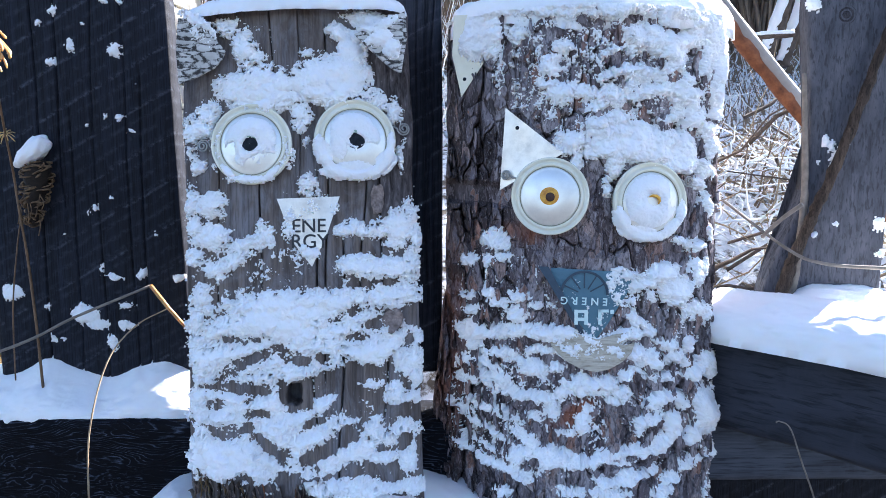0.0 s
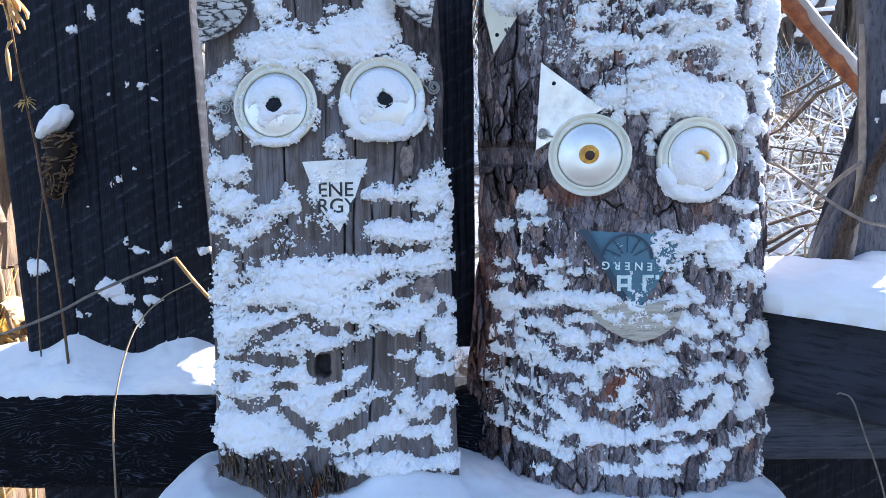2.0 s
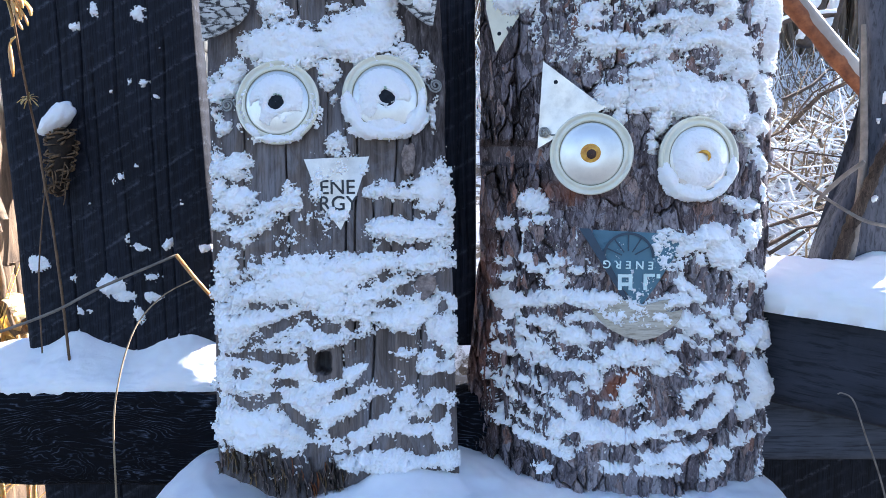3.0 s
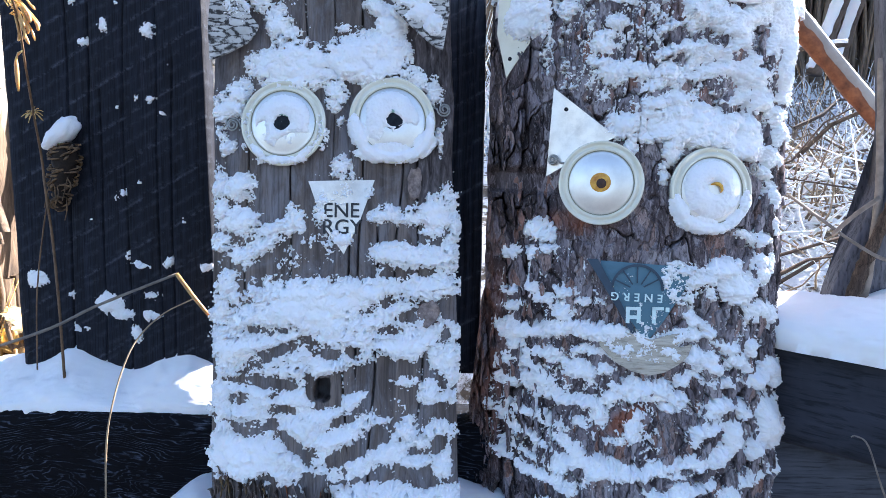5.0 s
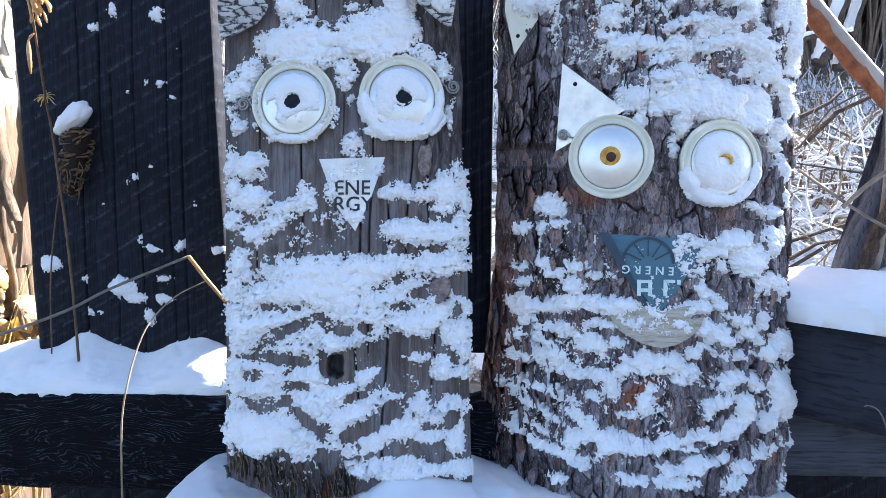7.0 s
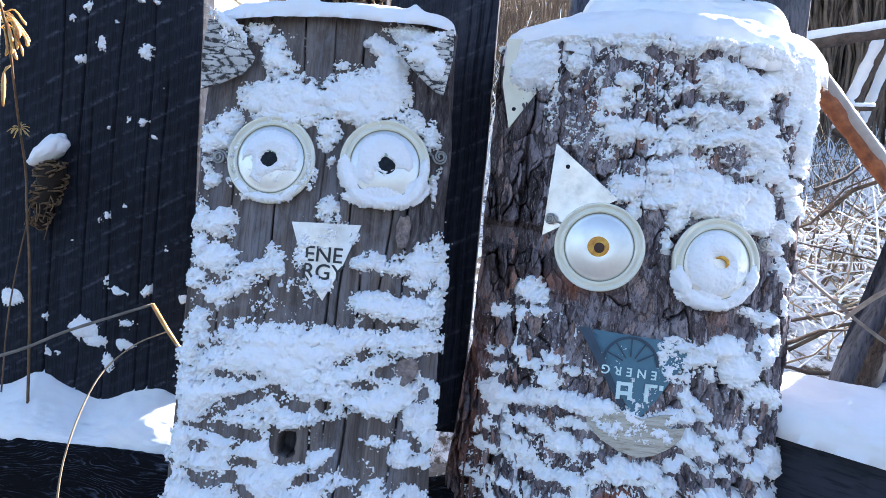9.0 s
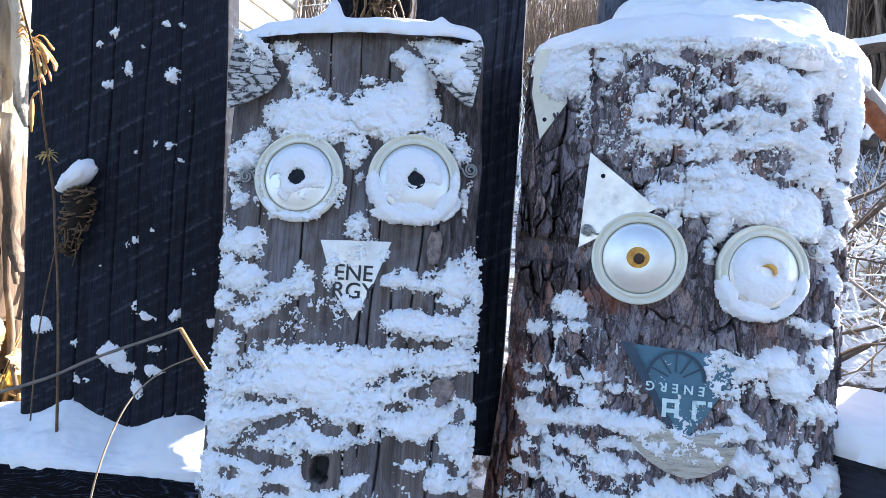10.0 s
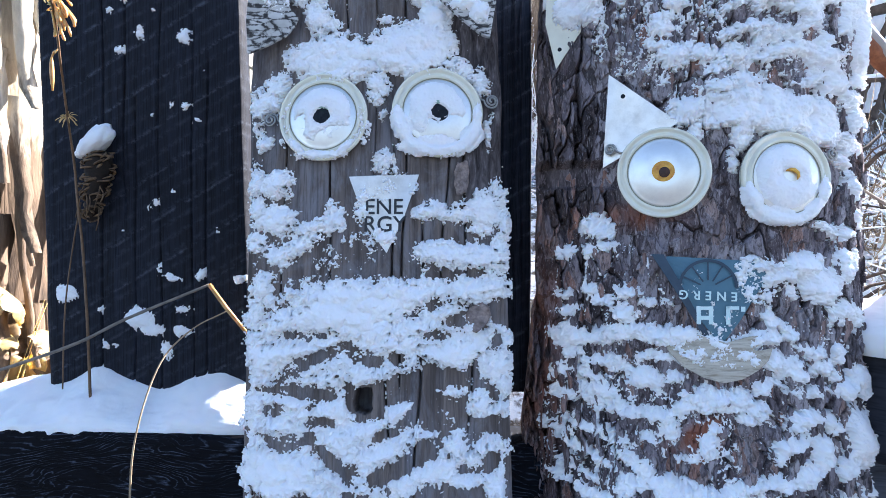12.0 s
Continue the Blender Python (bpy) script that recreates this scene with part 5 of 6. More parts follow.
left.gap(0.118, 0.102, 0.0055, 0.0069, 0)
left.dust(-0.085, 0.155, 0.03, 0.09, 0, -0.0008); left.dust(0.0, 0.17, 0.12, 0.04, 0, 0.0); left.dust(-0.01, 0.235, 0.035, 0.018, 20, -0.0008); left.dust(0.068, 0.225, 0.018, 0.016, 0, -0.0006)
left.dust(0.02, 0.02, 0.13, 0.08, 0, -0.0035); left.dust(0.10, 0.50, 0.035, 0.03, 0, -0.0015); left.dust(-0.045, 0.50, 0.025, 0.03, 0, -0.002); left.dust(0.0, 0.26, 0.03, 0.02, 0, -0.001)
left.bare(0.0045, 0.081, 0.0105, 0.0145); left.gap(-0.101, 0.374, 0.013, 0.012); left.gap(0.024, 0.240, 0.012, 0.020); left.gap(0.004, 0.258, 0.012, 0.020, -25); left.gap(0.137, 0.399, 0.011, 0.011)
ob = new("clinging_snow", left.mesh("clinging_snow", -0.128, 0.160, -0.085, 0.545, 0.0008, board_surface))
ob.matrix_world = BOARD
tagged(ob, "patchy fluffy snow clinging to the weathered slab", "snow", kind="stuff")

right = Drift(231, 0.015, 0.85)
right.ledge, right.drifts = log_ledge, 1.0
right.unroll = lambda u: LOG_R * np.arcsin(np.clip(u / LOG_R, -0.95, 0.95))
right.swell, right.pits, right.puffs = 0.0010, 0.18, 1.0
right.dab(0.094, 0.494, 0.0235, 0.0179, 0); right.dab(0.035, 0.466, 0.0235, 0.0110, 20); right.dab(0.055, 0.526, 0.0235, 0.0124, -10)
right.dab(-0.005, 0.446, 0.0166, 0.0097, 25); right.dab(-0.130, 0.565, 0.0621, 0.0166, 0); right.dab(-0.059, 0.558, 0.0552, 0.0124, 0)
right.dab(0.020, 0.557, 0.0621, 0.0138, 0); right.dab(0.109, 0.558, 0.0552, 0.0235, 0); right.dab(0.146, 0.537, 0.0248, 0.0414, 0)
right.dab(0.156, 0.503, 0.0166, 0.0483, 0); right.dab(0.153, 0.464, 0.0138, 0.0276, 0); right.dab(-0.144, 0.536, 0.0317, 0.0317, 0)
right.dab(-0.100, 0.530, 0.0110, 0.0152, 0); right.dab(-0.130, 0.513, 0.0179, 0.0124, 0); right.dab(-0.045, 0.512, 0.0138, 0.0097, 0)
right.dab(0.038, 0.519, 0.0248, 0.0138, 0); right.dab(0.067, 0.517, 0.0414, 0.0138, 0); right.dab(0.106, 0.514, 0.0276, 0.0138, 0)
right.dab(0.042, 0.503, 0.0386, 0.0069, 0); right.dab(-0.058, 0.490, 0.0152, 0.0138, 0); right.dab(0.028, 0.482, 0.0386, 0.0097, 0)
right.dab(0.004, 0.475, 0.0207, 0.0069, 0); right.dab(0.064, 0.480, 0.0414, 0.0097, 0); right.dab(0.087, 0.467, 0.0317, 0.0124, -15)
right.dab(0.022, 0.456, 0.0345, 0.0110, 0); right.dab(-0.019, 0.456, 0.0386, 0.0110, 0); right.dab(-0.045, 0.456, 0.0235, 0.0138, 0)
right.dab(0.057, 0.455, 0.0276, 0.0083, 0); right.dab(0.107, 0.460, 0.0179, 0.0152, 0); right.dab(-0.064, 0.467, 0.0124, 0.0083, 0)
right.dab(-0.002, 0.422, 0.0207, 0.0110, 0); right.dab(0.019, 0.426, 0.0166, 0.0110, 0); right.dab(-0.038, 0.399, 0.0193, 0.0166, 0)
right.dab(-0.004, 0.392, 0.0248, 0.0193, 0); right.dab(0.037, 0.396, 0.0483, 0.0228, 0); right.dab(0.088, 0.397, 0.0262, 0.0235, 0)
right.dab(0.009, 0.409, 0.0414, 0.0097, 0); right.dab(-0.031, 0.372, 0.0083, 0.0138, 0); right.dab(0.013, 0.369, 0.0152, 0.0152, 0)
right.dab(0.004, 0.347, 0.0076, 0.0179, 0); right.dab(0.117, 0.426, 0.0166, 0.0124, 30); right.dab(0.104, 0.442, 0.0152, 0.0083, 0)
right.dab(0.151, 0.436, 0.0097, 0.0097, 0); right.dab(0.142, 0.414, 0.0124, 0.0110, 0); right.dab(0.151, 0.394, 0.0110, 0.0138, 0)
right.dab(0.137, 0.368, 0.0124, 0.0138, 0); right.dab(0.141, 0.324, 0.0110, 0.0124, 0); right.dab(0.129, 0.347, 0.0083, 0.0083, 0)
right.dab(0.099, 0.280, 0.0097, 0.0055, 0); right.dab(0.121, 0.275, 0.0193, 0.0097, 0); right.dab(0.144, 0.290, 0.0062, 0.0138, 0)
right.dab(0.076, 0.239, 0.0248, 0.0152, 0); right.dab(0.097, 0.221, 0.0235, 0.0193, 0); right.dab(0.054, 0.226, 0.0235, 0.0083, 0)
right.dab(0.032, 0.237, 0.0138, 0.0055, 0); right.dab(0.062, 0.212, 0.0097, 0.0069, 0); right.dab(0.122, 0.241, 0.0138, 0.0166, 0)
right.dab(0.139, 0.247, 0.0083, 0.0097, 0); right.dab(0.128, 0.194, 0.0193, 0.0103, 0); right.dab(0.115, 0.183, 0.0110, 0.0062, 0)
right.dab(0.146, 0.185, 0.0083, 0.0110, 0); right.dab(0.039, 0.192, 0.0090, 0.0076, 0); right.dab(0.051, 0.179, 0.0166, 0.0076, -30)
right.dab(0.063, 0.170, 0.0069, 0.0062, 0); right.dab(0.041, 0.168, 0.0103, 0.0076, 0); right.dab(0.025, 0.165, 0.0124, 0.0090, 0)
right.dab(0.023, 0.148, 0.0124, 0.0076, 0); right.dab(0.048, 0.143, 0.0138, 0.0090, 0); right.dab(-0.129, 0.283, 0.0124, 0.0124, 0)
right.dab(-0.119, 0.276, 0.0124, 0.0090, 0); right.dab(-0.157, 0.257, 0.0103, 0.0076, 0); right.dab(-0.132, 0.253, 0.0083, 0.0090, 0)
right.dab(-0.115, 0.259, 0.0103, 0.0062, 0); right.dab(-0.156, 0.209, 0.0097, 0.0069, 0); right.dab(-0.130, 0.213, 0.0124, 0.0062, 0)
right.dab(-0.121, 0.204, 0.0103, 0.0076, 0); right.dab(-0.092, 0.213, 0.0145, 0.0062, 0); right.dab(-0.072, 0.201, 0.0138, 0.0062, 0)
right.dab(-0.098, 0.189, 0.0172, 0.0110, 0); right.dab(-0.151, 0.188, 0.0110, 0.0055, 0); right.dab(-0.142, 0.163, 0.0359, 0.0103, 0)
right.dab(-0.149, 0.147, 0.0090, 0.0076, 0); right.dab(-0.102, 0.168, 0.0276, 0.0103, 0); right.dab(-0.068, 0.168, 0.0276, 0.0103, 0)
right.dab(-0.118, 0.138, 0.0276, 0.0083, 0); right.dab(-0.142, 0.123, 0.0262, 0.0076, -10); right.dab(-0.156, 0.102, 0.0186, 0.0076, 0)
right.dab(-0.128, 0.104, 0.0290, 0.0110, 0); right.dab(-0.111, 0.092, 0.0179, 0.0048, 0); right.dab(-0.081, 0.124, 0.0207, 0.0103, 0)
right.dab(-0.078, 0.110, 0.0110, 0.0103, 0); right.dab(-0.095, 0.129, 0.0138, 0.0062, 0); right.dab(-0.051, 0.126, 0.0117, 0.0062, 0)
right.dab(-0.068, 0.146, 0.0207, 0.0062, 0); right.dab(-0.007, 0.106, 0.0379, 0.0145, 0); right.dab(-0.041, 0.098, 0.0124, 0.0090, 0)
right.dab(0.027, 0.099, 0.0138, 0.0090, 0); right.dab(0.017, 0.088, 0.0103, 0.0062, 0); right.dab(-0.091, 0.087, 0.0207, 0.0062, 0)
right.dab(-0.064, 0.086, 0.0207, 0.0076, 0); right.dab(-0.054, 0.075, 0.0117, 0.0138, 0); right.dab(-0.074, 0.061, 0.0103, 0.0062, 0)
right.dab(-0.171, 0.063, 0.0207, 0.0048, -5); right.dab(-0.149, 0.052, 0.0276, 0.0055, -25); right.dab(-0.125, 0.042, 0.0262, 0.0055, -35)
right.dab(-0.135, 0.072, 0.0248, 0.0048, -15); right.dab(-0.108, 0.060, 0.0179, 0.0048, -30); right.dab(-0.097, 0.043, 0.0166, 0.0062, -40)
right.dab(-0.080, 0.028, 0.0152, 0.0083, -30); right.dab(-0.142, 0.020, 0.0193, 0.0041, -20); right.dab(-0.167, 0.013, 0.0090, 0.0048, 0)
right.dab(-0.067, 0.015, 0.0483, 0.0138, 0); right.dab(-0.033, 0.011, 0.0248, 0.0110, 0); right.dab(-0.006, 0.033, 0.0152, 0.0076, 30)
right.dab(0.001, 0.015, 0.0276, 0.0083, 20); right.dab(0.029, 0.021, 0.0248, 0.0110, 0); right.dab(0.050, 0.027, 0.0166, 0.0090, 0)
right.dab(0.077, 0.032, 0.0138, 0.0124, 40); right.dab(0.093, 0.048, 0.0110, 0.0138, 0); right.dab(-0.142, 0.001, 0.0317, 0.0055, -10)
right.dab(-0.111, -0.002, 0.0276, 0.0062, -8); right.dab(-0.094, -0.014, 0.0124, 0.0048, -20); right.dab(-0.020, 0.060, 0.0103, 0.0117, 0)
right.dab(-0.014, 0.075, 0.0055, 0.0048, 0); right.dab(-0.040, 0.046, 0.0131, 0.0048, 0); right.dab(0.061, 0.062, 0.0172, 0.0090, 15)
right.dab(0.050, 0.052, 0.0076, 0.0062, 0); right.dab(0.080, 0.085, 0.0248, 0.0090, -5); right.dab(0.104, 0.078, 0.0103, 0.0103, 0)
right.dab(0.064, 0.078, 0.0090, 0.0062, 0); right.dab(0.092, 0.058, 0.0090, 0.0090, 0); right.dab(0.142, 0.053, 0.0166, 0.0235, 25)
right.dab(0.128, 0.034, 0.0152, 0.0110, 30); right.dab(0.158, 0.067, 0.0083, 0.0069, 0); right.dab(0.155, 0.039, 0.0083, 0.0138, 0)
right.dab(0.130, 0.111, 0.0159, 0.0103, 0); right.dab(0.159, 0.105, 0.0097, 0.0138, 0); right.dab(0.116, 0.127, 0.0076, 0.0090, 0)
right.dab(0.145, 0.123, 0.0062, 0.0117, 0); right.dab(0.063, 0.132, 0.0159, 0.0152, 0); right.dab(0.095, 0.137, 0.0159, 0.0090, 0)
right.dab(0.041, 0.119, 0.0172, 0.0090, 0); right.dab(0.079, 0.113, 0.0207, 0.0062, 0); right.dab(0.086, 0.150, 0.0193, 0.0076, -20)
right.dab(0.120, 0.148, 0.0090, 0.0117, 0); right.dab(0.036, -0.007, 0.0248, 0.0097, 25); right.dab(0.015, -0.014, 0.0159, 0.0062, 0)
right.dab(0.066, 0.001, 0.0172, 0.0062, 20); right.dab(0.078, -0.029, 0.0159, 0.0090, 0); right.dab(0.012, -0.028, 0.0200, 0.0076, 0)
right.dab(-0.033, -0.030, 0.0172, 0.0090, 0); right.dab(0.120, -0.001, 0.0172, 0.0076, 0); right.dab(0.154, 0.002, 0.0062, 0.0090, 0)
right.dab(0.090, -0.010, 0.0131, 0.0090, 0); right.dab(-0.114, -0.040, 0.0090, 0.0062, 0); right.dab(0.150, -0.039, 0.0041, 0.0117, 0)
right.dab(0.045, 0.397, 0.070, 0.026); right.dab(0.095, 0.388, 0.032, 0.030); right.dab(0.060, 0.447, 0.075, 0.018, -8); right.dab(0.105, 0.505, 0.040, 0.040)
right.dab(0.020, 0.500, 0.045, 0.010, 12); right.dab(0.155, 0.122, 0.018, 0.017); right.dab(0.148, 0.062, 0.022, 0.032, 20)
right.gap(0.056, 0.492, 0.0152, 0.0062, -20); right.gap(0.087, 0.475, 0.0110, 0.0048, 30); right.gap(0.014, 0.492, 0.0124, 0.0055, 20)
right.gap(0.119, 0.509, 0.0083, 0.0097, -30); right.gap(0.072, 0.444, 0.0179, 0.0055, -10); right.gap(-0.026, 0.487, 0.0179, 0.0076, -15)
right.gap(0.000, 0.523, 0.0179, 0.0124, 0); right.gap(-0.088, 0.542, 0.0110, 0.0069, 0); right.gap(0.089, 0.539, 0.0097, 0.0062, 0)
right.gap(0.111, 0.494, 0.0076, 0.0103, -40); right.gap(0.124, 0.472, 0.0076, 0.0090, -40); right.gap(0.015, 0.471, 0.0103, 0.0034, 0)
right.gap(0.039, 0.463, 0.0055, 0.0034, 45); right.gap(0.057, 0.437, 0.0235, 0.0083, 0); right.gap(-0.091, 0.105, 0.0152, 0.0048, 10)
right.gap(-0.068, 0.137, 0.0097, 0.0034, 0); right.gap(-0.098, 0.066, 0.0097, 0.0076, 0); right.gap(0.000, 0.036, 0.0166, 0.0055, 30)
right.gap(-0.080, 0.006, 0.0069, 0.0041, 0); right.gap(0.064, 0.121, 0.0055, 0.0048, 0); right.gap(0.051, 0.206, 0.0069, 0.0097, 0)
right.gap(-0.115, 0.149, 0.0097, 0.0028, 0); right.gap(0.080, 0.071, 0.0097, 0.0034, 0); right.gap(0.036, 0.017, 0.0062, 0.0028, 0)
right.gap(0.049, 0.113, 0.0048, 0.0034, 0)
right.dust(-0.065, 0.54, 0.045, 0.035, 0, -0.0004); right.dust(-0.09, 0.485, 0.04, 0.03, 0, -0.0006); right.dust(-0.04, 0.52, 0.025, 0.03, 0, -0.0004); right.dust(0.06, 0.52, 0.08, 0.04, 0, -0.0004); right.dust(0.03, 0.46, 0.13, 0.05, 0, -0.0006); right.dust(0.0, 0.41, 0.05, 0.03, 0, -0.001)
right.dust(-0.05, 0.09, 0.13, 0.06, 0, -0.0018); right.dust(-0.08, 0.03, 0.09, 0.04, 0, -0.0016); right.dust(0.10, 0.10, 0.07, 0.10, 0, -0.0022); right.dust(-0.11, 0.21, 0.06, 0.05, 0, -0.0024); right.dust(-0.03, 0.39, 0.02, 0.02, 0, -0.001)
ob = new("clinging_snow", right.mesh("clinging_snow", -0.182, 0.176, -0.062, 0.560, 0.0008, log_surface))
ob.matrix_world = LOG
tagged(ob, "patchy fluffy snow clinging to the bark", "snow", kind="stuff")


def lid_surface(r):
    def at(u, v):
        d = np.hypot(u, v) / r
        y = np.interp(d, (0, 0.12, 0.2, 0.38, 0.53, 0.65, 0.73, 0.81, 0.95, 1.0, 1.05), (-0.013, -0.014, -0.0162, -0.0152, -0.0122, -0.0077, -0.004, -0.0095, -0.0095, -0.007, 0.0))
        out = np.zeros(u.shape + (3,))
        out[..., 1] = -1
        return np.stack([u, LID_DEPTH * y + 0.0003, v], -1), out
    return at


def lid_snow(m, r, drift):
    ob = new("lid_snow", drift.mesh("lid_snow", -1.08 * r, 1.08 * r, -1.08 * r, 1.08 * r, 0.0008, lid_surface(r)))
    ob.matrix_world = m
    tagged(ob, "thin snow lying on the round glass lid", "snow", kind="stuff")


d = Drift(261, 0.005, 0.4)
d.dab(0, 0.002, 0.032, 0.031); d.gap(0.001, -0.001, 0.0080, 0.0068, 20); d.gap(0.010, -0.021, 0.019, 0.008, 18); d.gap(-0.024, -0.010, 0.006, 0.010)
d.dab(-0.004, -0.0415, 0.028, 0.005); d.dab(-0.029, -0.031, 0.012, 0.005, -45); d.dab(0.025, -0.034, 0.014, 0.005, 40)
d.dust(0.0, -0.012, 0.050, 0.034, 0, -0.0006)
lid_snow(BOARD @ on_board(*EYES["left"][:3]), EYES["left"][3], d)
d = Drift(262, 0.0042, 0.35)
d.dab(-0.004, 0.012, 0.028, 0.022); d.dab(-0.020, -0.002, 0.012, 0.024); d.dab(0.010, 0.004, 0.020, 0.020); d.gap(0.002, -0.001, 0.0075, 0.0058, -15); d.gap(0.012, -0.015, 0.015, 0.009, 30)
d.dab(-0.004, -0.037, 0.038, 0.012); d.dab(-0.037, -0.016, 0.011, 0.022, 20); d.dab(0.036, -0.024, 0.012, 0.018, -30); d.dab(0.043, -0.003, 0.006, 0.014)
lid_snow(BOARD @ on_board(*EYES["right"][:3]), EYES["right"][3], d)
d = Drift(263, 0.005, 0.3)
d.dab(0, 0.002, 0.034, 0.033); d.gap(0.002, 0.004, 0.007, 0.004, -20); d.gap(0.028, 0.010, 0.005, 0.014); d.dab(-0.010, -0.037, 0.032, 0.010, -10); d.dab(0.026, -0.031, 0.018, 0.009, 40); d.dab(-0.036, -0.020, 0.010, 0.016, 25)
d.dab(0.040, -0.012, 0.008, 0.014)
lid_snow(LOG @ on_log(*EYES["plain"][:3]), EYES["plain"][3], d)
d = Drift(265, 0.005, 0.8)
d.dust(0.030, 0.225, 0.022, 0.024, 0, 0.001); d.dust(0.0, 0.185, 0.020, 0.022, 0, -0.0015); d.dab(0.050, 0.238, 0.012, 0.008); d.dab(0.040, 0.226, 0.010, 0.006); d.dust(-0.05, 0.23, 0.02, 0.02, 0, -0.003)
d.dust(-0.015, 0.152, 0.04, 0.012, -15, -0.001); d.dab(-0.040, 0.169, 0.020, 0.007, -10); d.dab(0.014, 0.152, 0.010, 0.007); d.dab(-0.010, 0.161, 0.014, 0.005, -20)
ob = new("plate_snow", d.mesh("plate_snow", -0.075, 0.06, 0.118, 0.25, 0.0008, lambda u, v: (np.stack([u, 2.0 * ((u + 0.011) ** 2) - 0.0050 - 0.0025 * step(0.158, 0.150, v), v], -1), np.stack([0 * u, 0 * u - 1, 0 * u], -1))))
ob.matrix_world = LOG
tagged(ob, "speckled snow on the teal plate and the wood chip", "snow", kind="stuff")
d = Drift(264, 0.005, 0.6)
d.dab(0.0262, 0.2475, 0.011, 0.0075, 5); d.dab(0.017, 0.253, 0.005, 0.004); d.dust(0.024, 0.298, 0.030, 0.010, 0, -0.0010); d.dust(0.002, 0.284, 0.008, 0.014, 0, 0.0002)
ob = new("plate_snow", d.mesh("plate_snow", -0.016, 0.06, 0.22, 0.315, 0.0008, lambda u, v: (np.stack([u, 0 * u - 0.0092, v], -1), np.stack([0 * u, 0 * u - 1, 0 * u], -1))))
ob.matrix_world = BOARD
tagged(ob, "small crust of snow on the aluminium beak", "snow", kind="stuff")


# ---- snow heaps ----
def peaks(*spots):
    return lambda s: 1 + sum(h * np.exp(-((s - c) / w) ** 2) for c, w, h in spots)


snow_ridge("snow_cap", BOARD @ pose(0.008, 0.016, 0.5400, 0, -2.3, 0), 0.272, 0.070, 0.019, "ridge of snow along the top of the slab", 301, 0.006, 0.6, 8, 0.0035, 0.003, peaks((-0.215, 0.055, 0.95), (-0.24, 0.10, 0.25), (0.66, 0.05, 0.40), (-0.9, 0.3, -0.25)), bow=board_round, fringe=0.003)
snow_ridge("snow_cap", LOG @ pose(0.030, 0.128, 0.580), 0.250, 0.085, 0.066, "snow heaped higher at the back of the log", 309, 0.01, 0.42, 8, 0.009, 0.003)
snow_ridge("snow_cap", LOG @ pose(0.003, 0.084, 0.546), 0.370, 0.168, 0.042, "deep cap of snow on top of the bark-covered log", 302, 0.020, 0.42, 16, 0.007, 0.003, peaks((0.05, 0.5, 0.2), (-0.85, 0.2, -0.15)), bow=lambda x: 0.8 * log_round(np.clip(x, -0.17, 0.17)), fringe=0.016)
snow_ridge("rail_snow", pose(-0.86, 0.940, 0.900), 1.06, 0.088, 0.018, "soft snow lying on the dark rail", 303, 0.062, 0.3, 30, 0.006, 0.004, peaks((0.56, 0.06, 0.35), (0.72, 0.05, -0.2), (0.0, 0.36, -0.65), (0.86, 0.08, 0.25)), back=1.0)
snow_ridge("rail_snow", pose(0.335, 0.905, 1.011, 0, 1.5, -42) @ pose(0.50, 0.055, 0.015), 1.06, 0.150, 0.045, "thick rounded snow lying on the slanting rail", 304, 0.012, 0.5, 30, 0.006, 0.005)
snow_ridge("shelf_snow", pose(-0.01, 0.80, 0.796), 0.75, 0.26, 0.024, "mound of snow round the feet of the decorated boards", 305, 0.006, 0.5, 24, 0.007, 0.004, peaks((-0.22, 0.24, 1.25), (-0.90, 0.14, 0.6)))


def build_shelf():
    bm = bmesh.new()
    bmesh.ops.create_cube(bm, size=1, matrix=Matrix.Translation((0.0, 0.80, 0.782)) @ Matrix.Diagonal((0.74, 0.2, 0.036, 1)))
    bmesh.ops.bevel(bm, geom=bm.edges, offset=0.004, segments=2, affect='EDGES')
    shelf = new("shelf", from_bmesh("shelf", bm, RAIL_WOOD))
    tagged(shelf, "dark plank shelf buried in snow", "shelf")
    for x in (-0.30, 0.30):
        bm = bmesh.new()
        bmesh.ops.create_cube(bm, size=1, matrix=Matrix.Translation((x, 0.84, 0.36)) @ Matrix.Diagonal((0.07, 0.07, 0.80, 1)))
        bmesh.ops.bevel(bm, geom=bm.edges, offset=0.006, segments=1, affect='EDGES')
        part("leg", from_bmesh("leg", bm, RAIL_WOOD), shelf)


build_shelf()

d = Drift(266, 0.008, 0.8)
d.dab(0.110, 0.503, 0.018, 0.011, 20); d.dab(0.123, 0.492, 0.011, 0.015); d.dab(0.118, 0.521, 0.018, 0.007, 25); d.dab(0.096, 0.513, 0.010, 0.005)
ob = new("ear_snow", d.mesh("ear_snow", 0.075, 0.145, 0.465, 0.55, 0.001, lambda u, v: (np.stack([u, 0 * u - 0.0218, v], -1), np.stack([0 * u, 0 * u - 1, 0 * u], -1))))
ob.matrix_world = BOARD
tagged(ob, "little heap of snow on the birch-bark ear", "snow", kind="stuff")
d = Drift(267, 0.005, 0.9)
d.dust(-0.095, 0.505, 0.014, 0.014, 0, -0.0005); d.dab(-0.106, 0.524, 0.020, 0.006, -30)
ob = new("ear_snow", d.mesh("ear_snow", -0.133, -0.082, 0.458, 0.54, 0.001, lambda u, v: (np.stack([u, 0 * u - 0.0118 + 1.5 * (u + 0.11) ** 2, v], -1), np.stack([0 * u, 0 * u - 1, 0 * u], -1))))
ob.matrix_world = BOARD
tagged(ob, "dusting of snow on the birch-bark ear", "snow", kind="stuff")

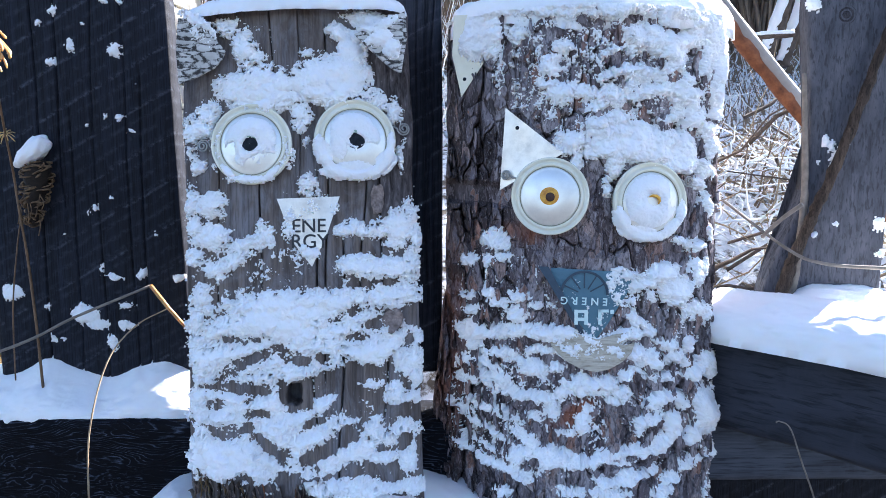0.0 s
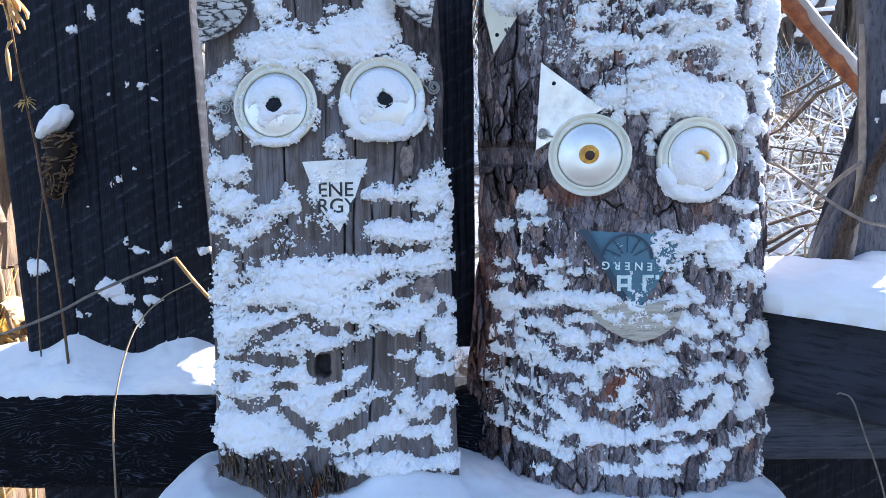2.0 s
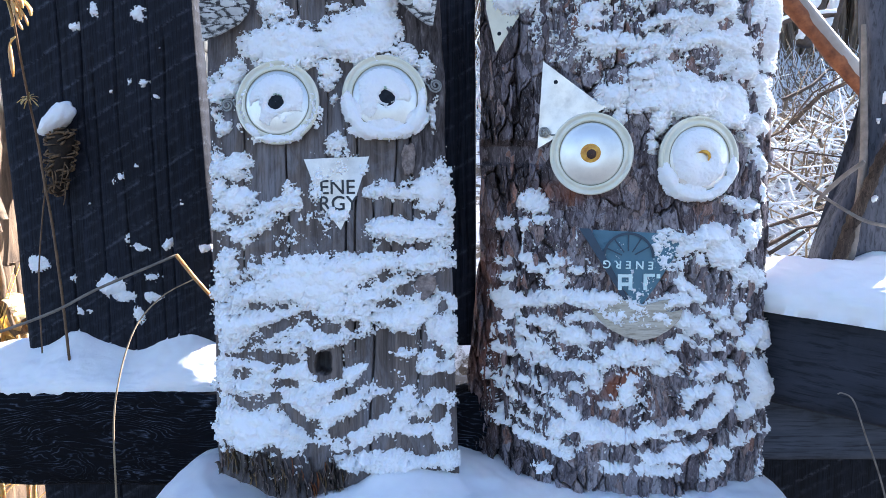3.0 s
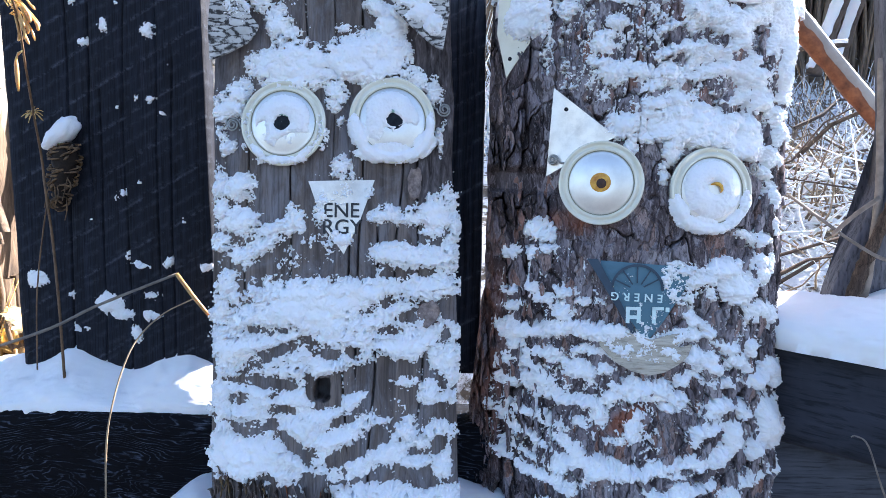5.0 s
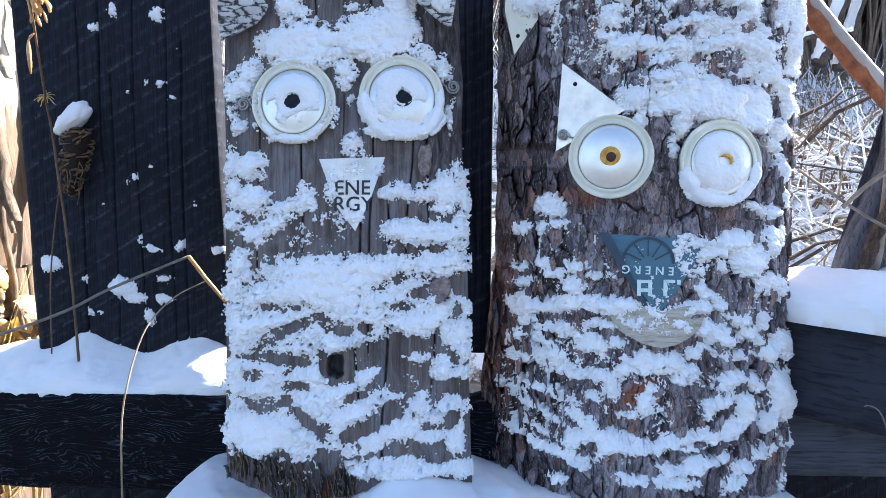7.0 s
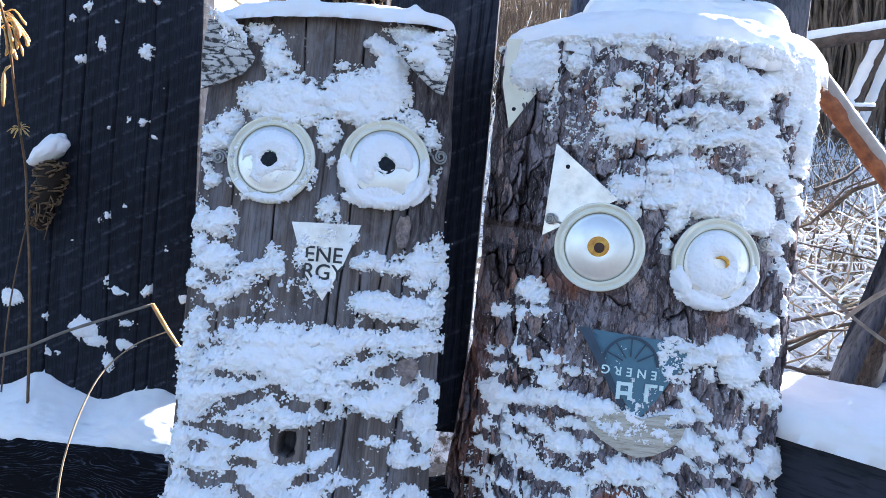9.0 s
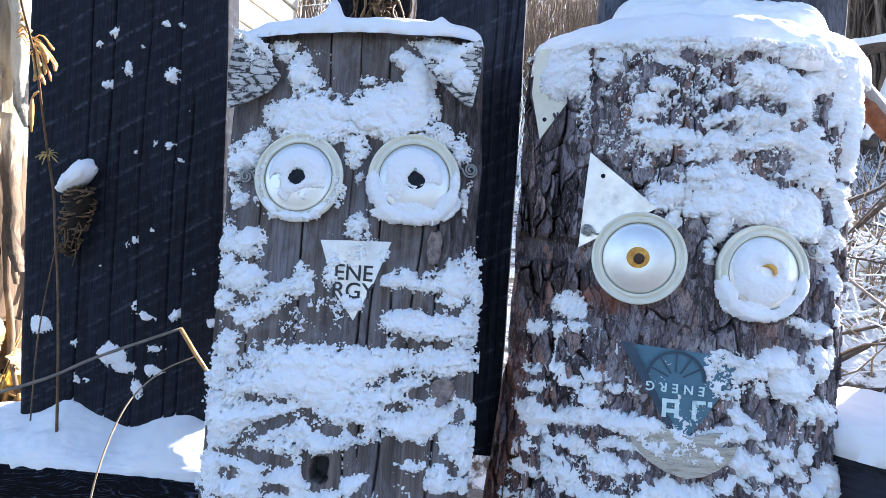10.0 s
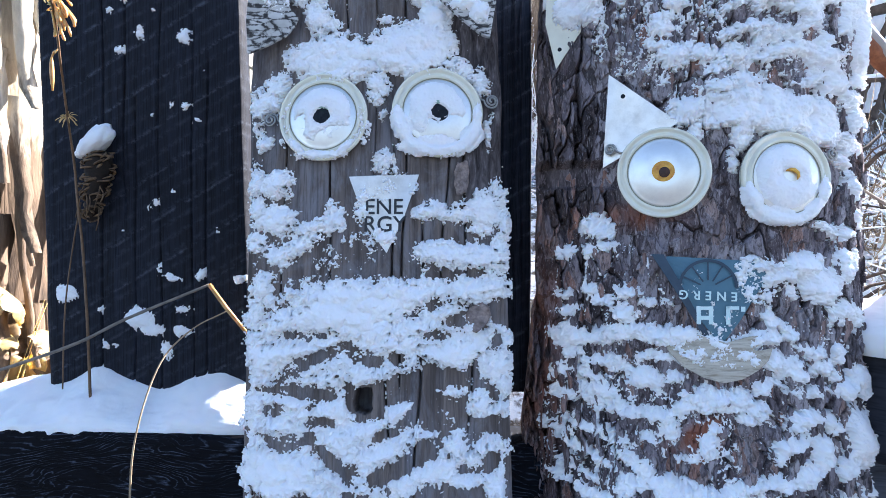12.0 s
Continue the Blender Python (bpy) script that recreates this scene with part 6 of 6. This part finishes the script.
specks = Drift(271, 0.008, 0.8)
specks.spread, specks.swell = 1.08, 0.0004
specks.dab(-0.525, 1.459, 0.0083, 0.0069, 0); specks.dab(-0.546, 1.441, 0.0048, 0.0041, 0); specks.dab(-0.505, 1.411, 0.0062, 0.0083, 0)
specks.dab(-0.446, 1.405, 0.0083, 0.0110, 0); specks.dab(-0.533, 1.390, 0.0062, 0.0055, 0); specks.dab(-0.488, 1.441, 0.0028, 0.0028, 0)
specks.dab(-0.420, 1.361, 0.0034, 0.0034, 0); specks.dab(-0.464, 1.317, 0.0034, 0.0041, 0); specks.dab(-0.444, 1.315, 0.0048, 0.0048, 0)
specks.dab(-0.427, 1.298, 0.0041, 0.0034, 0); specks.dab(-0.489, 1.304, 0.0028, 0.0028, 0); specks.dab(-0.494, 1.185, 0.0041, 0.0062, 0)
specks.dab(-0.485, 1.192, 0.0041, 0.0048, 0); specks.dab(-0.460, 1.205, 0.0034, 0.0034, 0); specks.dab(-0.530, 1.154, 0.0021, 0.0021, 0)
specks.dab(-0.401, 1.154, 0.0034, 0.0041, 0); specks.dab(-0.424, 1.097, 0.0069, 0.0083, 0); specks.dab(-0.481, 1.105, 0.0034, 0.0055, 0)
specks.dab(-0.464, 1.094, 0.0124, 0.0048, -25); specks.dab(-0.609, 1.071, 0.0152, 0.0110, 0); specks.dab(-0.561, 1.052, 0.0048, 0.0048, 0)
specks.dab(-0.508, 1.041, 0.0193, 0.0138, -10); specks.dab(-0.489, 1.025, 0.0207, 0.0083, 0); specks.dab(-0.451, 1.024, 0.0124, 0.0069, 0)
specks.dab(-0.554, 1.006, 0.0055, 0.0055, 0); specks.dab(-0.540, 1.006, 0.0041, 0.0034, 0); specks.dab(-0.470, 1.000, 0.0083, 0.0124, 0)
specks.dab(-0.449, 1.054, 0.0083, 0.0055, 0); specks.dab(-0.375, 1.092, 0.0083, 0.0069, 0); specks.dab(-0.457, 1.470, 0.0069, 0.0041, 0)
specks.dab(-0.435, 1.468, 0.0041, 0.0028, 0)
ob = new("snow_specks", specks.mesh("snow_specks", -0.66, -0.34, 0.95, 1.48, 0.0013, lambda u, v: (np.stack([u, 0 * u + 0.9535, v], -1), np.stack([0 * u, 0 * u - 1, 0 * u], -1))))
tagged(ob, "scattered specks of snow stuck to the dark board", "snow", kind="stuff")


# ---- dry plants and sticks ----
def build_weed():
    weed = holder("dry_weed", Matrix.Translation((-0.556, 0.92, 0.93)))
    o = Vector((-0.556, 0.92, 0.93))

    def local(*pts):
        return [Vector(p) - o for p in pts]
    part("stem", tube("stem", bent(local((-0.556, 0.92, 0.94), (-0.560, 0.921, 1.04), (-0.566, 0.922, 1.13), (-0.568, 0.916, 1.185), (-0.570, 0.912, 1.24), (-0.551, 0.872, 1.287), (-0.531, 0.832, 1.333), (-0.509, 0.789, 1.380), (-0.492, 0.745, 1.421), (-0.480, 0.72, 1.445)), 60),
                      [0.0019 - 0.0008 * k / 59 for k in range(60)], WEED_STEM, 7, 0.08, 2), weed)
    part("stem", tube("stem", bent(local((-0.600, 0.93, 0.95), (-0.596, 0.93, 1.05), (-0.585, 0.93, 1.13), (-0.572, 0.928, 1.19)), 20), [0.0010] * 20, WEED_STEM, 6), weed)
    rng = random.Random(8)
    heart = Vector((-0.556, 0.934, 1.212)) - o

    def on_head(z, a, out):
        """A point on the drooping head: z runs from -1 (tip) to 1 (shoulder)."""
        r = (0.0155 + 0.0055 * z) * math.sqrt(max(0.04, 1 - z ** 4)) + out
        return heart + Vector((0.008 * z + r * math.cos(a), 0.65 * r * math.sin(a), 0.047 * z))
    core = [on_head(-0.95 + 1.9 * k / 12, 0, 0) for k in range(13)]
    middle = [heart + Vector((0.008 * (-0.95 + 1.9 * k / 12), 0.002, 0.047 * (-0.95 + 1.9 * k / 12))) for k in range(13)]
    head = part("seed_head", tube("seed_head", middle, [max(0.004, 0.85 * (c - m).length) for c, m in zip(core, middle)], HEAD_CORE, 14, 0.15, 4), weed, "brown curled dead flower head")
    curls = []
    for k in range(90):
        z, a = rng.uniform(-0.95, 0.95), rng.uniform(0, 6.28)
        turn, long_ = rng.uniform(-1.5, 1.5), rng.uniform(0.35, 0.9)
        line = []
        for i in range(7):
            s = i / 6
            bend = turn * (0.6 * s - 0.3)
            line.append(on_head(max(-1, min(1, z + long_ * (s - 0.5) * math.cos(turn) * 0.35 + 0.05 * bend)), a + long_ * (s - 0.5) * 1.6 * math.sin(turn) + 0.4 * bend, 0.0065 * math.sin(3.14 * s) - 0.001))
        curls.append(tube_arrays(line, [0.0004, 0.0011, 0.0015, 0.0016, 0.0014, 0.0010, 0.0004], 4, 0.2, k))
    for k in range(7):
        p = on_head(rng.uniform(-0.9, 0.2), rng.uniform(3.4, 6.2), 0.0)
        drop = Vector((rng.uniform(-0.012, 0.012), -0.003, -rng.uniform(0.015, 0.04)))
        curls.append(tube_arrays(bent([p, p + 0.5 * drop + Vector((rng.uniform(0.0, 0.008), -0.003, 0)), p + drop], 7), [0.0007] * 7, 4, 0.2, k))
    v, f = joined(curls)
    tagged(part("bract_tangle", mesh_of("bract_tangle", v, f, DRY_LEAF), head, "thin curled brown bracts"), kind="stuff")
    tuft = Vector((-0.516, 0.789, 1.391)) - o
    tails = []
    for k in range(15):
        a = tuft + Vector((rng.uniform(-0.004, 0.004), rng.uniform(-0.004, 0.004), rng.uniform(-0.006, 0.012)))
        out = Vector((rng.uniform(0.008, 0.030), rng.uniform(-0.012, 0.008), -rng.uniform(0.004, 0.030)))
        tails.append(tube_arrays(bent([a, a + 0.5 * out + Vector((0, 0, 0.008)), a + out, a + out + Vector((rng.uniform(-0.003, 0.004), 0, -rng.uniform(0.004, 0.012)))], 9), [0.0005, 0.0007, 0.0008, 0.0009, 0.0011, 0.0014, 0.0017, 0.0016, 0.0006], 5, 0.2, k))
    for k in range(9):
        a = tuft + Vector((rng.uniform(-0.003, 0.003), rng.uniform(-0.003, 0.003), rng.uniform(0, 0.02)))
        out = Vector((-rng.uniform(0.006, 0.024), rng.uniform(-0.01, 0.01), rng.uniform(-0.008, 0.022)))
        tails.append(tube_arrays(bent([a, a + 0.6 * out + Vector((0, 0, 0.006)), a + out], 7), [0.0006, 0.0007, 0.0009, 0.0011, 0.0012, 0.0010, 0.0004], 5, 0.2, k + 40))
    side = Vector((-0.522, 0.813, 1.352)) - o
    tails.append(tube_arrays(bent([side, side + Vector((-0.006, 0, -0.006)), side + Vector((-0.009, 0.002, -0.016)), side + Vector((-0.008, 0.002, -0.045))], 10), [0.0007, 0.0012, 0.0016, 0.0012, 0.0012, 0.0018, 0.0026, 0.0028, 0.0024, 0.0010], 6, 0.2, 71))
    knot = Vector((-0.551, 0.872, 1.289)) - o
    for k in range(22):
        out = Vector((rng.uniform(-1, 1), rng.uniform(-1, 1), rng.uniform(-0.7, 0.9))).normalized() * rng.uniform(0.006, 0.014)
        tails.append(tube_arrays(bent([knot, knot + 0.6 * out, knot + out + Vector((0, 0, -0.003))], 6), [0.0005] * 6, 4, 0.2, k + 90))
    v, f = joined(tails)
    tagged(part("plume", mesh_of("plume", v, f, STRAW), weed, "golden drooping seed plume"), kind="stuff")
    tagged(weed, "tall dead weed with curled brown head and golden plume", "weed")
    # snow on the dead flower
    bm = bmesh.new()
    bmesh.ops.create_icosphere(bm, subdivisions=4, radius=1)
    for q in bm.verts:
        c = q.co
        k = 1 + 0.13 * noise.fractal(c * 2.2, 0.8, 2.0, 6)
        x, y, z = c.x * 0.0235 * k, c.y * 0.017 * k, c.z * 0.025 * k
        q.co = (x + 0.006 * c.z, y, z * (1.0 if z > 0 else 0.55) + 0.4 * x)
    cap = new("snow_cap", from_bmesh("snow_cap", bm, SNOW, True))
    cap.location = (-0.555, 0.932, 1.263)
    tagged(cap, "rounded cap of snow on the dead flower head", "snow", kind="stuff")


def loose(name, pts, radii, material, label, category, n=30, sides=7, wobble=0.08, seed=0):
    line = bent(pts, n)
    start = Vector(pts[0])
    rr = [radii[0] + (radii[1] - radii[0]) * k / (n - 1) for k in range(n)]
    ob = new(name, tube(name, [p - start for p in line], rr, material, sides, wobble, seed))
    ob.location = start
    return tagged(ob, label, category)


build_weed()


def leaf_sheet(parent, m, size, curl, seed, material=None):
    """A dead leaf rolled up along its rib, with a ragged wavy rim."""
    n = 18
    s, t = np.meshgrid(np.linspace(-1, 1, n), np.linspace(0, 1, n))
    w = size * (0.15 + 0.85 * np.sin(np.clip(t * 1.05, 0, 1) * math.pi) ** 0.6) * (1 + 0.18 * vnoise(t * 7, np.sign(s) * 3, seed))
    a = s * curl * (0.7 + 0.5 * t)
    r = w / np.maximum(curl, 0.3)
    x = r * np.sin(a) + 0.06 * size * vnoise(s * 3, t * 4, seed + 1)
    y = -r * (1 - np.cos(a)) + 0.10 * size * vnoise(s * 4 + 5, t * 5, seed + 2)
    z = size * 1.9 * (np.sin(1.9 * t) / 1.9)
    y = y - size * 1.9 * (1 - np.cos(1.9 * t)) / 1.9 + 0.03 * size * np.sin(t * 34) * np.abs(s)
    front = np.stack([x, y, z], -1).reshape(-1, 3)
    f = grid_faces(n, n)
    ob = part("leaf", mesh_of("leaf", np.concatenate([front, front + (0, 0.0007, 0.0003)]), np.concatenate([f, f[:, ::-1] + n * n]), material or STRAW), parent)
    ob.matrix_local = m
    return ob


def build_dead_leaves():
    """Curled golden leaves on broken stems beside the post."""
    plant = holder("dead_plant", Matrix.Translation((-0.80, 1.15, 0.02)))
    rng = random.Random(61)
    for k, (x, y, z, size, curl, rx, ry, rz) in enumerate(((0.022, 0.0, 0.955, 0.030, 1.9, 30, 60, 20), (-0.020, -0.01, 0.985, 0.034, 1.5, -20, 40, -30), (-0.045, 0.0, 1.000, 0.030, 2.2, 10, -50, 60),
                                                          (0.000, 0.01, 0.935, 0.032, 1.6, 160, 20, 10), (-0.050, -0.02, 0.940, 0.034, 1.8, 150, -30, 40), (0.030, 0.02, 0.930, 0.026, 2.0, 170, 50, -20), (-0.08, 0.0, 0.96, 0.035, 1.7, 40, 10, 50))):
        leaf_sheet(plant, pose(x, y, z, rx, ry, rz), 1.35 * size, curl, 700 + k)
    for k in range(14):
        where = pose(rng.uniform(-0.16, 0.05), rng.uniform(-0.02, 0.06), rng.uniform(0.80, 1.02), rng.uniform(0, 180), rng.uniform(-60, 60), rng.uniform(-60, 60))
        leaf_sheet(plant, where, rng.uniform(0.030, 0.046), rng.uniform(1.4, 2.2), 720 + k, WEED_STEM if k % 2 else DRY_STALK)
    for k in range(9):
        top = Vector((rng.uniform(-0.09, 0.04), rng.uniform(-0.03, 0.03), rng.uniform(0.86, 1.0)))
        foot = Vector((top.x + rng.uniform(-0.12, 0.10), rng.uniform(-0.04, 0.06), 0.0))
        part("stem", tube("stem", bent([foot, (foot + top) / 2 + Vector((rng.uniform(-0.03, 0.03), 0, 0)), top], 12), [rng.uniform(0.002, 0.0045)] * 12, STRAW, 6, 0.15, k), plant)
    tagged(plant, "dead plant with curled golden leaves in the sun", "dead plant")


build_dead_leaves()
stalk = loose("bent_stalk", [(-0.90, 0.89, 0.905), (-0.599, 0.90, 1.000), (-0.50, 0.91, 1.045), (-0.398, 0.918, 1.087)], (0.0022, 0.0018), GREY_STALK, "broken grey stalk bent over across the board", "stalk")
tip = Vector((-0.398, 0.918, 1.087)) - stalk.location
part("broken_end", tube("broken_end", [tip, tip + Vector((0.026, -0.01, -0.028)), tip + Vector((0.055, -0.02, -0.056))], [0.0026, 0.0028, 0.0022], STRAW, 7, 0.1), stalk, "sunlit split end")
loose("grass_stem", [(-0.462, 0.845, 0.70), (-0.459, 0.84, 0.821), (-0.453, 0.842, 0.914), (-0.444, 0.88, 0.992), (-0.423, 0.92, 1.030), (-0.379, 0.93, 1.054)], (0.0014, 0.0008), GOLD_STALK, "thin golden grass stem arching over the rail", "grass", 40)
loose("twig", [(0.389, 0.95, 1.201), (0.450, 0.90, 1.144), (0.489, 0.88, 1.124), (0.557, 0.85, 1.121), (0.70, 0.80, 1.12)], (0.0018, 0.0028), GREY_STALK, "thin bare twig crossing in front of the grey board", "twig", 30)
loose("twig", [(0.425, 0.905, 1.155), (0.436, 0.88, 1.180), (0.452, 0.86, 1.201)], (0.0026, 0.003), GREY_STALK, "short broken grey twig", "twig", 12)
loose("twig", [(0.395, 0.78, 0.947), (0.400, 0.78, 0.948), (0.413, 0.78, 0.939), (0.428, 0.78, 0.900), (0.448, 0.78, 0.848), (0.47, 0.78, 0.77)], (0.0007, 0.0012), GREY_STALK, "thin twig hanging by the lower rail", "twig", 20)
loose("dark_stick", [(0.470, 0.955, 1.040), (0.500, 0.958, 1.130), (0.543, 0.955, 1.244), (0.598, 0.950, 1.418), (0.66, 0.945, 1.60)], (0.0085, 0.0055), DARK_STICK, "rotten dark stick leaning on the grey board", "stick", 60, 10, 0.28)
loose("splinter", [(0.490, 0.968, 1.000), (0.506, 0.970, 1.10), (0.512, 0.970, 1.20), (0.507, 0.971, 1.30), (0.500, 0.968, 1.376)], (0.007, 0.003), GREY_STALK, "long split sliver of wood along the board's edge", "splinter", 30, 8, 0.1)
pole = loose("fallen_pole", [(0.36, 1.32, 1.715), (0.526, 1.30, 1.521), (0.660, 1.30, 1.368), (0.95, 1.28, 1.05), (1.35, 1.26, 0.55)], (0.016, 0.018), GREY_POLE, "stripped grey pole with orange bark underneath", "pole", 30, 12, 0.06)
under_side = [Vector(p) + Vector((-0.007, -0.004, -0.0095)) for p in bent([(0.40, 1.32, 1.668), (0.526, 1.30, 1.521), (0.660, 1.30, 1.368), (0.95, 1.28, 1.05)], 26)]
part("bark_strip", tube("bark_strip", [p - pole.location for p in under_side], [0.0135 + 0.0012 * math.sin(k * 1.7) + 0.001 * math.sin(k * 0.7) for k in range(26)], ORANGE_BARK, 9, 0.12), pole, "orange inner bark")


def build_vines():
    rng = random.Random(77)
    vines = holder("dry_vines", Matrix.Translation((-0.235, 1.215, 1.53)))
    for k in range(22):
        x = rng.gauss(0, 0.024)
        line = [Vector((x, rng.uniform(-0.012, 0.004), 0.30))]
        for i in range(14):
            line.append(Vector((0.86 * line[-1].x + rng.uniform(-0.022, 0.022), rng.uniform(-0.016, 0.006), line[-1].z - rng.uniform(-0.004, 0.048))))
        part("vine", tube("vine", bent(line, 44), [0.0024 - 0.0010 * i / 43 for i in range(44)], DRY_STALK if k % 4 == 0 else DRY_LEAF, 5, 0.25, k), vines)
    for k in range(26):
        where = pose(rng.gauss(0, 0.022), rng.uniform(-0.016, 0.0), rng.uniform(-0.02, 0.28), rng.uniform(0, 180), rng.uniform(-80, 80), rng.uniform(-60, 60))
        leaf_sheet(vines, where, rng.uniform(0.008, 0.016), rng.uniform(1.6, 2.4), 760 + k, WEED_STEM if k % 3 == 0 else DRY_LEAF)
    tagged(vines, "tangle of dry brown vines and curled leaves on the fence", "vines")


build_vines()


def build_far_logs():
    for pts, r, label in ((((1.25, 4.5, 2.31), (1.708, 4.5, 2.422), (2.314, 4.5, 2.558), (3.0, 4.5, 2.70)), 0.045, "fallen dark trunk under a line of snow"),
                          (((2.20, 4.8, 1.95), (2.269, 4.8, 2.162), (2.413, 4.8, 2.602)), 0.05, "leaning dead trunk coated in snow"),
                          (((2.42, 5.0, 1.95), (2.486, 5.0, 2.183), (2.621, 5.0, 2.68)), 0.045, "leaning dead trunk coated in snow"),
                          (((1.45, 3.5, 1.84), (1.558, 3.5, 1.88), (1.746, 3.5, 1.893)), 0.016, "fallen branch carrying snow")):
        log = loose("fallen_log", pts, (r, r * 0.8), TRUNK_BARK, label, "log", 20, 9, 0.12, 7)
        line = [p - log.location + Vector((-0.25 * r, -0.1 * r, 0.75 * r)) for p in bent(pts, 20)]
        part("snow_crust", tube("snow_crust", line, [0.8 * r] * 20, SNOW, 9, 0.15, 3), log, "snow lying along the trunk")


build_far_logs()

d = Drift(281, 0.007, 0.8)
d.dab(0.511, 1.471, 0.0097, 0.0110, 0); d.dab(0.506, 1.466, 0.0055, 0.0069, 0); d.dab(0.581, 1.541, 0.0097, 0.0097, 20)
d.dab(0.553, 1.260, 0.0062, 0.0193, -25); d.dab(0.546, 1.275, 0.0041, 0.0069, 0); d.dab(0.537, 1.284, 0.0034, 0.0055, 0)
d.dab(0.529, 1.254, 0.0028, 0.0041, 0); d.dab(0.617, 1.168, 0.0083, 0.0097, 0); d.dab(0.620, 1.126, 0.0062, 0.0062, 0)
d.dab(0.531, 1.151, 0.0028, 0.0028, 0); d.dab(0.560, 1.166, 0.0021, 0.0021, 0)
ob = new("snow_specks", d.mesh("snow_specks", 0.49, 0.64, 1.02, 1.60, 0.0014, lambda u, v: (np.stack([u, 0.9725 - 0.105 * (u - 0.508), v], -1), np.stack([0 * u, 0 * u - 1, 0 * u], -1))))
tagged(ob, "specks of snow stuck to the grey board", "snow", kind="stuff")
snow_ridge("drifted_snow", pose(0.565, 0.945, 1.035, 0, 0, -6), 0.16, 0.06, 0.025, "snow drifted against the foot of the grey board", 307, 0.03, 0.6, 4, 0.006, 0.004)
